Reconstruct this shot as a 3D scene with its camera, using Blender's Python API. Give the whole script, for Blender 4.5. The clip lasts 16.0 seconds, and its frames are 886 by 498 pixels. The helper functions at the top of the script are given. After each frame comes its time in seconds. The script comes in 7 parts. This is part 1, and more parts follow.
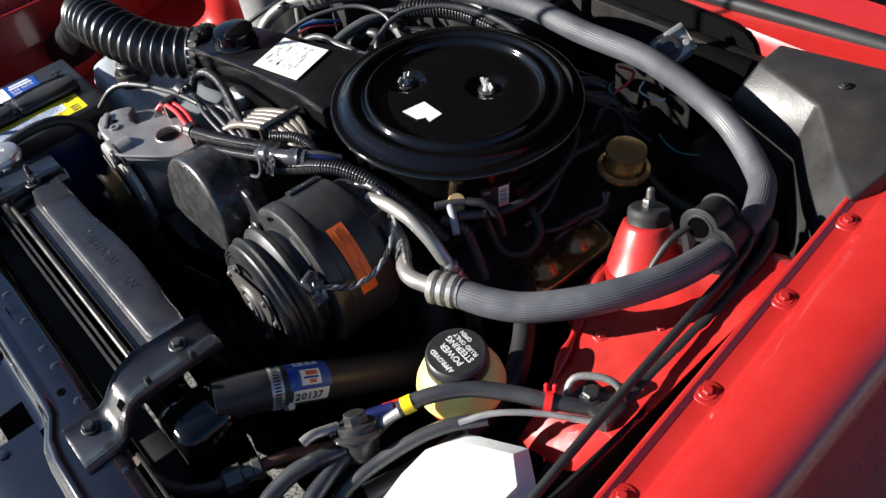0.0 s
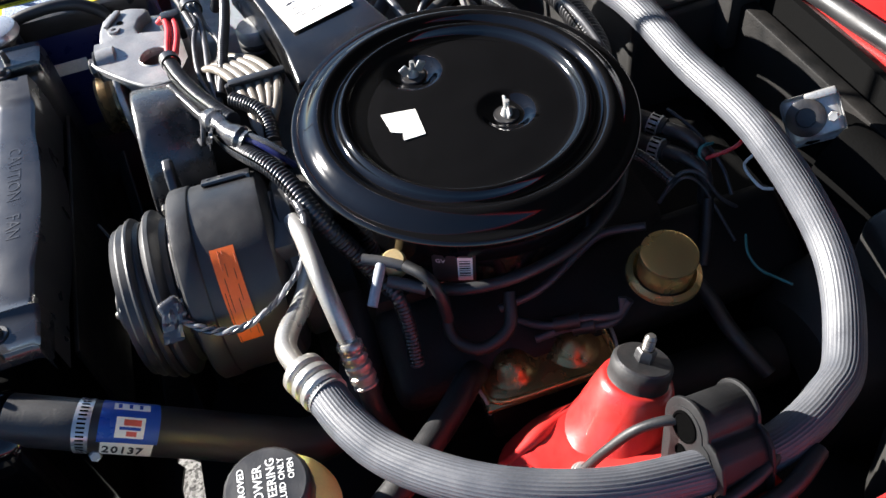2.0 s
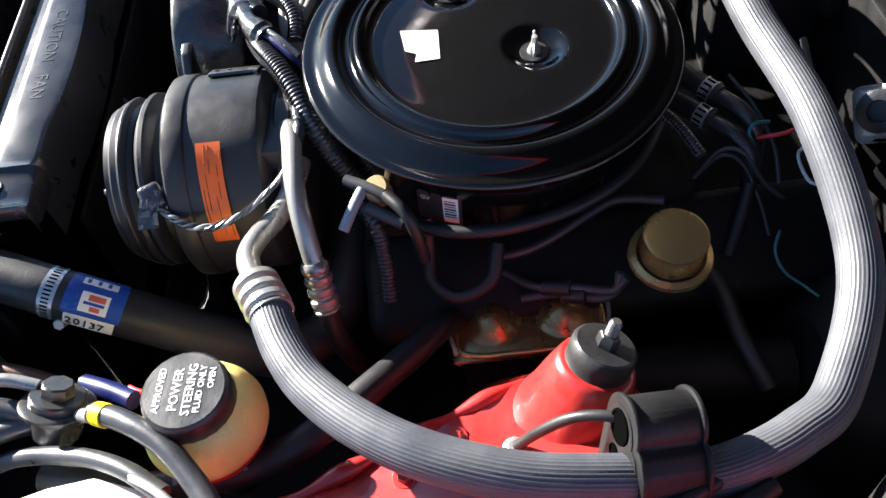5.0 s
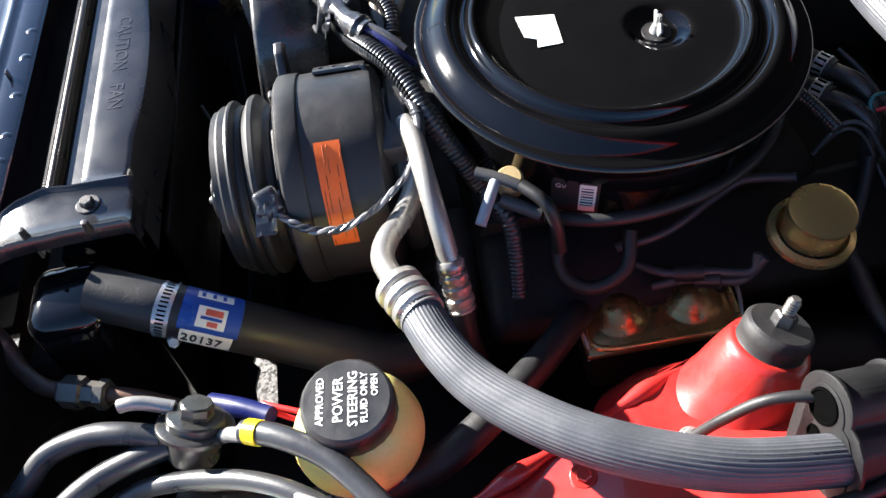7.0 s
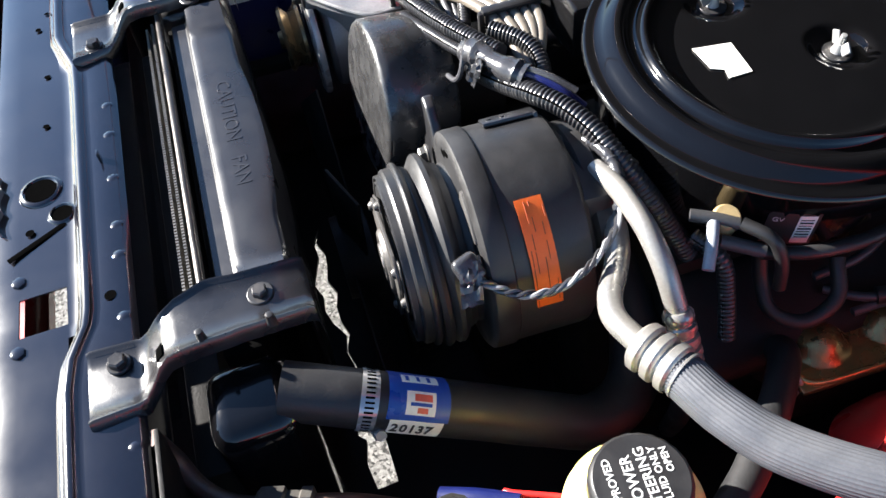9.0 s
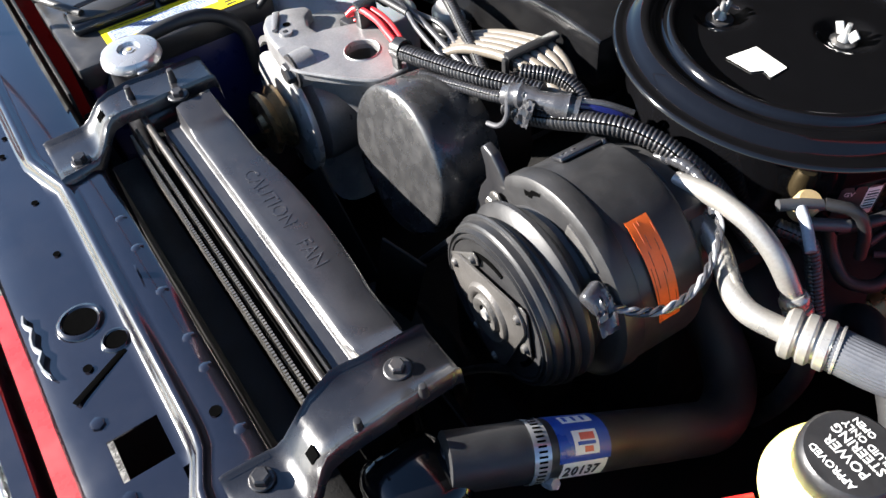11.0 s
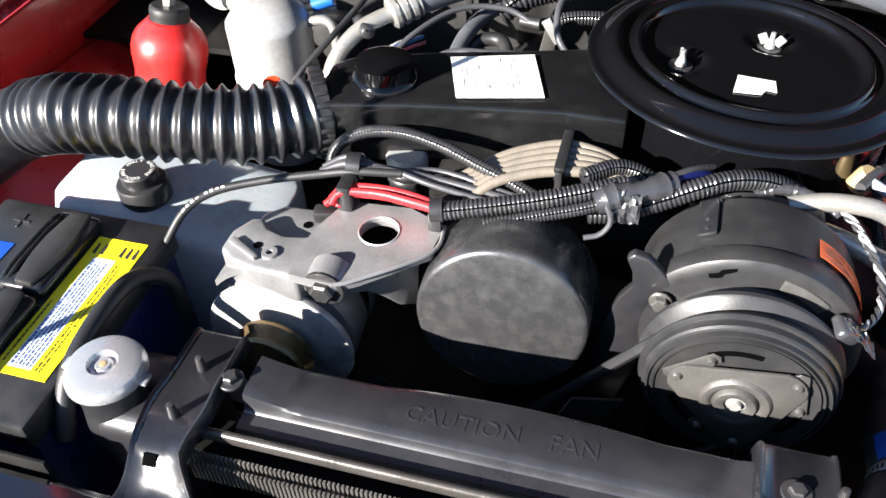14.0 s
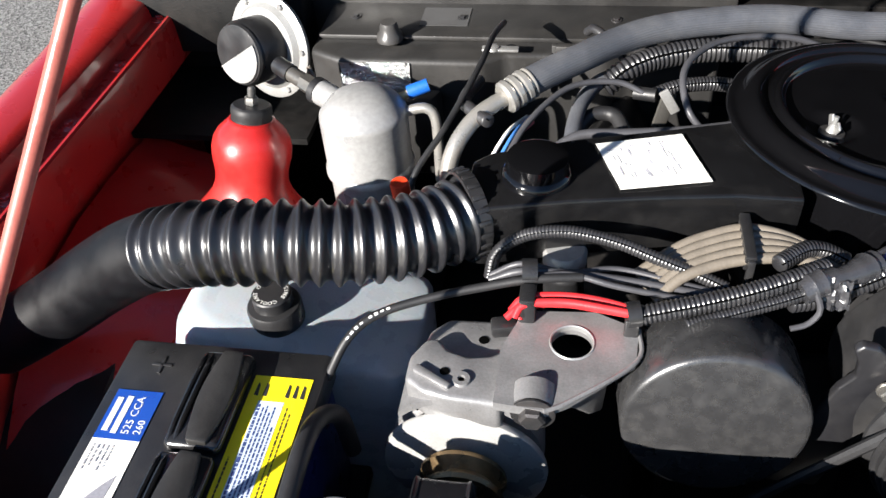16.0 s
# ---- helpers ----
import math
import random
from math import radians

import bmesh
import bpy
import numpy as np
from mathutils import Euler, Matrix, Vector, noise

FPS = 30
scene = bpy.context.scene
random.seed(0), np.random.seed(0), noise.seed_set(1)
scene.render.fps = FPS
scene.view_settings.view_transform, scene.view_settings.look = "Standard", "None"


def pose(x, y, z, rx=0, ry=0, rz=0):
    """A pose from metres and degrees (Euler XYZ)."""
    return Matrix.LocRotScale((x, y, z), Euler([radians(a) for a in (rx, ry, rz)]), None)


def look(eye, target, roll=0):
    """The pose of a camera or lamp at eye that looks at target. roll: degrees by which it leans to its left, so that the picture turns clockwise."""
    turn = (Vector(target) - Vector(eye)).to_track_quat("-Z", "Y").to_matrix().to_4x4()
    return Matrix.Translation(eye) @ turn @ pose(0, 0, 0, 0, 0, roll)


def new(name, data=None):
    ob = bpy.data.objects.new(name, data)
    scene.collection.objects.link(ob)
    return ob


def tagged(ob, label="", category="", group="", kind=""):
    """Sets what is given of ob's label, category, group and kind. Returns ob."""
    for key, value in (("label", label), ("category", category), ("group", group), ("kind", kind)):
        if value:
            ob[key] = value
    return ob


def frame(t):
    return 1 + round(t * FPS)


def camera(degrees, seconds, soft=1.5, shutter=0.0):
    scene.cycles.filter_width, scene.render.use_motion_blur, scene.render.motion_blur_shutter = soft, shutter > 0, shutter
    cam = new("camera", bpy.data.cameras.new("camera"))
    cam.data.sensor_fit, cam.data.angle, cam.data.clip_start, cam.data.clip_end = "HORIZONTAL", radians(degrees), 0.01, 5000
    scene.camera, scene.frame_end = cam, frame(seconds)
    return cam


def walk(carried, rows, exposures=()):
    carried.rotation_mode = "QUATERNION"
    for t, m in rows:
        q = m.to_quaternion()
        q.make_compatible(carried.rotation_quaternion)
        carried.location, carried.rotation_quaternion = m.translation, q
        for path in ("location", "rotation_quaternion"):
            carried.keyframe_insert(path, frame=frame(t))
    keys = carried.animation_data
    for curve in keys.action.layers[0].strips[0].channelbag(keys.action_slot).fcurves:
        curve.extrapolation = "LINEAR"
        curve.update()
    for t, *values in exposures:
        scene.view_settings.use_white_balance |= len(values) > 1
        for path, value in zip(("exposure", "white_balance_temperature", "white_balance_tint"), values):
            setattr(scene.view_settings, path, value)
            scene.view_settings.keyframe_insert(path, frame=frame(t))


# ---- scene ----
cam = camera(56.0, 16.0)
PATH = [
    (0, (0.907, -0.094, 1.567), (-0.272, 0.706, 0.163), -9.9),
    (0.5, (0.876, 0.0, 1.544), (-0.334, 0.726, 0.126), -10.4),
    (1, (0.816, 0.111, 1.522), (-0.415, 0.706, 0.062), -10.9),
    (1.5, (0.771, 0.191, 1.501), (-0.467, 0.656, 0.001), -8.9),
    (2, (0.777, 0.307, 1.45), (-0.518, 0.574, -0.05), -9.1),
    (2.5, (0.761, 0.382, 1.424), (-0.51, 0.531, -0.113), -7.6),
    (3, (0.778, 0.442, 1.42), (-0.481, 0.476, -0.134), -7.8),
    (5.5, (0.761, 0.427, 1.394), (-0.469, 0.356, -0.182), -9.9),
    (6, (0.767, 0.395, 1.376), (-0.499, 0.324, -0.171), -10.1),
    (6.5, (0.758, 0.343, 1.381), (-0.493, 0.322, -0.18), -9.6),
    (7, (0.74, 0.286, 1.39), (-0.495, 0.321, -0.183), -9.3),
    (7.5, (0.716, 0.224, 1.398), (-0.504, 0.328, -0.184), -8.5),
    (8, (0.688, 0.162, 1.4), (-0.522, 0.333, -0.183), -7.7),
    (8.5, (0.659, 0.101, 1.397), (-0.557, 0.335, -0.174), -6.9),
    (9, (0.633, 0.065, 1.389), (-0.601, 0.316, -0.165), -7.8),
    (11.5, (0.505, -0.203, 1.392), (-0.588, 0.587, -0.085), -4.5),
    (12, (0.449, -0.264, 1.394), (-0.553, 0.649, -0.077), -3.0),
    (12.5, (0.365, -0.278, 1.384), (-0.59, 0.758, -0.036), -3.9),
    (13, (0.259, -0.289, 1.387), (-0.528, 0.896, -0.018), -2.8),
    (13.5, (0.168, -0.322, 1.39), (-0.437, 0.988, 0.005), -2.3),
    (14, (0.075, -0.347, 1.405), (-0.363, 1.023, 0.016), -3.0),
    (14.5, (-0.032, -0.361, 1.423), (-0.331, 1.056, 0.044), -3.1),
    (15, (-0.093, -0.358, 1.433), (-0.377, 1.092, 0.085), -3.9),
    (15.5, (-0.133, -0.335, 1.44), (-0.43, 1.109, 0.089), -4.3),
    (16, (-0.157, -0.308, 1.438), (-0.473, 1.136, 0.091), -5.0),
]
walk(cam, [(t, look(eye, target, roll)) for t, eye, target, roll in PATH],
     exposures=((0, 1.34), (1.0, 1.60), (1.5, 1.92), (3, 2.46), (5.5, 2.46), (7.5, 2.56), (8.5, 2.56), (9, 2.49), (11.5, 2.36), (13, 2.34), (14.5, 2.18), (16, 1.70)))

# ---- sky and sun: low winter sun from the front of the car, on its passenger side ----
SUN_EL, SUN_X, SUN_Y = radians(24), -0.616, -0.788
world = bpy.data.worlds.new("world")
scene.world = world
world.use_nodes = True
wn = world.node_tree
sky = wn.nodes.new("ShaderNodeTexSky")
sky.sky_type = "NISHITA"
sky.sun_disc = False
sky.sun_elevation = SUN_EL
sky.sun_rotation = math.atan2(SUN_X, SUN_Y)
sky.air_density, sky.dust_density, sky.ozone_density = 1.0, 0.3, 4.5
wn.links.new(sky.outputs[0], wn.nodes["Background"].inputs[0])
wn.nodes["Background"].inputs[1].default_value = 0.047
sun = new("sun", bpy.data.lights.new("sun", "SUN"))
sun.data.energy, sun.data.angle, sun.data.color = 5.0, radians(0.53), (1.0, 0.95, 0.89)
sun_from = Vector((SUN_X * math.cos(SUN_EL), SUN_Y * math.cos(SUN_EL), math.sin(SUN_EL)))
sun.matrix_world = look(sun_from * 10, (0, 0, 0))


# ---- materials ----
def surface(name, col, rough=0.5, metal=0.0, var=0.18, scale=30.0, bump=0.15, size=0.001, coat=0.0, second=None,
            amount=0.0, patch=12.0, rvar=0.12, trans=0.0, spec=0.5, sub=0.0, coat_rough=0.04):
    """A procedural surface: colour varied at two scales, patches of a second colour (dust, wear, stains), uneven gloss and a fine relief."""
    m = bpy.data.materials.new(name)
    m.use_nodes = True
    n, l = m.node_tree.nodes, m.node_tree.links
    b = n["Principled BSDF"]
    tc = n.new("ShaderNodeTexCoord")
    big, fine = n.new("ShaderNodeTexNoise"), n.new("ShaderNodeTexNoise")
    for t, sc, det in ((big, scale, 5.0), (fine, scale * 14, 3.0)):
        t.inputs["Scale"].default_value, t.inputs["Detail"].default_value = sc, det
        l.new(tc.outputs["Object"], t.inputs["Vector"])
    add = n.new("ShaderNodeMath")
    add.operation = "ADD"
    l.new(big.outputs["Fac"], add.inputs[0])
    l.new(fine.outputs["Fac"], add.inputs[1])
    tone = n.new("ShaderNodeMapRange")
    tone.inputs["From Min"].default_value, tone.inputs["From Max"].default_value = 0.6, 1.4
    tone.inputs["To Min"].default_value, tone.inputs["To Max"].default_value = 1 - var, 1 + var
    l.new(add.outputs[0], tone.inputs["Value"])
    mul = n.new("ShaderNodeMix")
    mul.data_type, mul.blend_type = "RGBA", "MULTIPLY"
    mul.inputs["Factor"].default_value = 1.0
    mul.inputs["A"].default_value = (*col, 1)
    l.new(tone.outputs[0], mul.inputs["B"])
    out = mul.outputs["Result"]
    if second:
        pn = n.new("ShaderNodeTexNoise")
        pn.inputs["Scale"].default_value, pn.inputs["Detail"].default_value, pn.inputs["Roughness"].default_value = patch, 8.0, 0.65
        l.new(tc.outputs["Object"], pn.inputs["Vector"])
        pr = n.new("ShaderNodeMapRange")
        pr.inputs["From Min"].default_value, pr.inputs["From Max"].default_value = 0.45, 0.75
        pr.inputs["To Max"].default_value = amount
        l.new(pn.outputs["Fac"], pr.inputs["Value"])
        mx = n.new("ShaderNodeMix")
        mx.data_type = "RGBA"
        l.new(pr.outputs[0], mx.inputs["Factor"])
        l.new(out, mx.inputs["A"])
        mx.inputs["B"].default_value = (*second, 1)
        out = mx.outputs["Result"]
    l.new(out, b.inputs["Base Color"])
    rr = n.new("ShaderNodeMapRange")
    rr.inputs["From Min"].default_value, rr.inputs["From Max"].default_value = 0.3, 0.7
    rr.inputs["To Min"].default_value, rr.inputs["To Max"].default_value = max(0.02, rough - rvar), min(1, rough + rvar)
    l.new(big.outputs["Fac"], rr.inputs["Value"])
    l.new(rr.outputs[0], b.inputs["Roughness"])
    b.inputs["Metallic"].default_value = metal
    b.inputs["Specular IOR Level"].default_value = spec
    b.inputs["Coat Weight"].default_value, b.inputs["Coat Roughness"].default_value = coat, coat_rough
    b.inputs["Transmission Weight"].default_value = trans
    if sub:
        b.inputs["Subsurface Weight"].default_value, b.inputs["Subsurface Scale"].default_value = sub, 0.02
    bp = n.new("ShaderNodeBump")
    bp.inputs["Strength"].default_value, bp.inputs["Distance"].default_value = bump, size
    l.new(fine.outputs["Fac"], bp.inputs["Height"])
    l.new(bp.outputs[0], b.inputs["Normal"])
    return m


M_GLOSS = surface("black_gloss_paint", (0.003, 0.003, 0.0035), 0.09, var=0.2, bump=0.006, rvar=0.03)
M_SATIN = surface("black_satin_paint", (0.012, 0.012, 0.014), 0.36, coat=0.3, coat_rough=0.12, spec=0.7, bump=0.05, rvar=0.08, second=(0.034, 0.033, 0.033), amount=0.5, patch=18)
M_SUPPORT = surface("black_support_paint", (0.006, 0.006, 0.010), 0.15, bump=0.015, rvar=0.04, scale=14, second=(0.02, 0.018, 0.02), amount=0.3, patch=16, coat=0.9, coat_rough=0.07, spec=0.7)
M_HOLE = surface("hole_shadow", (0.002, 0.002, 0.002), 1.0, spec=0.0, bump=0.0)
M_PLASTIC = surface("black_plastic", (0.015, 0.015, 0.016), 0.38, spec=0.6, bump=0.12, second=(0.05, 0.047, 0.044), amount=0.35, patch=20)
M_GREYPLASTIC = surface("weathered_black_plastic", (0.020, 0.0195, 0.019), 0.45, bump=0.16, scale=20, second=(0.046, 0.043, 0.039), amount=0.5, patch=14)
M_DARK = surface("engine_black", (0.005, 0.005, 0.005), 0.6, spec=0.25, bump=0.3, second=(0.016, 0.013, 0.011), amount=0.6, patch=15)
M_RUBBER = surface("black_rubber", (0.013, 0.013, 0.014), 0.5, bump=0.15, second=(0.04, 0.039, 0.038), amount=0.22, patch=22)
M_HOSE = surface("ribbed_hose_rubber", (0.066, 0.070, 0.080), 0.45, bump=0.15, var=0.22, scale=40, second=(0.155, 0.155, 0.155), amount=0.4, patch=18)
M_LOOM = surface("split_loom_plastic", (0.020, 0.020, 0.022), 0.33, spec=0.7, bump=0.05, rvar=0.06, second=(0.07, 0.066, 0.062), amount=0.3)
M_DUCT = surface("duct_plastic", (0.013, 0.013, 0.015), 0.33, spec=0.8, bump=0.08, rvar=0.06, second=(0.05, 0.047, 0.045), amount=0.25)
M_COMP = surface("compressor_black", (0.018, 0.018, 0.019), 0.44, bump=0.10, scale=35, second=(0.05, 0.047, 0.044), amount=0.45, patch=14)
M_CLUTCH = surface("worn_clutch_steel", (0.055, 0.053, 0.050), 0.48, metal=0.25, bump=0.3, second=(0.09, 0.085, 0.08), amount=0.6, patch=30)
M_RED = surface("red_body_paint", (0.36, 0.016, 0.015), 0.30, var=0.06, bump=0.02, rvar=0.06, coat=0.6, second=(0.42, 0.032, 0.028), amount=0.35, patch=9)
M_REDIN = surface("red_inner_panel_paint", (0.43, 0.017, 0.016), 0.36, var=0.12, bump=0.08, coat=0.5, second=(0.40, 0.07, 0.05), amount=0.45, patch=10)
M_ALU = surface("cast_aluminium", (0.26, 0.257, 0.257), 0.38, metal=0.45, bump=0.18, scale=35, second=(0.15, 0.146, 0.148), amount=0.6, patch=24)
M_ALUCAN = surface("aluminium_can", (0.37, 0.37, 0.365), 0.36, metal=0.35, bump=0.05, scale=12, second=(0.32, 0.30, 0.27), amount=0.5, patch=8)
M_TUBE = surface("aluminium_tube", (0.37, 0.36, 0.335), 0.34, metal=0.6, bump=0.10, second=(0.26, 0.22, 0.17), amount=0.5, patch=30)
M_STEEL = surface("zinc_steel", (0.42, 0.42, 0.41), 0.35, metal=0.6, bump=0.15, second=(0.20, 0.17, 0.14), amount=0.4, patch=40)
M_BLACKSTEEL = surface("dark_bolt_steel", (0.05, 0.05, 0.052), 0.35, metal=0.6, bump=0.2, second=(0.12, 0.10, 0.09), amount=0.5, patch=60)
M_CHROME = surface("bright_plated_steel", (0.46, 0.46, 0.46), 0.24, metal=0.6, bump=0.05, var=0.08, second=(0.45, 0.46, 0.48), amount=0.4)
M_GOLD = surface("yellow_zinc_plating", (0.66, 0.44, 0.17), 0.26, metal=0.75, bump=0.05, rvar=0.05, second=(0.42, 0.19, 0.09), amount=0.6, patch=22)
M_BRASS = surface("tan_fitting", (0.42, 0.31, 0.15), 0.5, metal=0.3, second=(0.55, 0.46, 0.30), amount=0.4)
M_YELLOW = surface("yellowed_bottle_plastic", (0.80, 0.74, 0.24), 0.35, var=0.08, bump=0.04, second=(0.74, 0.64, 0.18), amount=0.4, sub=0.3)
M_WHITE = surface("white_bottle_plastic", (0.70, 0.73, 0.72), 0.38, var=0.06, bump=0.04, second=(0.60, 0.60, 0.55), amount=0.3, sub=0.3)
# milky plastic, its base lowered and blued to hold the shade on the tank
M_MILKYSHADE = surface("milky_tank_plastic_shade_tint", (0.35, 0.385, 0.42), 0.30, var=0.08, bump=0.03, second=(0.34, 0.34, 0.32), amount=0.5, patch=8, sub=0.25)
M_PAPER = surface("white_label_paper", (0.78, 0.77, 0.72), 0.55, var=0.05, bump=0.04, second=(0.62, 0.58, 0.50), amount=0.35)
M_ORANGE = surface("orange_label", (0.85, 0.13, 0.012), 0.45, var=0.08, bump=0.03, second=(0.75, 0.20, 0.06), amount=0.4)
M_BLUE = surface("blue_label", (0.010, 0.060, 0.32), 0.35, var=0.08, bump=0.02)
M_BLUECASE = surface("dark_blue_battery_case", (0.006, 0.010, 0.070), 0.35, bump=0.05)
M_YLABEL = surface("yellow_label", (0.85, 0.66, 0.012), 0.35, var=0.04, bump=0.01)
M_INK = surface("black_ink", (0.02, 0.02, 0.02), 0.5, bump=0.0)
M_GREYINK = surface("grey_ink", (0.25, 0.25, 0.28), 0.5, bump=0.0)
M_LETTER = surface("white_lettering", (0.66, 0.66, 0.64), 0.5, bump=0.0)
M_REDPLASTIC = surface("red_plastic", (0.62, 0.02, 0.02), 0.4, var=0.08)
M_REDWIRE = surface("red_wire", (0.60, 0.025, 0.03), 0.4, var=0.08)
M_BLUEPLASTIC = surface("blue_plastic", (0.01, 0.10, 0.42), 0.4)
M_ORANGECAP = surface("orange_red_cap", (0.72, 0.05, 0.015), 0.4)
M_TAPE = surface("black_tape", (0.035, 0.035, 0.038), 0.20, spec=0.9, bump=0.2, size=0.002, scale=40, rvar=0.08)
M_WIRE = surface("grey_brown_plug_wire", (0.165, 0.143, 0.115), 0.42, second=(0.09, 0.08, 0.07), amount=0.5, patch=40)
M_GREYWIRE = surface("dark_grey_wire", (0.05, 0.05, 0.055), 0.4)
M_FIN = surface("radiator_fin", (0.20, 0.19, 0.175), 0.35, metal=0.7, bump=0.1)
M_RAIL = surface("worn_brown_rail", (0.085, 0.078, 0.072), 0.33, metal=0.6, bump=0.2, second=(0.10, 0.08, 0.07), amount=0.6, patch=35)
# glossless black: the hood pad, and painted shade at the wiper motor
M_PADSHADE = surface("flat_black_pad_and_shade", (0.003, 0.003, 0.003), 0.95, spec=0.05, bump=0.3)
M_ASPHALT = surface("asphalt", (0.31, 0.30, 0.28), 0.9, var=0.5, scale=90, bump=1.0, size=0.008, second=(0.045, 0.044, 0.042), amount=0.9, patch=90)
M_PUMP = surface("scuffed_pump_cover", (0.026, 0.026, 0.027), 0.27, spec=1.0, bump=0.10, scale=55, second=(0.055, 0.054, 0.053), amount=0.6, patch=75)
M_SHROUD = surface("dusty_shroud_plastic", (0.021, 0.021, 0.024), 0.31, spec=0.6, coat=0.2, coat_rough=0.18, bump=0.06, rvar=0.06, second=(0.036, 0.035, 0.035), amount=0.5, patch=15)
M_SPIDER = surface("bare_clutch_steel", (0.085, 0.08, 0.075), 0.42, metal=0.4, bump=0.25, second=(0.09, 0.085, 0.08), amount=0.6, patch=40)
M_CLAMPRUBBER = surface("clamp_rubber", (0.007, 0.007, 0.0075), 0.5, spec=0.35, bump=0.15, second=(0.02, 0.0195, 0.019), amount=0.3, patch=40)
M_STRAP = surface("dull_strap_rubber", (0.016, 0.016, 0.0165), 0.6, spec=0.35, bump=0.15, second=(0.045, 0.043, 0.040), amount=0.5, patch=30)
M_SNORK = surface("satin_snorkel_paint", (0.006, 0.006, 0.0065), 0.22, bump=0.05, rvar=0.07, second=(0.03, 0.029, 0.028), amount=0.3, patch=20)


# pale and dark stones in the asphalt
an, alk = M_ASPHALT.node_tree.nodes, M_ASPHALT.node_tree.links
vor, sep, lift, wash = an.new("ShaderNodeTexVoronoi"), an.new("ShaderNodeSeparateColor"), an.new("ShaderNodeMapRange"), an.new("ShaderNodeMix")
vor.inputs["Scale"].default_value = 190.0
alk.new(next(k for k in an if k.type == "TEX_COORD").outputs["Object"], vor.inputs["Vector"])
alk.new(vor.outputs["Color"], sep.inputs[0])
alk.new(sep.outputs[0], lift.inputs["Value"])
lift.inputs["To Min"].default_value, lift.inputs["To Max"].default_value = 0.15, 1.9
wash.data_type, wash.blend_type = "RGBA", "MULTIPLY"
wash.inputs["Factor"].default_value = 1.0
base_in = an["Principled BSDF"].inputs["Base Color"]
alk.new(base_in.links[0].from_socket, wash.inputs["A"])
alk.new(lift.outputs[0], wash.inputs["B"])
alk.new(wash.outputs["Result"], base_in)


# ---- mesh helpers ----
def axis(loc, way=(0, 0, 1), up=(0, 1, 0)):
    """The pose at loc whose own z points along way."""
    z = Vector(way).normalized()
    x = Vector(up).cross(z)
    x = x.normalized() if x.length > 1e-4 else Vector((1, 0, 0))
    y = z.cross(x)
    return Matrix.Translation(loc) @ Matrix((x, y, z)).transposed().to_4x4()


def block(size, m=None, bevel=0.0, segs=2):
    """A box with rounded edges, centred on m."""
    bm = bmesh.new()
    bmesh.ops.create_cube(bm, size=1.0, matrix=Matrix.Diagonal((*size, 1)))
    if bevel:
        bmesh.ops.bevel(bm, geom=bm.edges[:], offset=bevel, segments=segs, profile=0.5, affect="EDGES")
    if m is not None:
        bm.transform(m)
    return bm


def slab(x0, x1, y0, y1, z0, z1, bevel=0.0, segs=2):
    return block((x1 - x0, y1 - y0, z1 - z0), Matrix.Translation(((x0 + x1) / 2, (y0 + y1) / 2, (z0 + z1) / 2)), bevel, segs)


def lathe(profile, m=None, segs=48, wobble=None):
    """A turned form: rings of (radius, height) round the own z; a radius of 0 closes it."""
    bm = bmesh.new()
    rings = []
    for r, z in profile:
        if r <= 1e-6:
            rings.append([bm.verts.new((0, 0, z))])
        else:
            ring = []
            for k in range(segs):
                a = 2 * math.pi * k / segs
                q = wobble(r, a) if wobble else r
                ring.append(bm.verts.new((q * math.cos(a), q * math.sin(a), z)))
            rings.append(ring)
    for a, b in zip(rings, rings[1:]):
        for k in range(segs):
            j = (k + 1) % segs
            if len(a) == 1 and len(b) > 1:
                bm.faces.new((a[0], b[k], b[j]))
            elif len(b) == 1 and len(a) > 1:
                bm.faces.new((a[k], b[0], a[j]))
            elif len(a) > 1:
                bm.faces.new((a[k], b[k], b[j], a[j]))
    bmesh.ops.recalc_face_normals(bm, faces=bm.faces[:])
    if m is not None:
        bm.transform(m)
    return bm


def spline(pts, step):
    """Even points along a smooth curve through pts."""
    p = [Vector(q) for q in pts]
    if len(p) == 2:
        n = max(2, round((p[1] - p[0]).length / step))
        return [p[0].lerp(p[1], k / n) for k in range(n + 1)]
    ends = [p[0] * 2 - p[1]] + p + [p[-1] * 2 - p[-2]]
    fine = []
    for a, b, c, d in zip(ends, ends[1:], ends[2:], ends[3:]):
        for k in range(24):
            t = k / 24
            fine.append(0.5 * ((2 * b) + (c - a) * t + (2 * a - 5 * b + 4 * c - d) * t * t + (3 * b - a - 3 * c + d) * t ** 3))
    fine.append(p[-1])
    run = [0.0]
    for a, b in zip(fine, fine[1:]):
        run.append(run[-1] + (b - a).length)
    n = max(2, round(run[-1] / step))
    out, i = [], 0
    for k in range(n + 1):
        s = run[-1] * k / n
        while i < len(run) - 2 and run[i + 1] < s:
            i += 1
        f = (s - run[i]) / max(run[i + 1] - run[i], 1e-9)
        out.append(fine[i].lerp(fine[i + 1], min(max(f, 0), 1)))
    return out


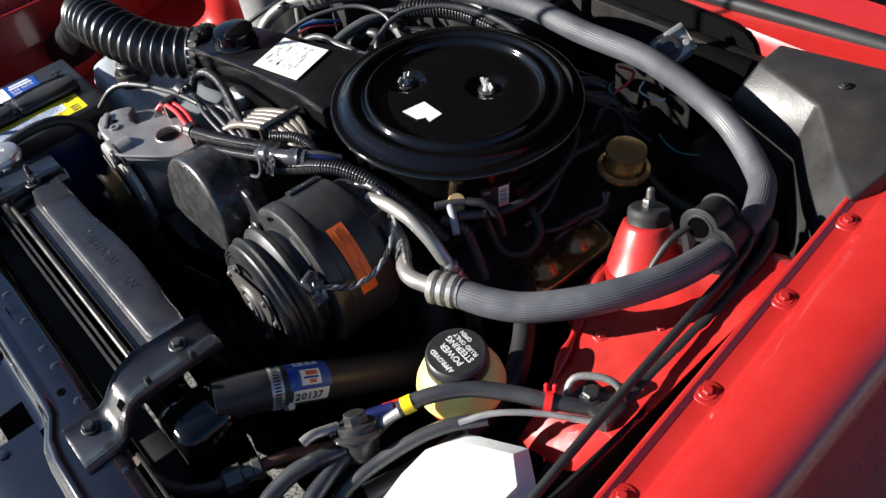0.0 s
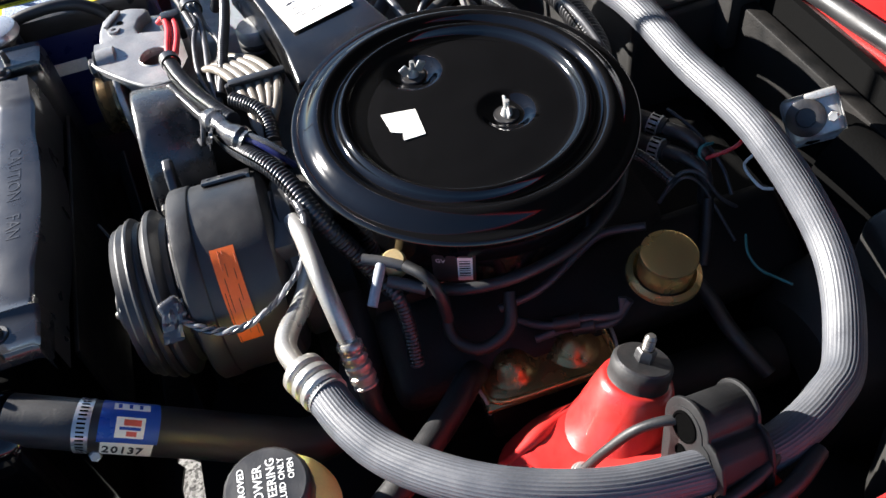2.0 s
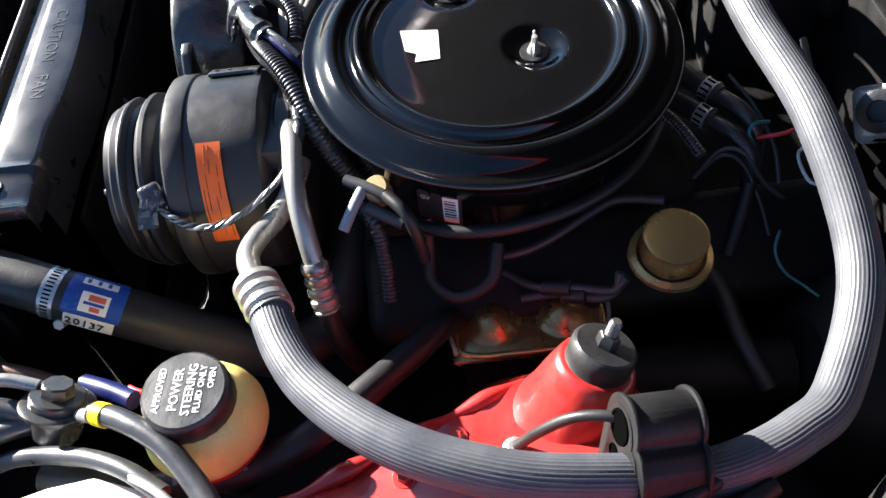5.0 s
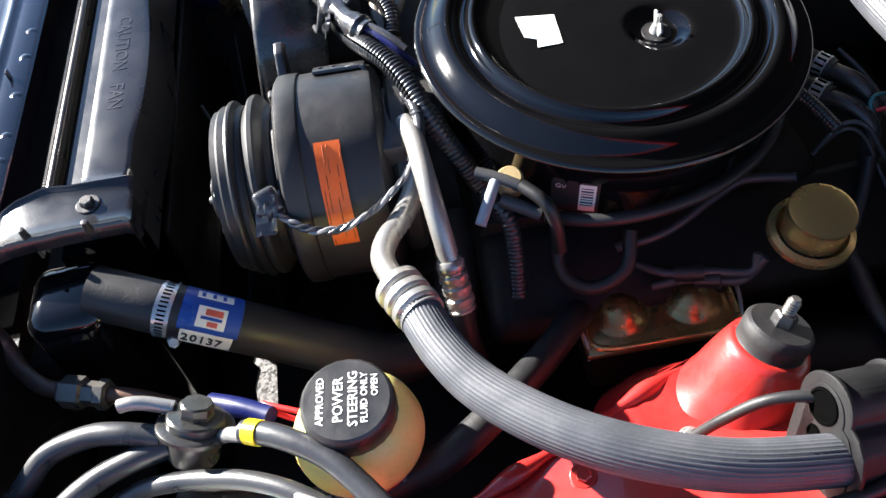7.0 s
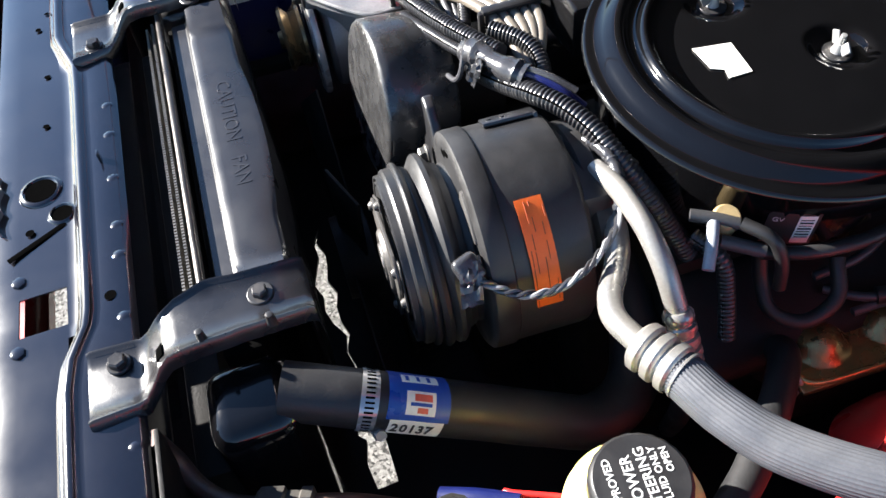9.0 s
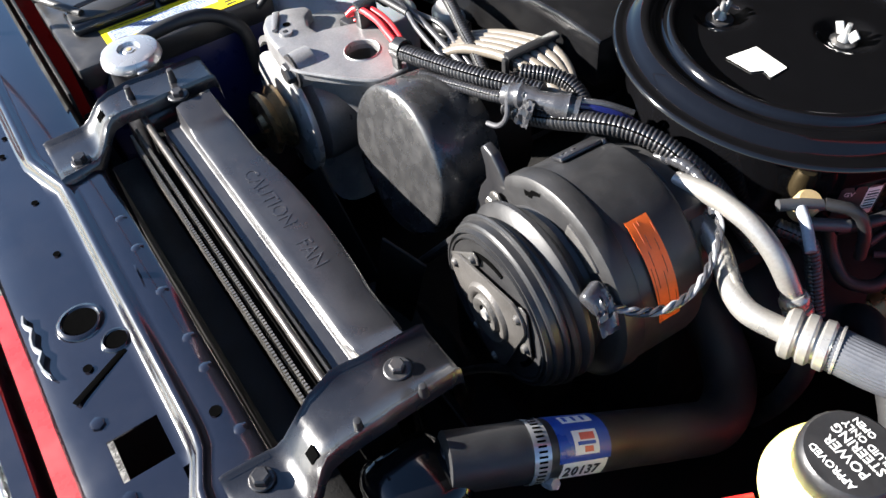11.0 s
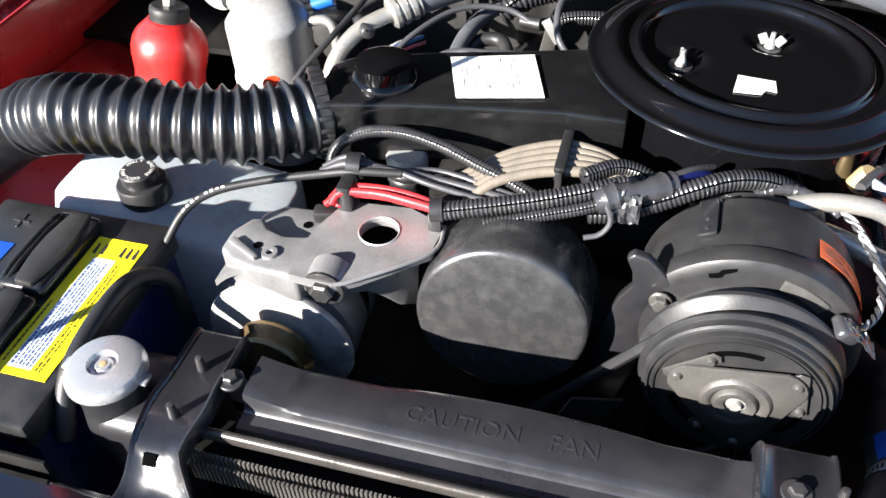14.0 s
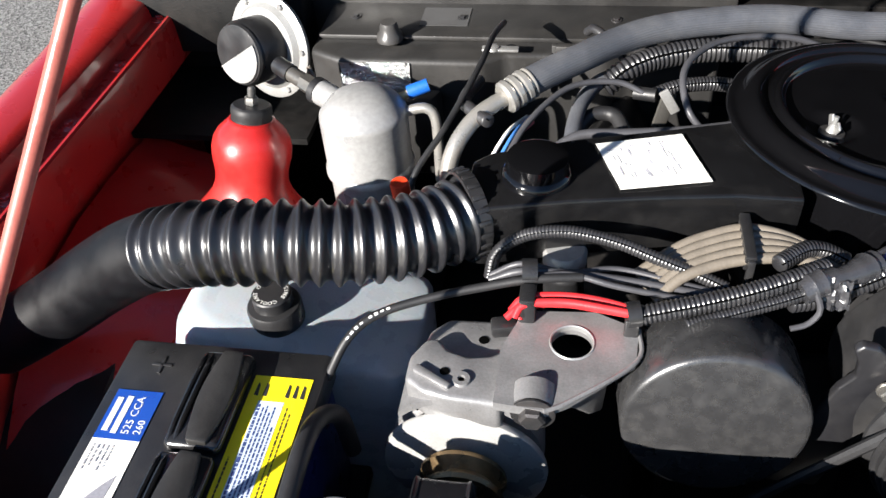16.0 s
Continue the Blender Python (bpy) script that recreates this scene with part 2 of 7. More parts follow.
def tube(pts, r, segs=14, step=0.006, rib=None, ridge=0, depth=0.0, caps=True):
    """A hose along a smooth curve. r: radius or a function of the share of the way; rib(s): factor along the way in metres; ridge: lengthwise ridges."""
    bm = bmesh.new()
    way = spline(pts, step)
    up = Vector((0, 0, 1))
    t0 = (way[1] - way[0]).normalized()
    side = t0.cross(up)
    side = side.normalized() if side.length > 1e-3 else Vector((1, 0, 0))
    rings, s = [], 0.0
    for i, q in enumerate(way):
        t = (way[min(i + 1, len(way) - 1)] - way[max(i - 1, 0)]).normalized()
        side = (side - t * side.dot(t)).normalized()
        over = t.cross(side)
        if i:
            s += (way[i] - way[i - 1]).length
        rad = r(i / (len(way) - 1)) if callable(r) else r
        if rib:
            rad *= rib(s)
        ring = []
        for k in range(segs):
            a = 2 * math.pi * k / segs
            q2 = rad * (1 + depth * (1 if k % ridge < ridge - 1 else -1)) if ridge else rad
            ring.append(bm.verts.new(q + (side * math.cos(a) + over * math.sin(a)) * q2))
        rings.append(ring)
    for a, b in zip(rings, rings[1:]):
        for k in range(segs):
            j = (k + 1) % segs
            bm.faces.new((a[k], a[j], b[j], b[k]))
    if caps:
        bm.faces.new(rings[0][::-1])
        bm.faces.new(rings[-1])
    bmesh.ops.recalc_face_normals(bm, faces=bm.faces[:])
    return bm


def loom_rib(pitch, deep):
    return lambda s: 1 - deep * (0.5 + 0.5 * math.cos(2 * math.pi * s / pitch)) ** 1.6


def prism(poly, z0, z1, m=None, bevel=0.0, segs=2):
    """A plate of the outline poly (x, y), from z0 to z1."""
    bm = bmesh.new()
    face = bm.faces.new([bm.verts.new((x, y, z0)) for x, y in poly])
    up = bmesh.ops.extrude_face_region(bm, geom=[face])
    bmesh.ops.translate(bm, verts=[v for v in up["geom"] if isinstance(v, bmesh.types.BMVert)], vec=(0, 0, z1 - z0))
    bmesh.ops.recalc_face_normals(bm, faces=bm.faces[:])
    if bevel:
        bmesh.ops.bevel(bm, geom=bm.edges[:], offset=bevel, segments=segs, profile=0.5, affect="EDGES")
    if m is not None:
        bm.transform(m)
    return bm


def loft(sections, caps=True, closed=True):
    """A skin over sections of equally many points."""
    bm = bmesh.new()
    rows = [[bm.verts.new(p) for p in s] for s in sections]
    n = len(rows[0])
    for a, b in zip(rows, rows[1:]):
        for k in range(n if closed else n - 1):
            j = (k + 1) % n
            bm.faces.new((a[k], a[j], b[j], b[k]))
    if caps and closed:
        bm.faces.new(rows[0][::-1])
        bm.faces.new(rows[-1])
    bmesh.ops.recalc_face_normals(bm, faces=bm.faces[:])
    return bm


def sheet(rows, thick=0.0015, down=(0, 0, -1), skip=None):
    """Pressed sheet metal: a skin through rows of points, with thickness."""
    bm = bmesh.new()
    vs = [[bm.verts.new(p) for p in r] for r in rows]
    for i, (a, b) in enumerate(zip(vs, vs[1:])):
        for k in range(len(a) - 1):
            if not (skip and skip((a[k].co + b[k + 1].co) / 2)):
                bm.faces.new((a[k], a[k + 1], b[k + 1], b[k]))
    bmesh.ops.recalc_face_normals(bm, faces=bm.faces[:])
    ext = bmesh.ops.extrude_face_region(bm, geom=bm.faces[:])
    bmesh.ops.translate(bm, verts=[v for v in ext["geom"] if isinstance(v, bmesh.types.BMVert)], vec=Vector(down) * thick)
    bmesh.ops.recalc_face_normals(bm, faces=bm.faces[:])
    return bm


def join(*bms):
    out = bmesh.new()
    for b in bms:
        me = bpy.data.meshes.new("tmp")
        b.to_mesh(me)
        out.from_mesh(me)
        b.free()
        bpy.data.meshes.remove(me)
    return out


def hexhead(m, r=0.006, h=0.006, washer=0.0):
    head = lathe([(0, h), (r * 0.8, h), (r, h * 0.8), (r, 0), (0, 0)], None, 6)
    head.transform(m)
    if not washer:
        return head
    return join(head, lathe([(0, 0.0015), (washer * 0.92, 0.0015), (washer, 0.0008), (washer, -0.001), (0, -0.001)], m, 20))


def letters(text, size, m, depth=0.0003, bold=0.0):
    """Lettering as a mesh, centred on m, reading along its x."""
    cu = bpy.data.curves.new("t", "FONT")
    cu.body, cu.size, cu.align_x, cu.align_y, cu.extrude, cu.resolution_u = text, size, "CENTER", "CENTER", depth, 2
    cu.offset = bold
    ob = bpy.data.objects.new("t", cu)
    me = ob.to_mesh()
    bm = bmesh.new()
    bm.from_mesh(me)
    ob.to_mesh_clear()
    bpy.data.objects.remove(ob)
    bpy.data.curves.remove(cu)
    bm.transform(m)
    return bm


ORIGIN = {}


def thing(name, loc, label, category, group="", kind=""):
    ob = new(name)
    ob.location = loc
    ob.empty_display_size = 0.02
    ORIGIN[ob] = Vector(loc)
    return tagged(ob, label, category, group, kind)


def part(name, bm, material, parent, label="", sharp=38):
    """Links a bmesh, given in world metres, as one mesh object under a thing or a part."""
    o = ORIGIN[parent]
    bm.transform(Matrix.Translation(-o))
    me = bpy.data.meshes.new(name)
    bm.to_mesh(me)
    bm.free()
    for p in me.polygons:
        p.use_smooth = True
    me.set_sharp_from_angle(angle=radians(sharp))
    me.materials.append(material)
    ob = new(name, me)
    ob.parent = parent
    ORIGIN[ob] = o
    if label:
        ob["label"] = label
    return ob


def alone(name, bm, material, loc, label, category, group="", kind="", sharp=38):
    """A thing of one mesh."""
    o = Vector(loc)
    bm.transform(Matrix.Translation(-o))
    me = bpy.data.meshes.new(name)
    bm.to_mesh(me)
    bm.free()
    for p in me.polygons:
        p.use_smooth = True
    me.set_sharp_from_angle(angle=radians(sharp))
    me.materials.append(material)
    ob = new(name, me)
    ob.location = o
    ORIGIN[ob] = o
    return tagged(ob, label, category, group, kind)


def settle(ob, shift, turn=(0, 0, 0), about=None):
    """Sets a finished thing where it is mounted: shifted, and turned (radians about x, y, z) round a point."""
    c = Vector(about) if about else ob.location.copy()
    r = Euler(turn).to_matrix()
    ob.location = r @ (ob.location - c) + c + Vector(shift)
    ob.rotation_euler = Euler(turn)
    return ob


# ---- ground and car body ----
g = bmesh.new()
bmesh.ops.create_grid(g, x_segments=2, y_segments=2, size=300)
alone("ground", g, M_ASPHALT, (0, 0, 0), "sunlit grey coarse asphalt under the car", "ground", kind="structure")

MID = -0.11  # the car's centre line


def fender(name, side, label):
    """A front wing: lip, bolted gutter, top and outer side. side: 1 driver, -1 passenger."""
    f = thing(name, (MID + side * 0.80, 0.2, 0.4), label, "car fender", "front fenders")

    def lip(y):
        return (0.770 - 0.10 * (y - 0.19) if side > 0 else 0.690) + 0.03 * min(0, y) ** 2
    prof = [(-0.006, 0.790), (-0.005, 0.845), (-0.003, 0.8595), (0.0, 0.8620), (0.003, 0.8622), (0.006, 0.8605), (0.009, 0.8580), (0.026, 0.8575), (0.030, 0.8590),
            (0.034, 0.8640), (0.042, 0.8740), (0.052, 0.8810), (0.066, 0.8870), (0.090, 0.8930), (0.104, 0.8935), (0.115, 0.8915), (0.124, 0.8880), (0.132, 0.8820), (0.137, 0.8730), (0.140, 0.862), (0.146, 0.82), (0.158, 0.70), (0.165, 0.55), (0.16, 0.40)]
    if side < 0:
        prof[8:14] = [(0.029, 0.8605), (0.031, 0.8720), (0.034, 0.8815), (0.040, 0.8860), (0.055, 0.8900), (0.090, 0.8950)]
    rows = []
    for k in range(25):
        y = -0.62 + 1.9 * k / 24
        widen = 0.06 * max(0, y - 0.2)
        drop = 0.05 * max(0, -y - 0.1)
        rows.append([(MID + side * (lip(y) + u * (1 + (widen / 0.15 if u > 0.05 else 0)) * ((0.93 if side > 0 else 0.80) if u > 0.05 else 1)), y, z - (drop if z > 0.6 else 0)) for u, z in prof])
    part("panel", sheet(rows, 0.002), M_RED, f, sharp=25)
    for y in (0.21, 0.355, 0.508, 0.655, 0.80):
        x = MID + side * (lip(y) + 0.0165)
        part("washer", lathe([(0.0060, 0.0012), (0.0125, 0.0016), (0.0145, 0.0010), (0.016, -0.0012)], Matrix.Translation((x, y, 0.8580)), 28), M_RED, f)
        part("bolt", hexhead(Matrix.Translation((x, y, 0.8590)), 0.0058, 0.0048, 0.0100), M_RED, f)
    return f


fender("fender", 1, "glossy red front fender with bolted gutter, driver side")
fender("fender", -1, "glossy red front fender with bolted gutter, passenger side")


M_STEM = surface("dull_stem_steel", (0.14, 0.135, 0.125), 0.35, metal=0.6, bump=0.15, second=(0.10, 0.08, 0.06), amount=0.5, patch=60)


def inner_fender(side, strut, base, label, cone):
    """The red wheelhouse panel with the conical shock tower on it."""
    f = thing("inner_fender", (MID + side * 0.60, 0.45, 0.5), label, "inner fender", "inner fenders")
    rows = []
    for k in range(30):
        y = (0.215 + 0.365 * k / 29) if side > 0 else (0.06 + 0.62 * k / 29)
        row = []
        edge = (0.532 if side > 0 else 0.50) + 0.09 * max(0, min(1, (0.46 - y) / 0.20)) + (0.13 * max(0, (y - 0.525) / 0.055) ** 2 if side > 0 else 0.06 * max(0, (y - 0.60) / 0.08) ** 2)
        for j in range(18):
            u = j / 17
            x = 0.730 - (0.730 - edge) * min(1, u * 1.18)
            z = 0.853 - (0.31 if side > 0 else 0.36) * (0.730 - x) + 0.010 * math.cos((y - 0.48) * 7)
            if u > 0.847:
                z -= (u - 0.847) * 0.9
            if side > 0 and y < 0.29:
                z -= 6.0 * (0.29 - y) ** 2 * min(1, u * 4)
            if side > 0 and y > 0.55:
                z -= 12.0 * (y - 0.55) ** 2
            if side < 0:
                z += -0.130 - 1.6 * max(0, 0.44 - y) ** 2 + 0.020 * math.exp(-((x - 0.50) ** 2 + (y - 0.50) ** 2) / 0.018)
            z += 0.007 * noise.noise((x * 16, y * 16, 3)) + 0.003 * noise.noise((x * 45, y * 45, 3))
            row.append((MID + side * x, y, z))
        rows.append(row)
    part("panel", sheet(rows, 0.002), M_REDIN, f, sharp=50)
    if side > 0:
        lipline = []
        for k in range(10):
            y = 0.24 + 0.29 * k / 9
            e_ = 0.532 + 0.09 * max(0, min(1, (0.46 - y) / 0.20))
            lipline.append((MID + e_ + 0.004, y, 0.853 - 0.31 * (0.730 - e_) + 0.010 * math.cos((y - 0.48) * 7) - 6.0 * max(0, 0.29 - y) ** 2 + 0.001))
        part("rolled_edge", tube(lipline, lambda s_: 0.006 + 0.002 * math.sin(s_ * 31), 12, 0.004), M_REDIN, f, sharp=60)
        for x, y in ((0.475, 0.40), (0.505, 0.36), (0.52, 0.46), (0.555, 0.40)):
            part("bolt", hexhead(Matrix.Translation((x, y, 0.853 - 0.31 * (0.620 - x) + 0.010 * math.cos((y - 0.48) * 7))), 0.006, 0.005, 0.010), M_REDIN, f)
    # the tower: a pressed cone that leans inwards
    a, b = Vector(base), Vector(strut)
    m = axis(a, b - a)
    h = (b - a).length
    part("shock_tower", lathe([(0.095, -0.045), (0.084, -0.022), (0.070, -0.004), (0.058, 0.010), (0.049, 0.024), (0.0430, 0.040), (0.0390, 0.056), (0.0355, 0.069), (0.0325, 0.078), (0.0302, 0.084), (0.0275, h * 0.66), (0.025, h * 0.66)] if cone else [(0.110, -0.095), (0.086, -0.062), (0.066, -0.040), (0.053, -0.022), (0.0475, -0.006), (0.0470, 0.008), (0.0490, 0.021), (0.0510, 0.033), (0.0510, 0.044), (0.0485, 0.055), (0.0430, 0.065), (0.0365, 0.072), (0.0310, 0.077), (0.0285, h * 0.66), (0.026, h * 0.66)], m, 56,
         lambda r, t: r * (1 + 0.008 * math.sin(3 * t + 1) * (r > 0.05))), M_REDIN, f, sharp=60)
    # bushing, washer, stem and nut
    part("bushing", lathe([(0, h * 0.80), (0.0240, h * 0.80), (0.0256, h * 0.785), (0.0260, h * 0.73), (0.0252, h * 0.67), (0.0264, h * 0.655), (0, h * 0.655)], m, 40), M_STRAP, f, "dusty black rubber bushing")
    part("washer", lathe([(0, h * 0.815), (0.0225, h * 0.812), (0.0240, h * 0.80), (0, h * 0.80)], m, 32), M_BLACKSTEEL, f)
    part("nut", hexhead(m @ Matrix.Translation((0, 0, h * 0.815)), 0.0088, 0.010), M_BLACKSTEEL if cone else M_STEM, f, "dull zinc hex nut")
    part("stem", lathe([(0, h), (0.0035, h), (0.0045, h * 0.985)] + [(0.0052 - 0.0007 * (k % 2), h * (0.975 - k * 0.009)) for k in range(11)] + [(0.005, h * 0.80)], m, 16), M_STEM, f, "threaded shock stem")
    return f


tower_l = inner_fender(1, (0.435, 0.529, 0.893), (0.463, 0.487, 0.775), "red painted inner fender with shock tower, driver side", True)
tower_r = inner_fender(-1, (-0.576, 0.533, 0.908), (-0.592, 0.505, 0.790), "red painted inner fender with shock tower, passenger side", False)

settle(tower_l, (0.009, 0.005, -0.009))
settle(tower_r, (0.009, 0.005, -0.003))

# firewall, cowl and what stands on them
fw = thing("firewall", (MID, 0.86, 0.3), "black firewall with red cowl top and rubber seal", "firewall")
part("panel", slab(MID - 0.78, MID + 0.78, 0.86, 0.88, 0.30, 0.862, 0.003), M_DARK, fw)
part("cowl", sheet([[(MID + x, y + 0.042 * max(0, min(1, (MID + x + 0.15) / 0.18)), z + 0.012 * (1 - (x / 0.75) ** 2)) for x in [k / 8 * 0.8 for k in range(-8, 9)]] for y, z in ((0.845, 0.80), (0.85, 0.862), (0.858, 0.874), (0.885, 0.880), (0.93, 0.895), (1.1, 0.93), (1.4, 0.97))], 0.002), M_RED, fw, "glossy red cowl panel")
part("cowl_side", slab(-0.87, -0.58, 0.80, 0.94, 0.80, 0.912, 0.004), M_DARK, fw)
part("weatherstrip", tube([(MID - 0.74, 0.855, 0.872), (MID - 0.4, 0.875, 0.888), (MID, 0.893, 0.894), (MID + 0.35, 0.925, 0.895), (MID + 0.48, 0.941, 0.893), (MID + 0.61, 0.958, 0.890), (MID + 0.76, 0.985, 0.886)], 0.0125, 14, 0.02), M_RUBBER, fw, "black rubber hood seal")

# black sheet ahead of the cowl, painted shade for the wiper hollow
part("wiper_recess_shade", prism([(-0.02, 0.78), (0.349, 0.78), (0.354, 0.858), (0.346, 0.873), (0.327, 0.884), (0.297, 0.890), (0.20, 0.893), (-0.02, 0.893)], -0.892, -0.884, pose(0, 0, 0, 90, 0, 0)), M_PADSHADE, fw, "flat black sheet standing in for the shade round the wiper motor")

# radiator support across the nose
rs = thing("radiator_support", (MID, -0.15, 0.4), "black painted radiator support panel with holes and weld marks", "radiator support")
prof = [(-0.245, 0.760), (-0.242, 0.808), (-0.236, 0.8225), (-0.228, 0.8250), (-0.208, 0.8275), (-0.166, 0.8290), (-0.158, 0.8295), (-0.155, 0.8315), (-0.1525, 0.8350), (-0.150, 0.8380), (-0.1475, 0.8395), (-0.145, 0.8398), (-0.1425, 0.8388), (-0.139, 0.8365), (-0.135, 0.8365),
        (-0.113, 0.8385), (-0.106, 0.834), (-0.103, 0.785)]
rows = []
for x in sorted([-0.84 + 1.46 * k / 48 for k in range(49)] + [0.107, 0.149]):
    bend = 0.019 * (1 / (1 + math.exp(-(x - 0.182) * 110))) + 0.019 * (1 / (1 + math.exp((x + 0.230) * 110)))
    rows.append([(x, y - (bend if 5 < i < 15 else 0), z + 0.0006 * noise.noise((x * 30, y * 30, 1))) for i, (y, z) in enumerate(prof)])
part("panel", sheet([r[:15] for r in rows], 0.002, skip=lambda c: 0.107 < c.x < 0.149 and -0.208 < c.y < -0.166), M_SUPPORT, rs, sharp=40)
part("rear_flange", sheet([r[14:] for r in rows], 0.002), M_SUPPORT, rs, "glossy black rear flange", sharp=40)
for x, y, r in ((-0.024, -0.188, 0.0185), (0.015, -0.168, 0.012)):
    part("hole_ring", lathe([(r * 0.68, 0.8245), (r * 0.80, 0.8292), (r * 0.92, 0.8308), (r * 1.08, 0.8300), (r * 1.16, 0.8285), (r * 1.2, 0.826)], Matrix.Translation((x, y, 0.0005)), 32), M_SUPPORT, rs)
    part("hole", lathe([(0, 0.8298), (r * 0.80, 0.8302)], Matrix.Translation((x, y, 0)), 32), M_HOLE, rs, "dark open hole")
for x, y, r in ((-0.204, -0.180, 0.0035), (-0.119, -0.182, 0.0035), (0.030, -0.198, 0.0042), (-0.30, -0.19, 0.0035), (0.139, -0.126, 0.0052), (-0.33, -0.18, 0.003)):
    part("hole", lathe([(0, 0.8292), (r, 0.8294)], Matrix.Translation((x, y, 0.0006 if y < -0.15 else 0.009)), 14), M_HOLE, rs)
for x in (-0.117, -0.07, -0.005, 0.058, 0.095, 0.165, 0.25, 0.29):
    part("spot_weld", lathe([(0, 0.0004), (0.0030, 0.0002), (0.006, -0.0012)], Matrix.Translation((x, -0.116, 0.8388)), 14), M_SUPPORT, rs)
part("slot", block((0.060, 0.006, 0.001), pose(0.0435, -0.1915, 0.8292, 0, 0, -60.6), 0.0004), M_HOLE, rs, "pressed slanting slot")
for x in (0.0865, 0.164):
    part("bolt", hexhead(Matrix.Translation((x, -0.208, 0.8275)), 0.0062, 0.0025), M_SUPPORT, rs)
part("tab", join(slab(-0.039, -0.031, -0.127, -0.125, 0.836, 0.8485, 0.0006)), M_SUPPORT, rs)

# front header and grille below and ahead of the support
hd = thing("front_header", (MID, -0.28, 0.40), "red front header sheet with black and bright grille surround", "header panel")
part("panel", sheet([[(x, y, z) for x in [-0.20 + 0.84 * k / 12 for k in range(13)]] for y, z in ((-0.234, 0.712), (-0.238, 0.735), (-0.244, 0.742), (-0.272, 0.738), (-0.276, 0.60))], 0.002), M_RED, hd)
part("surround", sheet([[(x, y, z) for x in [MID - 0.80 + 1.6 * k / 16 for k in range(17)]] for y, z in ((-0.282, 0.66), (-0.283, 0.742), (-0.286, 0.746), (-0.304, 0.744), (-0.307, 0.738), (-0.308, 0.66))], 0.002), M_SUPPORT, hd, "black surround strip")
part("molding", tube([(MID - 0.80, -0.3105, 0.742), (MID + 0.80, -0.3105, 0.742)], 0.0035, 10, 0.2), M_CHROME, hd, "bright plated molding")
part("latch_bracket", sheet([[(-0.06 + 0.010 * i, -0.230 - 0.003 * math.sin(i * 2.2), z) for i in range(9)] for z in (0.775, 0.810, 0.824, 0.832)], 0.002, (0, 1, 0)), M_STEEL, hd, "worn silver bracket")
part("splash_pan", slab(-0.82, 0.12, -0.232, -0.11, 0.58, 0.59, 0.002), M_DARK, rs)
gr = thing("grille", (MID - 0.2, -0.33, 0.55), "bright egg-crate grille at the car's nose", "car grille")
for k in range(56):
    x = -0.74 + 0.0225 * k
    part("slat", block((0.002, 0.035, 0.17), pose(x, -0.333, 0.645, 10, 0, 0), 0.0006), M_CHROME, gr)
for k in range(6):
    part("cross_bar", block((1.28, 0.030, 0.002), pose(-0.12, -0.335, 0.72 - 0.03 * k, 10, 0, 0), 0.0006), M_CHROME, gr)

for x0, x1 in ((0.285, 0.63), (-0.84, -0.34)):
    part("side_panel", slab(x0, x1, -0.100, -0.096, 0.36, 0.845, 0.001), M_DARK, rs)
# unseen dark plates added to cover bright ground below the radiator
for x0, x1 in ((0.28, 0.45), (-0.55, -0.29)):
    part("added_lower_seal", slab(x0, x1, -0.096, -0.03, 0.60, 0.606), M_DARK, rs)
part("added_air_dam", slab(-0.55, 0.50, -0.140, -0.095, 0.60, 0.606), M_DARK, rs)
part("added_air_dam", slab(0.13, 0.50, -0.205, -0.140, 0.60, 0.606), M_DARK, rs)
part("condenser", slab(-0.30, 0.292, -0.094, -0.062, 0.36, 0.76, 0.002), M_DARK, rs, "dark condenser core")

# ---- radiator group ----
rad = thing("radiator", (0, -0.02, 0.35), "aluminium radiator with black painted tanks and a plated cap", "radiator")
part("core", slab(-0.245, 0.225, -0.045, -0.012, 0.46, 0.822, 0.002), M_PADSHADE, rad)
part("top_rail", join(slab(-0.243, 0.213, -0.050, -0.043, 0.848, 0.8600, 0.0034, 4)), M_RAIL, rad, "bare metal top rail")
for row in range(2):
    fins = bmesh.new()
    for k in range(120):
        x = -0.235 + 0.445 * k / 119 + 0.0018 * row
        f = slab(x, x + 0.0020, -0.0590 - 0.0072 * row, -0.0562 - 0.0072 * row, 0.820 - 0.004 * row, 0.842 - 0.004 * row)
        me = bpy.data.meshes.new("tmp")
        f.to_mesh(me)
        fins.from_mesh(me)
        f.free()
        bpy.data.meshes.remove(me)
    tagged(part("fin_strip", fins, M_FIN, rad, "thin bright condenser fins"), kind="stuff")
part("side_tank", join(slab(0.238, 0.312, -0.064, 0.008, 0.40, 0.838, 0.019, 4)), M_GLOSS, rad, "black driver-side tank")
part("side_tank", join(slab(-0.335, -0.245, -0.055, 0.030, 0.40, 0.846, 0.018, 3)), M_SATIN, rad, "black passenger-side tank")
part("outlet", tube([(0.270, -0.02, 0.814), (0.276, -0.002, 0.816), (0.284, 0.022, 0.816), (0.292, 0.045, 0.812)], 0.0205, 24), M_SATIN, rad)
part("filler_neck", lathe([(0.034, 0.80), (0.030, 0.83), (0.0285, 0.853), (0.030, 0.857), (0.030, 0.862), (0, 0.862)], Matrix.Translation((-0.324, -0.021, 0.005)), 32), M_SATIN, rad)
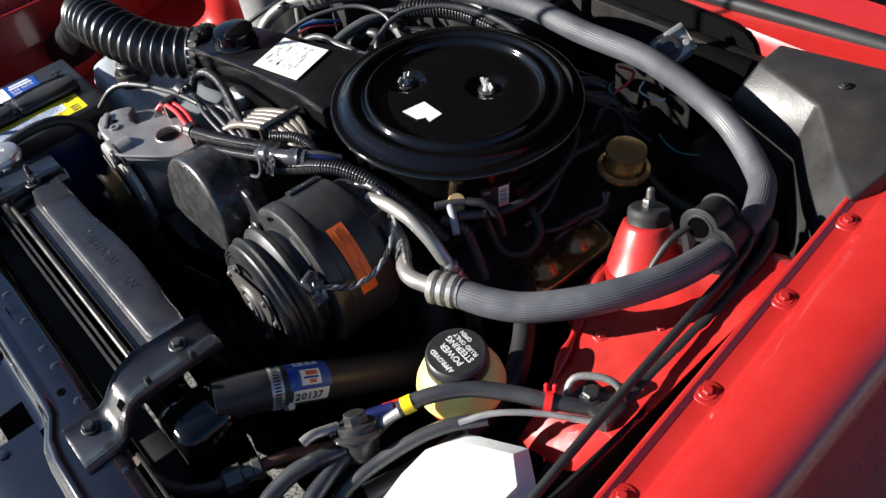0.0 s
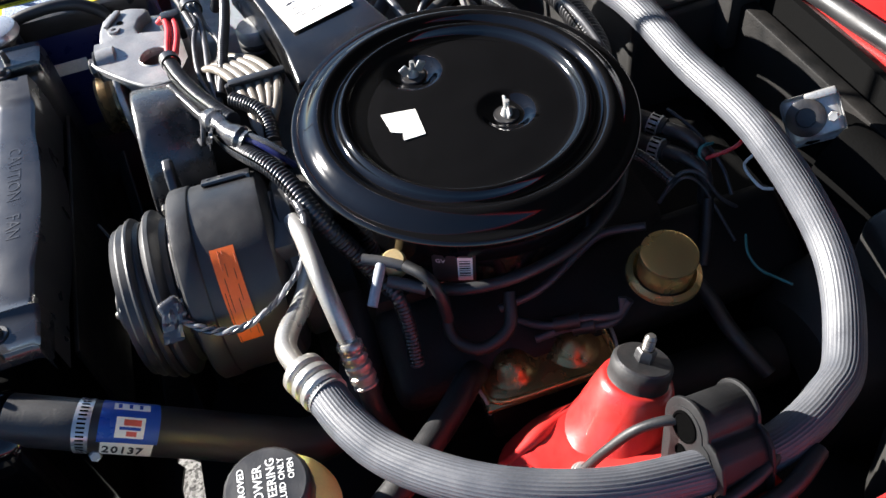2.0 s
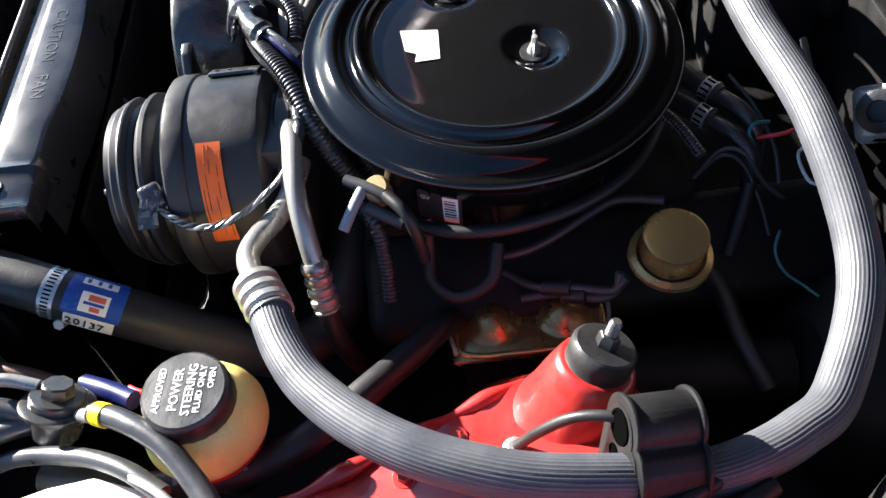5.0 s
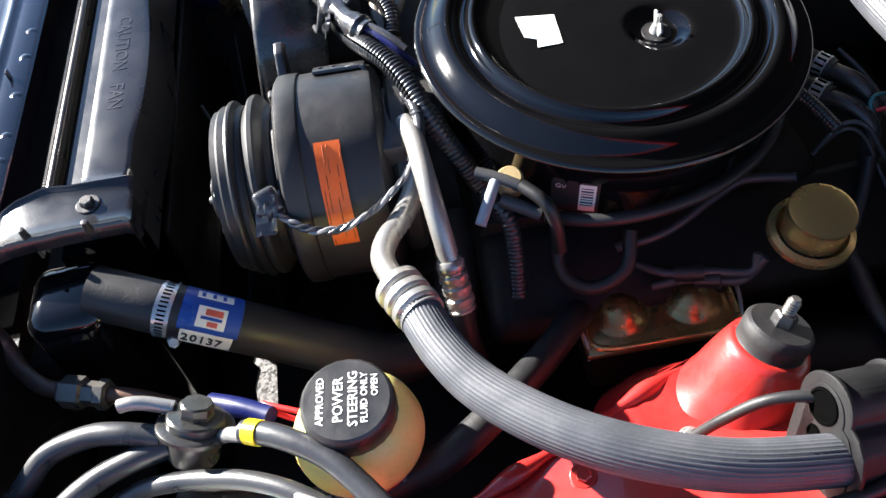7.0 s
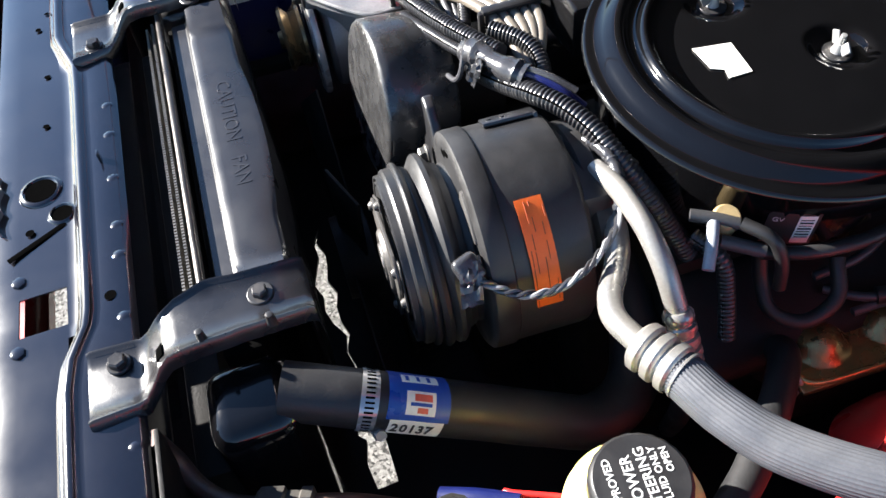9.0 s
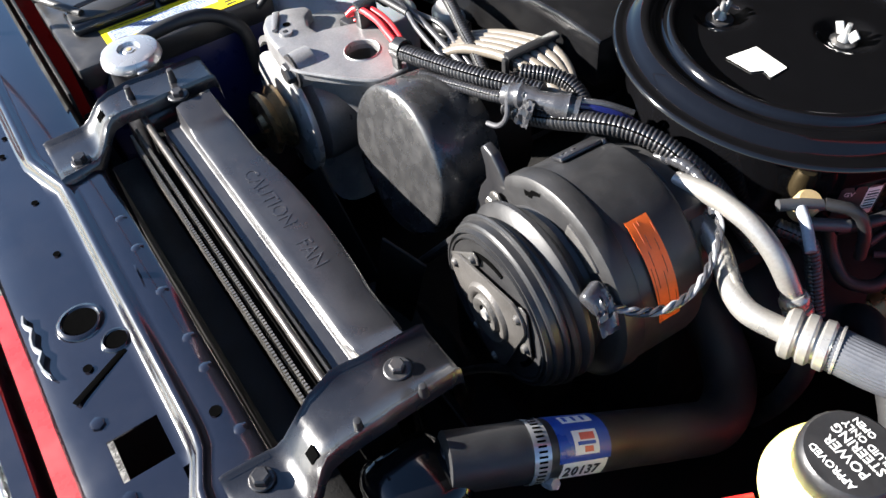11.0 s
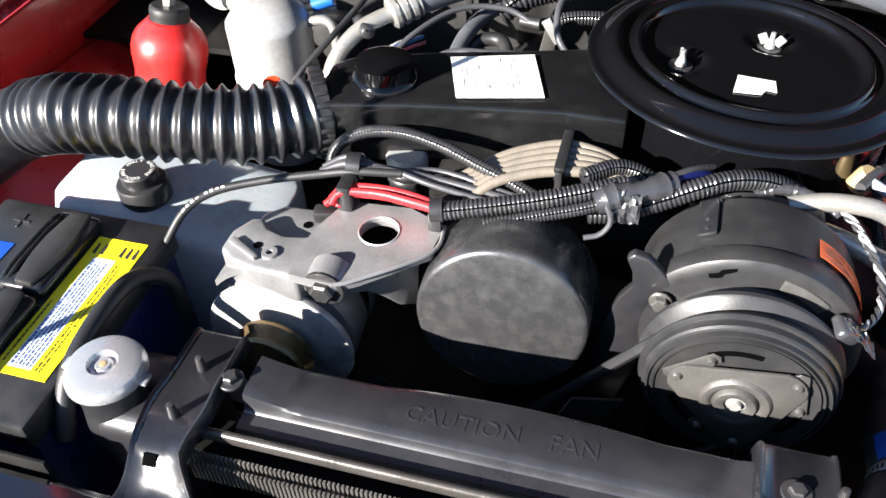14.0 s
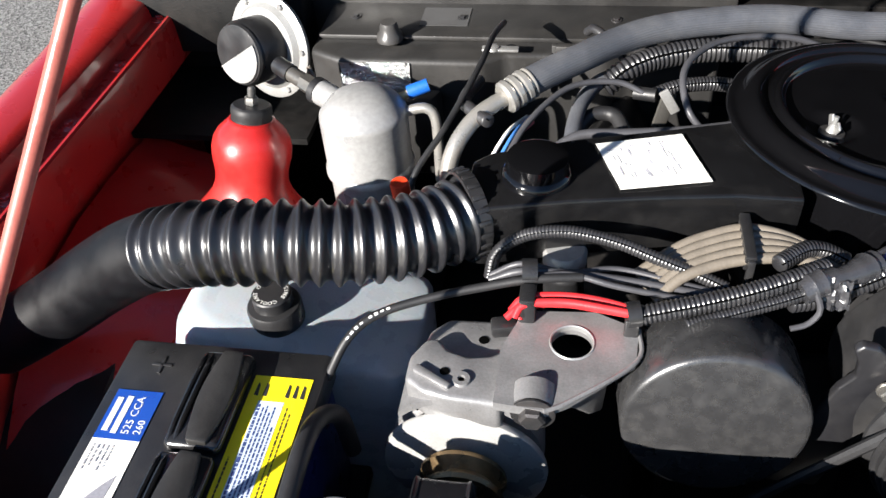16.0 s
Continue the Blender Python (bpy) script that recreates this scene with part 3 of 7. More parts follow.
cap = part("cap", lathe([(0, 0.8735), (0.006, 0.8735), (0.008, 0.8715), (0.011, 0.8715), (0.013, 0.8755), (0.026, 0.8745), (0.031, 0.8725), (0.0335, 0.868), (0.034, 0.863), (0.032, 0.860), (0, 0.860)], Matrix.Translation((-0.324, -0.021, 0.005)), 48), M_CHROME, rad, "bright plated radiator cap")
part("rivet", lathe([(0, 0.8745), (0.003, 0.874), (0.0038, 0.872)], Matrix.Translation((-0.324, -0.021, 0.005)), 14), M_BRASS, cap)
part("ear", slab(-0.3635, -0.2845, -0.027, -0.015, 0.867, 0.8705, 0.0015), M_CHROME, cap)

sh = thing("fan_shroud", (0, 0.02, 0.4), "black fan shroud panel with raised warning lettering", "fan shroud")
top = []
for k in range(41):
    x = -0.205 + 0.41 * k / 40
    arch = 0.007 * max(0, 1 - ((x - 0.01) / 0.11) ** 2)
    end = 0.010 * max(0, abs(x) - 0.165) / 0.04
    top.append([(x, -0.036, 0.830), (x, -0.0355, 0.848), (x, -0.0345, 0.8505), (x, -0.0200, 0.8515), (x, -0.0178, 0.8535), (x, -0.0165, 0.8585), (x, -0.0145, 0.8600 + end * 0.8), (x, -0.008, 0.8605 + end), (x, 0.024 + arch * 0.6, 0.860 + end), (x, 0.028 + arch, 0.857), (x, 0.031 + arch, 0.835), (x, 0.032 + arch, 0.79)])
part("panel", sheet(top, 0.002), M_SHROUD, sh)
for text, x in (("CAUTION", -0.030), ("FAN", 0.057)):
    part("lettering", letters(text, 0.0205, pose(x, 0.006, 0.8605), 0.00025), M_SHROUD, sh, "raised warning letters " + text)
part("back_plate", slab(-0.255, 0.165, 0.026, 0.032, 0.60, 0.765, 0.002), M_DARK, sh)
part("ring", lathe([(0.14, 0.0), (0.136, 0.012), (0.130, 0.012), (0.134, 0.0)], axis((0.0, 0.012, 0.60), (0, 1, 0)), 48), M_DARK, sh)
fan = thing("cooling_fan", (0.0, 0.09, 0.63), "dark engine cooling fan at rest", "fan")
part("hub", lathe([(0, -0.02), (0.05, -0.02), (0.055, 0.02), (0, 0.02)], axis((0.0, 0.09, 0.63), (0, 1, 0)), 24), M_DARK, fan)
for k in range(5):
    a = 2 * math.pi * k / 5 + 0.35
    part("blade", block((0.05, 0.15, 0.003), pose(0, 0.09, 0.63) @ pose(0, 0, 0, 0, math.degrees(a), 0) @ pose(0, 0, 0.12, 90, 0, 0) @ pose(0, 0, 0, 0, 24, 0), 0.001), M_DARK, fan)

# hold-down brackets that tie the radiator to the support


def hold_down(side, x0, label):
    h = thing("hold_down_bracket", (x0, -0.06, 0.85), label, "bracket", "radiator hold-downs")
    line = [(-0.147, 0.840), (-0.143, 0.842), (-0.108, 0.8425), (-0.102, 0.8435), (-0.094, 0.850), (-0.084, 0.862), (-0.077, 0.8675), (-0.066, 0.8705), (-0.042, 0.872), (-0.034, 0.872), (-0.027, 0.8718), (-0.020, 0.8715), (0.034, 0.871), (0.039, 0.868), (0.041, 0.846)]
    rows = []
    for u, lift in ((-1.0, -0.0085), (-0.97, -0.003), (-0.93, 0.001), (-0.87, 0.0038), (-0.80, 0.0030), (-0.74, 0.0006), (-0.3, 0), (0.3, 0), (0.74, 0.0006), (0.80, 0.0030), (0.87, 0.0038), (0.93, 0.001), (0.97, -0.003), (1.0, -0.0085)):
        row = []
        for y, z in line:
            half = (0.037 if side > 0 else 0.040 - 0.008 * max(0, min(1, (y + 0.11) / 0.05))) - 0.007 * max(0, min(1, (y + 0.03) / 0.03)) - 0.011 * math.exp(-((y + 0.080) / 0.022) ** 2) - 0.004 * math.exp(-((y + 0.03) / 0.03) ** 2)
            shift = 0.004 - 0.016 * max(0, min(1, (y + 0.10) / 0.05)) if side > 0 else 0.012 * max(0, min(1, (y + 0.115) / 0.04))
            row.append((x0 + side * (u * half + shift), y, z + lift))
        rows.append(row)
    part("plate", sheet(rows, 0.002), M_BRACKET, h, sharp=50)
    return h


M_BRACKET = surface("dusty_satin_black", (0.011, 0.011, 0.013), 0.27, spec=0.6, coat=0.35, coat_rough=0.10, bump=0.05, rvar=0.06, second=(0.028, 0.027, 0.027), amount=0.4, patch=20)
hb = hold_down(1, 0.226, "black pressed hold-down bracket on the radiator support")
part("bolt", hexhead(Matrix.Translation((0.217, -0.121, 0.8440)), 0.0075, 0.008, 0.010), M_BLACKSTEEL, hb)
part("bolt", hexhead(Matrix.Translation((0.212, 0.001, 0.8715)), 0.0065, 0.007, 0.011), M_BLACKSTEEL, hb)
part("stud", lathe([(0, 0.014), (0.003, 0.013), (0.004, 0)], Matrix.Translation((0.240, -0.048, 0.8715)), 10), M_BLACKSTEEL, hb)
part("stud", lathe([(0, 0.012), (0.003, 0.011), (0.0045, 0)], Matrix.Translation((0.242, 0.005, 0.871)), 10), M_BLACKSTEEL, hb)
part("slot", block((0.011, 0.010, 0.001), pose(0.232, -0.084, 0.8628, 48, 0, 0), 0.0003), M_HOLE, hb, "square hole")
hb2 = hold_down(-1, -0.236, "black pressed hold-down bracket beside the radiator cap")
part("bolt", hexhead(Matrix.Translation((-0.217, -0.122, 0.8440)), 0.0075, 0.008, 0.010), M_BLACKSTEEL, hb2)
part("bolt", hexhead(Matrix.Translation((-0.218, -0.006, 0.8715)), 0.0065, 0.007, 0.011), M_BLACKSTEEL, hb2)
part("slot", block((0.011, 0.010, 0.001), pose(-0.250, -0.084, 0.8628, 48, 0, 0), 0.0003), M_HOLE, hb2, "square hole")
for y in (-0.048, -0.001):
    part("stud", lathe([(0, 0.016), (0.003, 0.015), (0.0045, 0)], Matrix.Translation((-0.246, y, 0.871)), 10), M_BLACKSTEEL, hb2)

# ---- battery ----
M_GLOSSPLASTIC = surface("shiny_black_plastic", (0.010, 0.010, 0.011), 0.18, spec=0.6, bump=0.05, second=(0.04, 0.036, 0.03), amount=0.3, patch=25)
M_TEXT = surface("blue_grey_print", (0.035, 0.055, 0.16), 0.5, bump=0.0)
M_PALEBLUE = surface("pale_blue_label_panel", (0.52, 0.60, 0.70), 0.45, var=0.05, bump=0.02)

bt = thing("battery", (-0.487, 0.058, 0.63), "black and dark blue car battery with yellow and white labels", "battery")
part("case", slab(-0.583, -0.392, -0.062, 0.178, 0.645, 0.815, 0.006), M_BLUECASE, bt, "dark blue case")
part("top", slab(-0.588, -0.387, -0.068, 0.183, 0.810, 0.842, 0.005), M_PLASTIC, bt)
for y in (0.113, 0.004):
    vc = part("vent_cover", block((0.052, 0.106, 0.016), pose(-0.480, y, 0.848), 0.0075, 4), M_GLOSSPLASTIC, bt)
    lens = [(s * (0.009 + 0.006 * math.cos(math.pi * u / 2)), 0.050 * u) for s, us in ((1, range(-10, 11)), (-1, range(10, -11, -1))) for u in [k / 10 for k in us]]
    part("crown", prism(lens, 0.0, 0.0095, pose(-0.474, y, 0.8515, 0, 6, 0), 0.0022, 2), M_GREYPLASTIC, vc, "dusty raised crown")
    for x in (-0.500, -0.494):
        part("rib", tube([(x, y - 0.048, 0.853), (x, y - 0.03, 0.8575), (x, y + 0.03, 0.8575), (x, y + 0.048, 0.853)], 0.0024, 8, 0.01), M_GLOSSPLASTIC, vc)
    for s in (-1, 1):
        part("latch", block((0.030, 0.005, 0.006), pose(-0.480, y + s * 0.050, 0.846), 0.002), M_GLOSSPLASTIC, vc)
yl = part("warning_label", slab(-0.452, -0.397, -0.022, 0.150, 0.8423, 0.8429), M_YLABEL, bt, "yellow warning label")
pp = part("print_panel", slab(-0.4405, -0.4165, -0.014, 0.122, 0.8430, 0.8432), M_PALEBLUE, yl)
rnd = random.Random(11)


def words(x, y0, y1, size, mat, parent):
    """A row of print too small to read, as bars of word length."""
    y, bars = y0, []
    while y < y1:
        l_ = rnd.uniform(0.0012, 0.0060)
        w_ = size * rnd.uniform(0.75, 1.0)
        bars.append(slab(x - w_ / 2, x + w_ / 2, y, min(y + l_, y1), 0.8433, 0.8434))
        y += l_ + rnd.uniform(0.0007, 0.0013)
    part("print_line", join(*bars), mat, parent)


for k, (x, size, y1) in enumerate(((-0.4378, 0.0030, 0.118), (-0.4335, 0.0018, 0.115), (-0.4300, 0.0018, 0.117), (-0.4265, 0.0018, 0.110), (-0.4230, 0.0018, 0.116), (-0.4193, 0.0018, 0.095))):
    words(x, -0.011, y1, size, M_TEXT, yl)
words(-0.4470, -0.010, 0.062, 0.0019, M_INK, yl)
words(-0.4080, -0.015, 0.110, 0.0012, M_INK, yl)
words(-0.4120, -0.015, 0.118, 0.0012, M_INK, yl)
for x in (-0.445, -0.437, -0.416, -0.409, -0.402):
    part("pictogram", prism([(x - 0.0018, 0.128), (x + 0.0020, 0.127), (x + 0.0010, 0.140), (x - 0.0012, 0.142)], 0.8430, 0.8433), M_INK, yl)
bl = part("type_label", slab(-0.575, -0.531, 0.068, 0.121, 0.8423, 0.8429), M_BLUE, bt, "blue and white type label")
part("lower_half", slab(-0.575, -0.531, 0.006, 0.068, 0.8423, 0.8428), M_PAPER, bl)
part("lettering", letters("525 CCA", 0.0105, pose(-0.548, 0.094, 0.8431, 0, 0, 90), 0.0001), M_LETTER, bl, "white lettering 525 CCA")
part("lettering", letters("260", 0.0100, pose(-0.537, 0.082, 0.8431, 0, 0, 90), 0.0001), M_LETTER, bl, "white lettering 260")
for x, l in ((-0.568, 0.036), (-0.559, 0.040)):
    part("print_bar", slab(x - 0.0028, x + 0.0028, 0.094 - l / 2, 0.094 + l / 2, 0.8430, 0.8433), M_LETTER, bl)
for k in range(5):
    words(-0.570 + 0.0045 * k, 0.036 + 0.004 * (k % 3), 0.062, 0.0012, M_GREYINK, bl)
part("print_patch", prism([(-0.556, 0.008), (-0.538, 0.008), (-0.536, 0.034), (-0.545, 0.024)], 0.8429, 0.8431), M_GREYINK, bl)
part("plus_mark", join(slab(-0.556, -0.536, 0.1515, 0.1545, 0.842, 0.8432, 0.0005), slab(-0.5475, -0.5445, 0.143, 0.163, 0.842, 0.8432, 0.0005)), M_PLASTIC, bt)
part("carry_strap", tube([(-0.588, -0.055, 0.815), (-0.575, -0.066, 0.850), (-0.52, -0.058, 0.866), (-0.470, -0.03, 0.862)], 0.005, 10), M_RUBBER, bt, "flat black strap")
part("cable", tube([(-0.378, -0.045, 0.80), (-0.380, -0.01, 0.845), (-0.381, 0.05, 0.858), (-0.380, 0.10, 0.85), (-0.372, 0.13, 0.82), (-0.368, 0.135, 0.76)], 0.0085, 14), M_RUBBER, bt, "thick black cable")
part("print_bar", slab(-0.3915, -0.3908, 0.0, 0.07, 0.745, 0.765), M_LETTER, bt, "pale maker's mark")
part("tray", slab(-0.60, -0.375, -0.075, 0.19, 0.63, 0.648, 0.004), M_DARK, bt)

settle(bt, (0.011, -0.009, 0.004))

# ---- coolant tank ----
ct = thing("coolant_tank", (-0.44, 0.26, 0.55), "milky white plastic coolant tank with black cap", "coolant tank")
sec = []
for z, g_ in ((0.55, 0.02), (0.60, 0.0), (0.79, 0.0), (0.812, -0.006), (0.822, -0.018), (0.826, -0.03)):
    x0, x1, y0, y1 = -0.585, -0.325, 0.190, 0.345
    g2 = -g_
    pts = []
    for cx, cy, a0 in ((x1, y1, 0), (x0, y1, 90), (x0, y0, 180), (x1, y0, 270)):
        for j in range(5):
            a = radians(a0 + 90 * j / 4)
            r_ = 0.03
            pts.append((cx + (g2 * -1 if cx > -0.4 else g2) - math.copysign(r_, cx + 0.45) + r_ * math.cos(a), cy + (-g2 if cy > 0.26 else g2) - math.copysign(r_, cy - 0.26) + r_ * math.sin(a), z))
    if z > 0.78:
        pts = [(px, py, pz + 0.012 - 0.20 * (px + 0.535) * (pz - 0.78) / 0.046) for px, py, pz in pts]
    sec.append(pts)
part("tank", loft(sec), M_MILKYSHADE, ct, sharp=70)
capm = Matrix.Translation((-0.475, 0.238, 0.834))
cc = part("cap", lathe([(0, 0.026), (0.019, 0.026), (0.0205, 0.0245), (0.0205, 0.012), (0.027, 0.011), (0.0285, 0.008), (0.0285, -0.012), (0.024, -0.016), (0, -0.016)], capm, 40), M_PLASTIC, ct, "black cap with white ring of letters")
for k, ch in enumerate("ENGINE COOLANT ONLY "):
    if ch != " ":
        a = -2 * math.pi * k / 20 + 1.2
        part("lettering", letters(ch, 0.0062, capm @ pose(0.0155 * math.cos(a), 0.0155 * math.sin(a), 0.0263, 0, 0, math.degrees(a) - 90), 0.0001), M_LETTER, cc)

settle(ct, (0.014, 0.009, -0.014))

# ---- intake duct ----
M_ELBOW = surface("soft_black_elbow", (0.0035, 0.0035, 0.0045), 0.45, spec=0.3, bump=0.1, second=(0.008, 0.008, 0.009), amount=0.4)
du = thing("intake_duct", (-0.45, 0.28, 0.85), "ribbed black plastic fresh-air duct", "air duct")
part("ribbed_hose", tube([(-0.264, 0.318, 0.903), (-0.308, 0.279, 0.909), (-0.364, 0.249, 0.920), (-0.430, 0.232, 0.930), (-0.500, 0.230, 0.926), (-0.535, 0.236, 0.914), (-0.564, 0.242, 0.902)],
     lambda f: 0.0380, 40, 0.0016, lambda s: 1 + 0.088 * math.cos(2 * math.pi * s / 0.0172) + 0.014 * math.cos(4 * math.pi * s / 0.0172)), M_DUCT, du, sharp=80)
part("elbow", tube([(-0.558, 0.241, 0.904), (-0.600, 0.247, 0.882), (-0.650, 0.250, 0.848), (-0.700, 0.247, 0.812), (-0.750, 0.240, 0.780), (-0.800, 0.230, 0.752)], 0.0405, 32), M_ELBOW, du, "smooth black elbow")
part("clamp", lathe([(0.0420, -0.008), (0.0445, -0.007), (0.0445, 0.007), (0.0420, 0.008)], axis((-0.266, 0.320, 0.903), (1, 0.62, -0.05)), 40), M_PLASTIC, du)

for k in range(22):
    a = 2 * math.pi * k / 22
    part("clamp_tooth", block((0.003, 0.005, 0.013), axis((-0.266, 0.320, 0.903), (1, 0.62, -0.05)) @ pose(0.0455 * math.cos(a), 0.0455 * math.sin(a), 0, 0, 0, math.degrees(a)), 0.001), M_PLASTIC, du)

# ---- engine and its front drive ----
en = thing("engine", (0.08, 0.55, 0.40), "dark oily engine block under the air cleaner", "engine")
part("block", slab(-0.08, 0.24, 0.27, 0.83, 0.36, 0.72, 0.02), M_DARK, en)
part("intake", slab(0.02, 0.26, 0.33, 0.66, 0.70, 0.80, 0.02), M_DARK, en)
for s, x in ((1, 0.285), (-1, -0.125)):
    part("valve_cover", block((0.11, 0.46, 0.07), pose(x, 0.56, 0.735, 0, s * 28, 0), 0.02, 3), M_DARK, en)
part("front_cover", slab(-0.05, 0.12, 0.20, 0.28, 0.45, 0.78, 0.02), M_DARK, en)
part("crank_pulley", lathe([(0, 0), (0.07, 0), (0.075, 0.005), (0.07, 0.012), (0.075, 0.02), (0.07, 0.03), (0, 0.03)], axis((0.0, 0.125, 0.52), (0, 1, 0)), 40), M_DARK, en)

# air cleaner
TILT_N = Vector((0.055, 0.033, 1)).normalized()
LIDM = axis((0.1616, 0.4767, 0.9273), TILT_N)
LIDI = LIDM.inverted()
ac = thing("air_cleaner", (0.164, 0.462, 0.80), "round glossy black air cleaner with snorkel and stickers", "air cleaner")
nuts = [LIDI @ Vector(p) for p in ((0.092, 0.446, 0.93), (0.182, 0.513, 0.92))]
key = [(0.0, 0.0045), (0.04, 0.0042), (0.08, 0.0035), (0.104, 0.0025), (0.109, 0.0025), (0.1120, 0.0040), (0.1137, 0.0072), (0.1155, 0.0105), (0.1170, 0.0120), (0.1190, 0.0125), (0.1215, 0.0112), (0.1235, 0.0080), (0.1255, 0.0052), (0.129, 0.0040),
       (0.1325, 0.0045), (0.1350, 0.0075), (0.1372, 0.0102), (0.1395, 0.0115), (0.1430, 0.0116), (0.1470, 0.0100), (0.1535, 0.0045), (0.158, 0.0005), (0.163, -0.0010), (0.167, 0.0002), (0.1695, -0.0010), (0.1705, -0.0040), (0.169, -0.0065), (0.164, -0.0075)]
radii = [0.003 * k for k in range(1, 36)] + [r for r, z in key if r > 0.1055]


def lid_z(r):
    for (r0, z0), (r1, z1) in zip(key, key[1:]):
        if r <= r1:
            return z0 + (z1 - z0) * (r - r0) / (r1 - r0)
    return key[-1][1]


bm = bmesh.new()
rings = []
for i, r in enumerate(radii):
    ring = []
    z0 = lid_z(r) if r <= 0.1695 else dict(key)[r]
    for k in range(112):
        a = 2 * math.pi * k / 112
        x, y = r * math.cos(a), r * math.sin(a)
        z = z0
        if r < 0.108:
            z += 0.0005 * noise.noise((x * 17, y * 17, 4.2)) * min(1, (0.108 - r) * 60)
            for q in nuts:
                d = math.hypot(x - q.x, y - q.y)
                z -= 0.0075 * (lambda u: u * u * (3 - 2 * u))(min(1.0, (0.031 - d) / 0.016)) if d < 0.031 else 0
        ring.append(bm.verts.new((x, y, z)))
    rings.append(ring)
c = bm.verts.new((0, 0, key[0][1]))
for k in range(112):
    bm.faces.new((c, rings[0][k], rings[0][(k + 1) % 112]))
for a, b in zip(rings, rings[1:]):
    for k in range(112):
        j = (k + 1) % 112
        bm.faces.new((a[k], b[k], b[j], a[j]))
bmesh.ops.recalc_face_normals(bm, faces=bm.faces[:])
bm.transform(LIDM)
lid = part("lid", bm, M_GLOSS, ac, sharp=70)
for q in nuts:
    mm = LIDM @ pose(q.x, q.y, -0.0035, 0, 0, 8 if q.x < 0 else 82)
    part("washer", lathe([(0.003, 0.0015), (0.0125, 0.0015), (0.0130, 0.0008), (0.0130, -0.001)], mm, 28), M_BLACKSTEEL, lid, "dark washer under the wing nut")
    w = lathe([(0, 0.010), (0.0038, 0.010), (0.0050, 0.006), (0.0062, 0.0018), (0.0055, 0.0012)], mm, 20)
    wings = [block((0.0026, 0.0095, 0.012), mm @ pose(0, s * 0.0085, 0.0098, s * -32, 0, 0), 0.0012, 3) for s in (1, -1)]
    part("wing_nut", join(w, *wings, lathe([(0, 0.019), (0.0025, 0.0185), (0.003, 0.008)], mm, 12)), M_STEEL, lid, "zinc wing nut")
qs = [LIDI @ Vector(p) for p in ((0.149, 0.431, 0.93), (0.186, 0.430, 0.93), (0.187, 0.408, 0.93), (0.177, 0.410, 0.93), (0.172, 0.400, 0.93), (0.145, 0.397, 0.93))]
part("sticker", prism([(q.x, q.y) for q in qs], 0.0043, 0.0048, LIDM), M_PAPER, lid, "torn white paper sticker")
part("pan", lathe([(0.164, -0.0075), (0.160, -0.009), (0.1525, -0.012), (0.1515, -0.076), (0.149, -0.084), (0.143, -0.090), (0.11, -0.094), (0.09, -0.10), (0.085, -0.13), (0, -0.13)], LIDM, 80), M_GLOSS, ac)
# snorkel: a flat box that narrows to the duct
def sn(x, yc, w, zt, h, taper):
    return [(x, yc - w * taper, zt - 0.002), (x, yc + w * 0.92, zt - 0.001), (x, yc + w, zt - 0.006), (x, yc + w, zt - h), (x, yc - w, zt - h), (x, yc - w, zt - h * 0.42), (x, yc - w * (taper + 0.03), zt - 0.006)]
secs = [sn(-0.266, 0.331, 0.040, 0.932, 0.070, 0.97), sn(-0.249, 0.336, 0.046, 0.936, 0.075, 0.97), sn(-0.166, 0.360, 0.052, 0.936, 0.072, 0.97), sn(-0.09, 0.378, 0.056, 0.934, 0.068, 0.97), sn(-0.01, 0.392, 0.062, 0.935, 0.062, 0.97), sn(0.05, 0.402, 0.070, 0.932, 0.055, 0.97)]
snb = loft(secs)
bmesh.ops.bevel(snb, geom=snb.edges[:], offset=0.003, segments=2, profile=0.5, affect="EDGES")
snork = part("snorkel", snb, M_SNORK, ac, sharp=35)
part("vacuum_motor", lathe([(0, 0.030), (0.022, 0.030), (0.030, 0.027), (0.031, 0.014), (0.033, 0.012), (0.035, 0.009), (0.035, 0.004), (0.030, 0.001), (0.030, -0.01)], axis((-0.200, 0.347, 0.929), (0.03, 0.02, 1)), 40), M_GLOSS, snork, "round black vacuum motor")
e = [Vector(p) for p in ((-0.119, 0.3280, 0.9353), (-0.033, 0.3470, 0.9353), (-0.058, 0.4220, 0.9365), (-0.144, 0.4000, 0.9358))]
em = bmesh.new()
ev = [em.verts.new(p) for p in e] + [em.verts.new(p + Vector((0, 0, 0.0004))) for p in e]
em.faces.new(ev[4:])
em.faces.new(ev[:4][::-1])
for k in range(4):
    em.faces.new((ev[k], ev[(k + 1) % 4], ev[4 + (k + 1) % 4], ev[4 + k]))
elab = part("diagram_label", em, M_PAPER, snork, "white hose-routing diagram label")
rnd = random.Random(4)
for k in range(60):
    u, v = rnd.uniform(0.08, 0.75), rnd.uniform(0.12, 0.88)
    l_ = rnd.uniform(0.05, 0.22)
    a_ = e[0].lerp(e[1], u).lerp(e[3].lerp(e[2], u), v) + Vector((0, 0, 0.0006))
    u2, v2 = (min(u + l_, 0.95), v) if k % 2 else (u, min(v + l_, 0.92))
    b_ = e[0].lerp(e[1], u2).lerp(e[3].lerp(e[2], u2), v2) + Vector((0, 0, 0.0006))
    part("print_line", tube([a_, b_], 0.00050, 4, 0.02), M_GREYINK, elab)

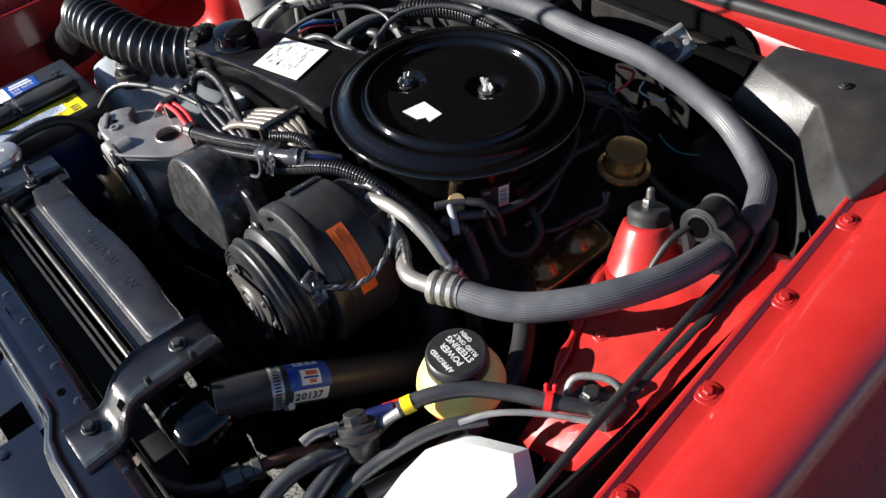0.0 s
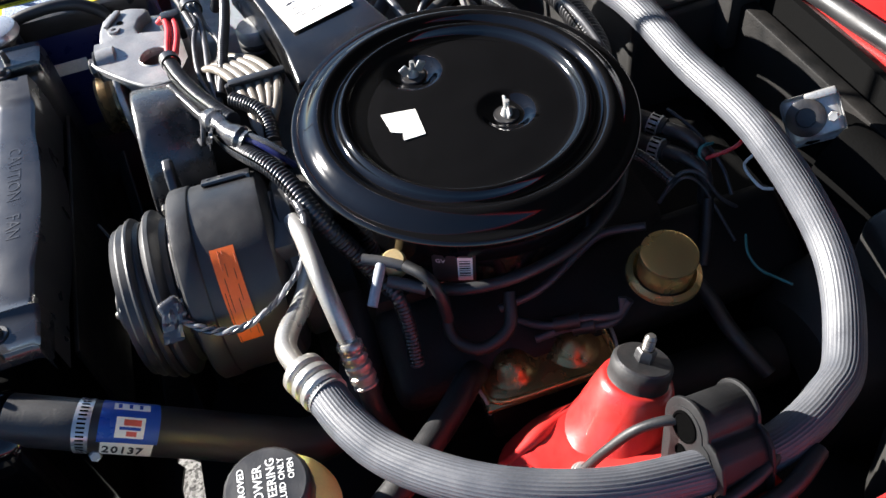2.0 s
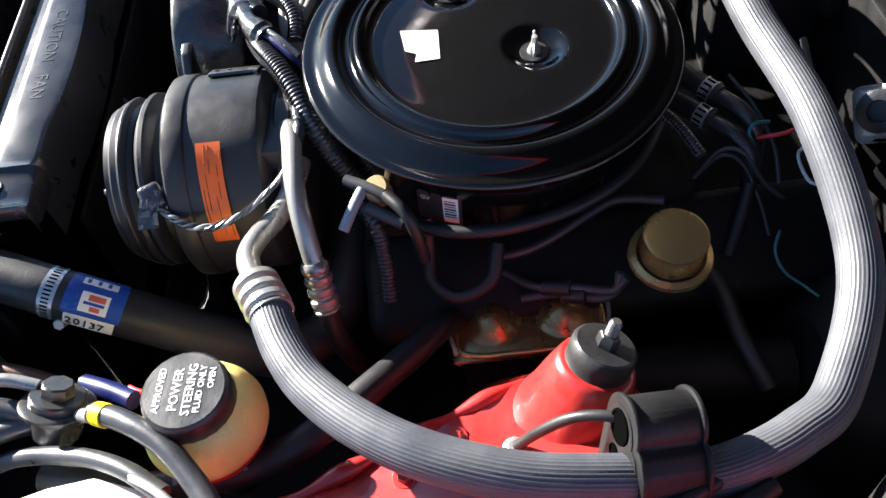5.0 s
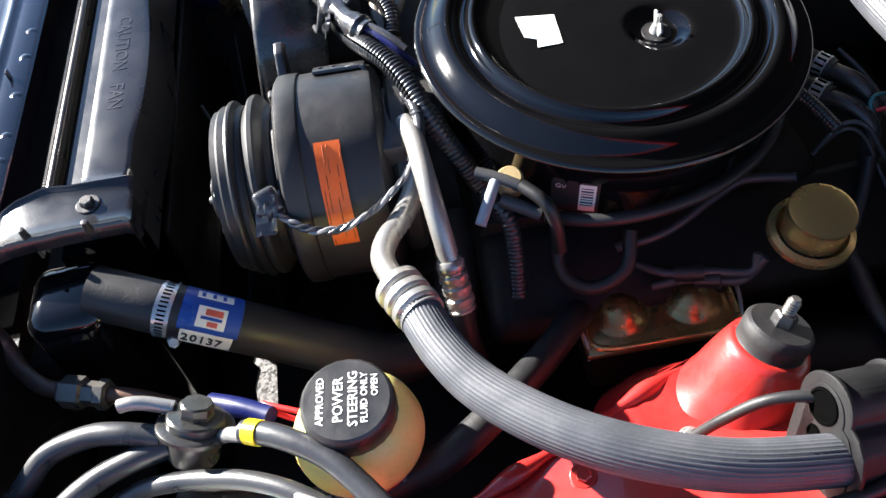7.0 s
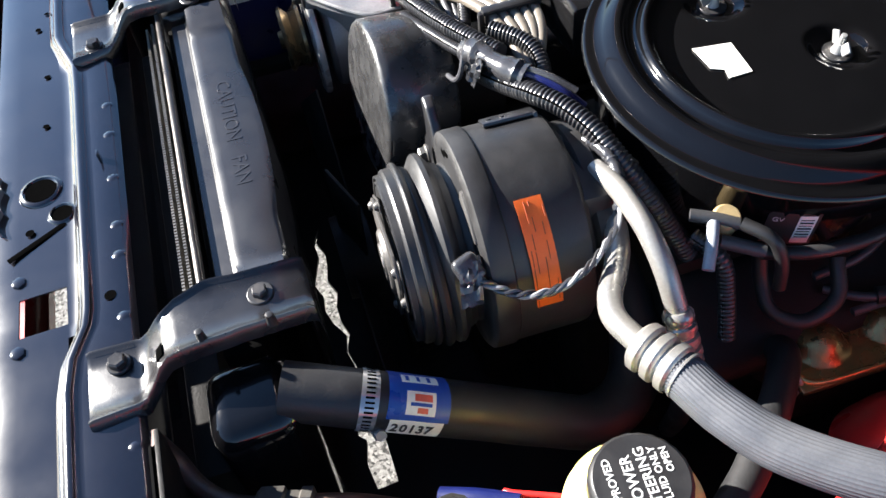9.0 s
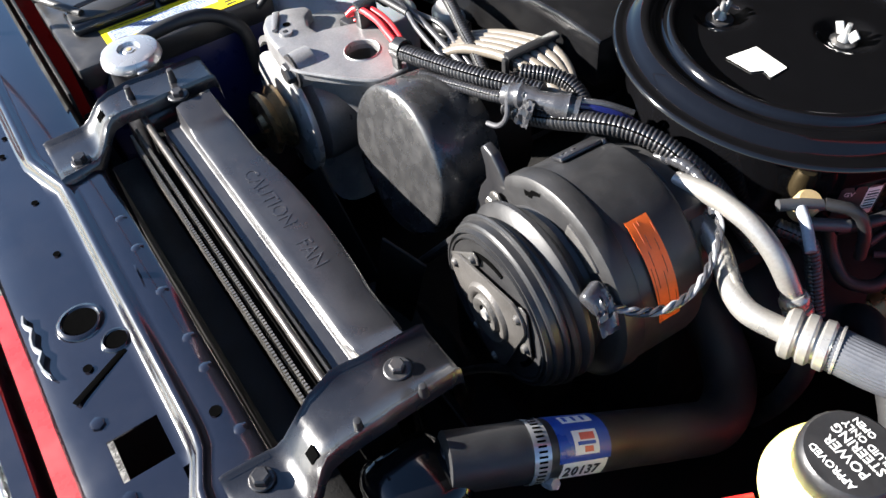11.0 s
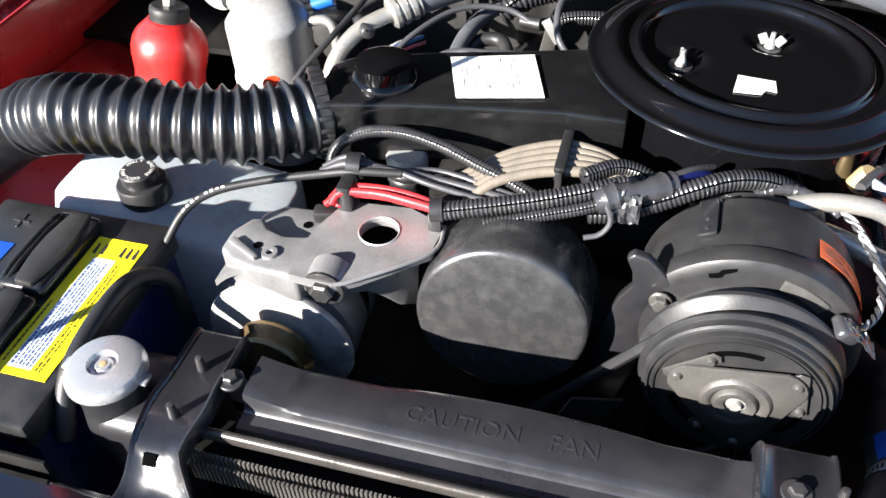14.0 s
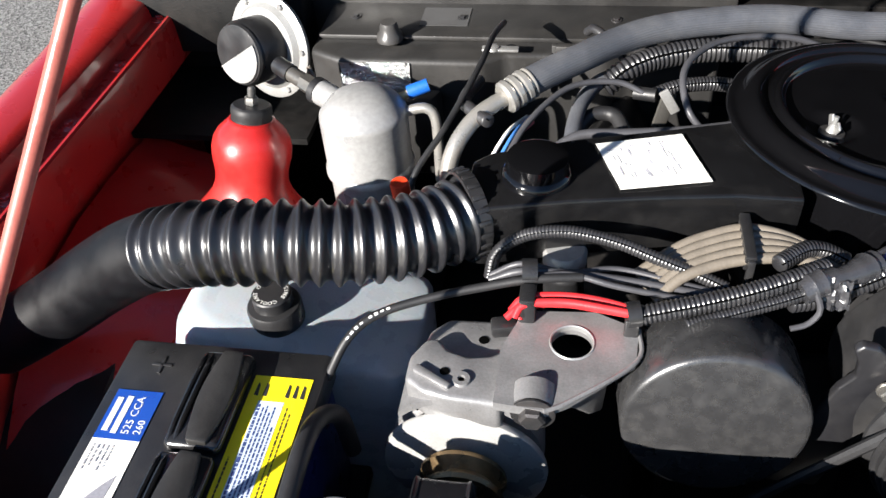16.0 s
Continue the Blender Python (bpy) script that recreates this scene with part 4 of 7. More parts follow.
# compressor
cm = thing("ac_compressor", (0.18, 0.19, 0.70), "satin black radial air-conditioning compressor with orange label", "compressor")
CM = axis((0.18, 0.105, 0.817), (0, 1, 0), (0, 0, 1))
part("shell", lathe([(0.0, 0.060), (0.070, 0.060), (0.072, 0.066), (0.088, 0.067), (0.0945, 0.068), (0.0978, 0.0705), (0.0985, 0.074), (0.0985, 0.088), (0.0980, 0.0890), (0.0965, 0.0900), (0.0965, 0.1500), (0.0955, 0.1545), (0.091, 0.1590), (0.082, 0.162), (0.06, 0.168), (0, 0.168)], CM, 96), M_COMP, cm, sharp=30)
part("rear_head", lathe([(0, 0.166), (0.078, 0.164), (0.082, 0.168), (0.082, 0.180), (0.078, 0.184), (0, 0.186)], CM, 72), M_COMP, cm, sharp=30)
part("pulley", lathe([(0.060, 0.012), (0.0672, 0.0115), (0.0676, 0.0070), (0.0695, 0.0065), (0.0702, 0.0100), (0.0722, 0.0102), (0.0728, 0.0075), (0.0745, 0.0075), (0.0750, 0.0125), (0.0770, 0.0130), (0.0785, 0.0150), (0.0785, 0.0215), (0.0815, 0.0220), (0.0825, 0.0240), (0.0820, 0.0260), (0.0730, 0.0330), (0.0730, 0.0345), (0.0835, 0.0410), (0.0850, 0.0430), (0.0850, 0.0470), (0.0835, 0.0490), (0.0750, 0.0545), (0.0730, 0.0600), (0.060, 0.0605)], CM, 96), M_COMP, cm, sharp=30)
cl = part("clutch_plate", lathe([(0, 0.003), (0.014, 0.003), (0.015, 0.0), (0.018, 0.0), (0.019, 0.004), (0.026, 0.004), (0.027, 0.008), (0.060, 0.0085), (0.066, 0.0075), (0.066, 0.009), (0.0665, 0.014), (0, 0.014)], CM, 60), M_COMP, cm, "worn grey clutch plate")
tri_ = []
for k in range(3):
    for d in (-0.26, -0.15, -0.05, 0.05, 0.15, 0.26):
        a = 2 * math.pi * k / 3 + 0.35 + d
        tri_.append((0.0600 * math.cos(a) * (1 - 0.9 * d * d), 0.0600 * math.sin(a) * (1 - 0.9 * d * d)))
part("spider", prism(tri_, 0.0010, 0.0040, CM, 0.0008), M_SPIDER, cl, "three-armed pressed clutch spider")
for k in range(3):
    a = 2 * math.pi * k / 3 + 0.35
    part("leaf_spring", prism([(-0.008, -0.007), (0.040, -0.006), (0.043, 0.0), (0.040, 0.006), (-0.008, 0.007), (-0.011, 0.0)], 0.0015, 0.0032, CM @ pose(0.056 * math.cos(a), 0.056 * math.sin(a), 0.0028, 0, 0, math.degrees(a) + 118), 0.0007), M_CLUTCH, cl)
    part("rivet", lathe([(0, -0.003), (0.003, -0.0025), (0.0048, 0.0), (0.0055, 0.003)], CM @ pose(0.054 * math.cos(a), 0.054 * math.sin(a), 0.0005), 14), M_SPIDER, cl)
    part("rivet", lathe([(0, -0.003), (0.003, -0.0025), (0.0045, 0.0), (0.005, 0.003)], CM @ pose(0.056 * math.cos(a) + 0.034 * math.cos(a + radians(118)), 0.056 * math.sin(a) + 0.034 * math.sin(a + radians(118)), 0.003), 14), M_CLUTCH, cl)
part("boss_ring", lathe([(0.019, 0.0012), (0.0205, -0.0012), (0.0235, -0.0026), (0.0270, -0.0024), (0.0290, -0.0006), (0.0300, 0.0014)], CM, 40), M_SPIDER, cl, "pressed ring round the hub")
for k in range(3):
    a0 = 2 * math.pi * k / 3 + 0.35 + 0.62
    part("arc_slot", prism([(r_ * math.cos(a0 + q), r_ * math.sin(a0 + q)) for r_, qs in ((0.0560, range(9)), (0.0510, range(8, -1, -1))) for q in [0.1 * j for j in qs]], 0.0072, 0.0079, CM), M_HOLE, cl, "dark curved slot")
part("hub", lathe([(0.009, -0.002), (0.012, -0.004), (0.0165, -0.004), (0.018, -0.002), (0.019, 0.003)], CM, 32), M_CLUTCH, cl)
part("hub_bolt", lathe([(0, -0.004), (0.005, -0.004), (0.006, 0.0), (0.011, 0.001), (0.0115, 0.004)], CM, 18), M_STEEL, cl)
# orange label wrapped on the shell
lb = []
for k in range(13):
    a = radians(9 + 54 * k / 12)
    lb.append([(0.18 + 0.0993 * math.cos(a) , y + (0.002 * (k / 12 - 0.5)) * -1, 0.817 + 0.0993 * math.sin(a)) for y in (0.207, 0.2125, 0.218, 0.2235, 0.229)])
M_BROWNINK = surface("faded_brown_ink", (0.28, 0.05, 0.01), 0.5, bump=0.0)
ol = part("service_label", sheet(lb, 0.0003), M_ORANGE, cm, "orange service label")
for k in range(14):
    a0 = radians(8 + 53 * (k * 0.37 % 1))
    a1 = min(a0 + radians(5 + 9 * ((k * 0.61) % 1)), radians(61.5))
    y = 0.2095 + 0.0035 * (k % 6)
    part("print_line", tube([(0.18 + 0.0994 * math.cos(a0 + (a1 - a0) * j / 3), y, 0.817 + 0.0994 * math.sin(a0 + (a1 - a0) * j / 3)) for j in range(4)], 0.00035, 4, 0.004), M_BROWNINK, ol)
SM = Matrix.Translation((0.18, 0, 0.817)) @ pose(0, 0, 0, 0, -28, 0)
part("strap", join(block((0.017, 0.046, 0.004), SM @ pose(0, 0.232, 0.0990), 0.0012), block((0.020, 0.004, 0.012), SM @ pose(0, 0.2545, 0.0945), 0.001)), M_SATIN, cm, "flat black strap on the shell")
for y in (0.216, 0.228):
    part("strap_rivet", lathe([(0, 0.0015), (0.0022, 0.001), (0.0026, -0.002)], SM @ pose(0, y, 0.101), 10), M_BLACKSTEEL, cm)
part("bracket", prism([(0.040, 0.70), (0.085, 0.70), (0.098, 0.76), (0.100, 0.80), (0.108, 0.835), (0.118, 0.855), (0.114, 0.872), (0.102, 0.886), (0.090, 0.897), (0.077, 0.900), (0.071, 0.893), (0.078, 0.878), (0.080, 0.862), (0.070, 0.845), (0.060, 0.81)], -0.010, 0.0, pose(0, 0.172, 0, 90, 0, 0), 0.0025, 3), M_SATIN, cm)
part("bracket_bolt", hexhead(axis((0.106, 0.166, 0.857), (0, -1, 0)), 0.008, 0.008, 0.010), M_STEM, cm)
part("opening", prism([(-0.012, -0.003), (-0.002, -0.004), (0.001, 0.000), (0.011, 0.002), (0.012, 0.005), (0.000, 0.005), (-0.004, 0.002), (-0.012, 0.002)], -0.0012, 0.0006, Matrix.Translation((0.18, 0, 0.817)) @ pose(0, 0, 0, 0, -20, 0) @ pose(0, 0.1722, 0.0850, 90, 0, 0)), M_HOLE, cm, "dark notch in the front flange")
part("flange_ear", prism([(0.0885 * math.cos(radians(a)), 0.0885 * math.sin(radians(a))) for a in range(48, 79, 3)] + [(0.076 * math.cos(radians(a)), 0.076 * math.sin(radians(a))) for a in range(78, 47, -3)], -0.1755, -0.170, pose(0.18, 0, 0.817, 90, 0, 0), 0.0015), M_CLUTCH, cm, "raised ear on the front flange")
part("case_bolt", hexhead(axis((0.18 + 0.088 * math.cos(radians(40)), 0.171, 0.817 + 0.088 * math.sin(radians(40))), (0, -1, 0)), 0.0045, 0.004), M_BLACKSTEEL, cm)
part("rear_block", slab(0.155, 0.235, 0.258, 0.292, 0.79, 0.895, 0.006), M_COMP, cm)
plug = part("plug", block((0.024, 0.022, 0.013), pose(0.252, 0.160, 0.872, 10, 38, 25), 0.005, 3), M_TAPE, cm, "black plug wound in crumpled shiny tape")
part("tape_end", sheet([[Vector((0.246, 0.146, 0.868)) + Vector((0.006 + 0.026 * u, 0.006 + 0.018 * v - 0.006 * u, 0.012 - 0.020 * u + 0.005 * noise.noise((u * 5, v * 5, 7)))) for u in [k / 9 for k in range(10)]] for v in [k / 7 for k in range(8)]], 0.0006), M_TAPE, plug, sharp=25)
lead = spline([(0.262, 0.166, 0.868), (0.277, 0.186, 0.862), (0.286, 0.212, 0.862), (0.283, 0.242, 0.871), (0.266, 0.272, 0.884), (0.250, 0.286, 0.892)], 0.002)
for ph, mt in ((0.0, M_TAPE), (2.1, M_TAPE), (4.2, surface("grey_lead_wire", (0.22, 0.225, 0.235), 0.3))):
    part("twisted_wire", tube([q + Vector((math.cos(i * 0.42 + ph), math.sin(i * 0.42 + ph) * 0.6, math.sin(i * 0.42 + ph))) * 0.0021 for i, q in enumerate(lead)], 0.0019, 7, 0.002), mt, cm)

settle(cm, (0.0, 0.001, 0.003), (-0.012, 0.012, -0.024), (0.22, 0.19, 0.85))

# belt
way = [(0.18 + 0.0765 * math.cos(radians(a)), 0.1385, 0.817 + 0.0765 * math.sin(radians(a))) for a in range(-45, 151, 15)]
alone("drive_belt", tube([(0.02, 0.139, 0.50), (0.12, 0.139, 0.64)] + way + [(0.05, 0.139, 0.770), (-0.02, 0.139, 0.675), (-0.055, 0.139, 0.62), (-0.070, 0.139, 0.54)], 0.0052, 8, 0.006), M_RUBBER, (0.05, 0.139, 0.75), "grey-black rubber drive belt", "belt")

# air pump with plain black cover
ap = thing("air_pump", (-0.03, 0.2, 0.74), "black air pump with smooth plastic cover", "air pump")
AP = axis((-0.0306, 0.142, 0.826), (-0.03, 1, -0.145), (0, 0, 1))
part("cover", lathe([(0, 0.0), (0.0745, 0.0003), (0.0785, 0.0015), (0.0803, 0.0045), (0.0808, 0.012), (0.0825, 0.070), (0.080, 0.074), (0, 0.074)], AP, 64), M_PUMP, ap, sharp=50)
part("body", lathe([(0, 0.074), (0.06, 0.074), (0.06, 0.13), (0, 0.13)], AP, 40), M_DARK, ap)

# alternator and its bracket
M_PULLEY = surface("brown_worn_pulley", (0.24, 0.16, 0.08), 0.28, metal=0.7, second=(0.05, 0.04, 0.03), amount=0.6, patch=40)
al = thing("alternator", (-0.25, 0.2, 0.70), "cast aluminium alternator with silver bracket and cooling fan", "alternator")
AL = axis((-0.251, 0.113, 0.760), (0, 1, 0), (0, 0, 1))
part("fan_disc", lathe([(0.02, 0.001), (0.070, 0.001), (0.0755, 0.003), (0.0765, 0.007), (0.0755, 0.010), (0.02, 0.010)], AL, 56), surface("pale_plated_disc", (0.44, 0.44, 0.43), 0.3, metal=0.35, bump=0.05, second=(0.45, 0.44, 0.42), amount=0.4), al, "plated fan disc")
part("pulley", lathe([(0, -0.036), (0.010, -0.036), (0.012, -0.030), (0.028, -0.028), (0.038, -0.031), (0.040, -0.027), (0.031, -0.018), (0.040, -0.009), (0.040, -0.005), (0.02, -0.002)], AL, 48), M_PULLEY, al, "brown worn belt pulley")
part("front_housing", lathe([(0.02, 0.018), (0.060, 0.018), (0.070, 0.024), (0.072, 0.034), (0.070, 0.062), (0.066, 0.066)], AL, 56), M_ALU, al)
part("stator", lathe([(0.064, 0.066), (0.064, 0.080), (0, 0.080)], AL, 56), M_DARK, al)
part("rear_housing", lathe([(0.066, 0.080), (0.070, 0.084), (0.069, 0.112), (0.06, 0.125), (0, 0.128)], AL, 56), M_ALU, al)
strap = [[(-0.25 + 0.0735 * math.cos(radians(a)) * 1.0, y, 0.785 + 0.0735 * math.sin(radians(a))) for y in (0.120, 0.124, 0.150, 0.154)] for a in range(52, 148, 6)]
part("front_band", sheet(strap, 0.008), M_ALU, al, "machined front band")
part("band_boss", lathe([(0, 0.004), (0.003, 0.004), (0.0035, 0.007), (0.0075, 0.007), (0.009, 0.0), (0.009, -0.02)], axis((-0.252, 0.137, 0.858)), 20), M_ALU, al)
part("shoulder", prism([(-0.302, 0.134), (-0.285, 0.122), (-0.262, 0.117), (-0.216, 0.114), (-0.210, 0.150), (-0.206, 0.192), (-0.215, 0.178), (-0.230, 0.168), (-0.250, 0.165), (-0.268, 0.171), (-0.279, 0.184), (-0.290, 0.182), (-0.302, 0.160)], 0.826, 0.862, None, 0.005, 3), M_ALU, al, "scalloped cast shoulder")
part("rear_casting", prism([(-0.300, 0.160), (-0.205, 0.160), (-0.205, 0.215), (-0.225, 0.224), (-0.275, 0.222), (-0.292, 0.205)], 0.79, 0.848, None, 0.007, 3), M_ALU, al)
for x, y, r in ((-0.268, 0.145, 0.0045), (-0.240, 0.196, 0.0050)):
    part("cast_hole", lathe([(0, 0.0), (r, 0.0002)], Matrix.Translation((x, y, 0.8624 if y < 0.16 else 0.8484)), 16), M_HOLE, al)
part("cast_rib", prism([(-0.296, 0.141), (-0.262, 0.124), (-0.260, 0.130), (-0.293, 0.149)], 0.862, 0.867, None, 0.002), M_ALU, al)
part("connector", block((0.024, 0.016, 0.014), pose(-0.222, 0.204, 0.860, 0, 0, 12), 0.003), M_PLASTIC, al, "black connector")
br = [(-0.222, 0.112), (-0.180, 0.108), (-0.160, 0.120), (-0.105, 0.168), (-0.102, 0.205), (-0.140, 0.222), (-0.205, 0.218), (-0.222, 0.17)]
plate = bmesh.new()
for ring in (br, [(-0.160 + 0.0185 * math.cos(2 * math.pi * k / 32), 0.184 + 0.0185 * math.sin(2 * math.pi * k / 32)) for k in range(32)]):
    vs = [plate.verts.new((x, y, 0.858)) for x, y in ring]
    for k in range(len(vs)):
        plate.edges.new((vs[k], vs[(k + 1) % len(vs)]))
bmesh.ops.triangle_fill(plate, use_beauty=True, use_dissolve=False, edges=plate.edges[:])
lifted = bmesh.ops.extrude_face_region(plate, geom=plate.faces[:])
bmesh.ops.translate(plate, vec=(0, 0, 0.010), verts=[v for v in lifted["geom"] if isinstance(v, bmesh.types.BMVert)])
bmesh.ops.recalc_face_normals(plate, faces=plate.faces[:])
part("bracket", plate, M_ALU, al, "flat silver cast bracket with an open hole", sharp=30)
part("hole_rim", lathe([(0.0178, 0.864), (0.0182, 0.8684), (0.0192, 0.8692), (0.0202, 0.8684), (0.0206, 0.867)], Matrix.Translation((-0.160, 0.184, 0)), 36), M_STEEL, al, "bright machined rim")
part("bracket_edge", tube([(x, y, 0.8672) for x, y in br[1:5]], 0.0022, 8, 0.006), M_ALU, al)
part("bracket_web", prism([(0, 0.846), (0.018, 0.836), (0.038, 0.827), (0.054, 0.808), (0.070, 0.786), (0.090, 0.774), (0.097, 0.836), (0.098, 0.860), (0, 0.860)], -0.008, 0, pose(-0.184, 0.114, 0, 0, 0, 51) @ pose(0, 0, 0, 90, 0, 0), 0.003), M_ALU, al)
part("pivot_bolt", hexhead(axis((-0.189, 0.112, 0.857), (0, -1, 0)), 0.0115, 0.010, 0.019), M_BLACKSTEEL, al, "large hex bolt")
part("pivot_boss", lathe([(0.019, 0), (0.020, 0.010), (0.020, 0.022), (0, 0.026)], axis((-0.189, 0.114, 0.857), (0, 1, 0)), 32), M_ALU, al)

settle(al, (0.004, -0.001, 0.009))

# ---- refrigerant hoses ----
rh = thing("suction_hose", (0.45, 0.45, 0.80), "thick ribbed grey-black refrigerant hose with aluminium ends", "hose")
HP = [(0.384, 0.270, 0.868), (0.423, 0.284, 0.868), (0.460, 0.306, 0.870), (0.500, 0.345, 0.877), (0.529, 0.390, 0.880), (0.548, 0.450, 0.873), (0.552, 0.515, 0.859), (0.549, 0.562, 0.841), (0.543, 0.602, 0.838), (0.525, 0.648, 0.836), (0.495, 0.688, 0.836),
      (0.405, 0.732, 0.857), (0.285, 0.732, 0.895), (0.169, 0.718, 0.906), (0.053, 0.702, 0.922), (-0.080, 0.652, 0.930), (-0.175, 0.572, 0.930), (-0.2236, 0.531, 0.925)]
part("hose", tube(HP, 0.0169, 108, 0.006, None, 3, 0.023), M_HOSE, rh, sharp=80)


def crimp(a, b, r, n=3):
    a, b = Vector(a), Vector(b)
    h = (b - a).length
    pr = [(r * 0.6, 0), (r * 0.95, 0.0)]
    for k in range(n):
        z0 = h * (0.05 + 0.9 * k / n)
        pr += [(r * 1.16, z0 + 0.001), (r * 1.18, z0 + h * 0.5 / n), (r * 1.10, z0 + h * 0.62 / n), (r * 0.98, z0 + h * 0.70 / n), (r * 0.98, z0 + h * 0.84 / n)]
    pr += [(r * 1.12, h * 0.96), (r * 1.12, h), (r * 0.6, h)]
    return lathe(pr, axis(a, b - a), 32)


part("crimp", crimp((0.353, 0.256, 0.866), (0.390, 0.273, 0.868), 0.0168), M_TUBE, rh)
part("crimp", crimp((-0.2495, 0.508, 0.917), (-0.2215, 0.532, 0.925), 0.0168), M_TUBE, rh)
part("pipe", tube([(0.225, 0.292, 0.868), (0.262, 0.282, 0.864), (0.287, 0.268, 0.862), (0.306, 0.255, 0.864), (0.328, 0.249, 0.866), (0.358, 0.258, 0.866)], 0.0098, 18, 0.004), M_TUBE, rh)
part("pipe", tube([(-0.243, 0.514, 0.919), (-0.275, 0.485, 0.910), (-0.296, 0.458, 0.892), (-0.306, 0.438, 0.865), (-0.306, 0.430, 0.82)], 0.0098, 18, 0.004), M_TUBE, rh)
dh = thing("discharge_pipe", (0.29, 0.3, 0.8), "bare aluminium refrigerant pipe with crimped end", "pipe")
part("pipe", tube([(0.205, 0.286, 0.893), (0.232, 0.291, 0.898), (0.258, 0.293, 0.899), (0.284, 0.295, 0.894), (0.308, 0.298, 0.877), (0.331, 0.302, 0.846)], 0.0088, 18, 0.004), M_TUBE, dh)
part("crimp", crimp((0.328, 0.301, 0.851), (0.352, 0.305, 0.811), 0.0105, 4), M_TUBE, dh)
part("hose", tube([(0.351, 0.305, 0.813), (0.357, 0.307, 0.77), (0.345, 0.315, 0.70), (0.32, 0.33, 0.62)], 0.010, 16), M_RUBBER, dh)

# clamp that holds the hose to the shock tower
hc = thing("hose_clamp_strap", (0.53, 0.55, 0.78), "black rubber strap clamp round the ribbed hose", "clamp")
CP = axis((0.533, 0.535, 0.840), (-0.12, 1, -0.25), (-0.35, 0, 1))
oval = [(0.0225 * math.cos(a), 0.034 + 0.0225 * math.sin(a)) for a in [math.pi * k / 18 for k in range(19)]]
oval += [(-0.0300, 0.031), (-0.0375, 0.022), (-0.0415, 0.008), (-0.0430, -0.020), (-0.0430, -0.076), (0.020, -0.076), (0.0225, -0.050)]
part("body", prism([(x * 0.96, y * 0.98) for x, y in oval], -0.018, 0.029, CP, 0.002, 2), M_CLAMPRUBBER, hc)
for z0 in (-0.0215, 0.027):
    part("lip", prism([(x * 1.06, y * 1.03) for x, y in oval], z0, z0 + 0.0035, CP, 0.0012, 2), M_CLAMPRUBBER, hc, "raised worn lip")
part("face_plate", prism([(x * 0.84, y * 0.90) for x, y in oval], -0.0225, -0.0208, CP, 0.0007), M_CLAMPRUBBER, hc, "recessed face plate")
part("hole", lathe([(0, -0.0232), (0.0105, -0.0232), (0.0112, -0.0240), (0.0128, -0.0237), (0.0135, -0.021)], CP @ pose(0, 0.035, 0), 28), M_HOLE, hc, "open hole in the clamp")
part("hole", lathe([(0, -0.0232), (0.0045, -0.0232), (0.0055, -0.0238), (0.0065, -0.021)], CP @ pose(0.001, 0.012, 0), 20), M_HOLE, hc)

# upper radiator hose
uh = thing("radiator_hose", (0.33, 0.15, 0.75), "thick black upper radiator hose with blue and white label", "hose")
RP = [(0.278, -0.004, 0.832), (0.300, 0.055, 0.818), (0.309, 0.095, 0.798), (0.317, 0.145, 0.768), (0.328, 0.192, 0.745), (0.334, 0.240, 0.722), (0.31, 0.285, 0.715), (0.26, 0.31, 0.73), (0.20, 0.32, 0.75)]
part("hose", tube(RP, 0.0235, 36, 0.006), M_RUBBER, uh, sharp=80)


def hose_band(path, r, i0, i1, a0, a1, steps=14):
    """A label or band wrapped on part of a hose: rows along the way, from angle a0 to a1 measured from up towards the driver."""
    way = spline(path, 0.003)
    rows = []
    for i in range(i0, i1 + 1):
        t = (way[i + 1] - way[i - 1]).normalized()
        side = t.cross(Vector((0, 0, 1))).normalized()
        over = side.cross(t)
        rows.append([way[i] + (side * math.sin(radians(a)) + over * math.cos(radians(a))) * r for a in [a0 + (a1 - a0) * k / steps for k in range(steps + 1)]])
    return sheet(rows, 0.0003)


part("label", hose_band(RP, 0.0240, 26, 42, -60, 62), M_BLUE, uh, "blue brand label")
foot = part("label_foot", hose_band(RP, 0.0243, 27, 41, 62, 100), M_PAPER, uh, "white number strip reading 20137")
hway = spline(RP, 0.003)


def on_hose(i, ang, r):
    t = (hway[i + 1] - hway[i - 1]).normalized()
    side = t.cross(Vector((0, 0, 1))).normalized()
    n_ = side * math.sin(radians(ang)) + side.cross(t) * math.cos(radians(ang))
    return Matrix.Translation(hway[i] + n_ * r) @ Matrix((t, n_.cross(t), n_)).transposed().to_4x4()


for k, ch in enumerate("20137"):
    part("digit", letters(ch, 0.0125, on_hose(29 + k * 2, 81, 0.0248) @ pose((k - 2) * 0.0009, 0, 0), 0.0002, 0.0003), M_INK, foot)
M_EMBLEM = surface("emblem_red", (0.62, 0.10, 0.06), 0.45)
part("emblem_ground", hose_band(RP, 0.0243, 30, 38, 6, 50), M_PAPER, uh)
part("emblem", hose_band(RP, 0.0245, 32, 37, 11, 24), M_EMBLEM, uh, "red and blue emblem patch")
part("emblem", hose_band(RP, 0.0245, 33, 36, 36, 46), M_EMBLEM, uh)
part("emblem_bar", hose_band(RP, 0.0245, 31, 37, 27, 33), M_BLUE, uh)
part("brand_bar", hose_band(RP, 0.0243, 29, 39, -34, -12), M_PAPER, uh)
for i in (30, 33, 36):
    part("brand_bar", hose_band(RP, 0.0245, i, i + 1, -30, -16), M_BLUE, uh)
wc = part("worm_clamp", hose_band(RP, 0.0246, 20, 24, -170, 190, 50), M_CHROME, uh, "bright worm-drive clamp")
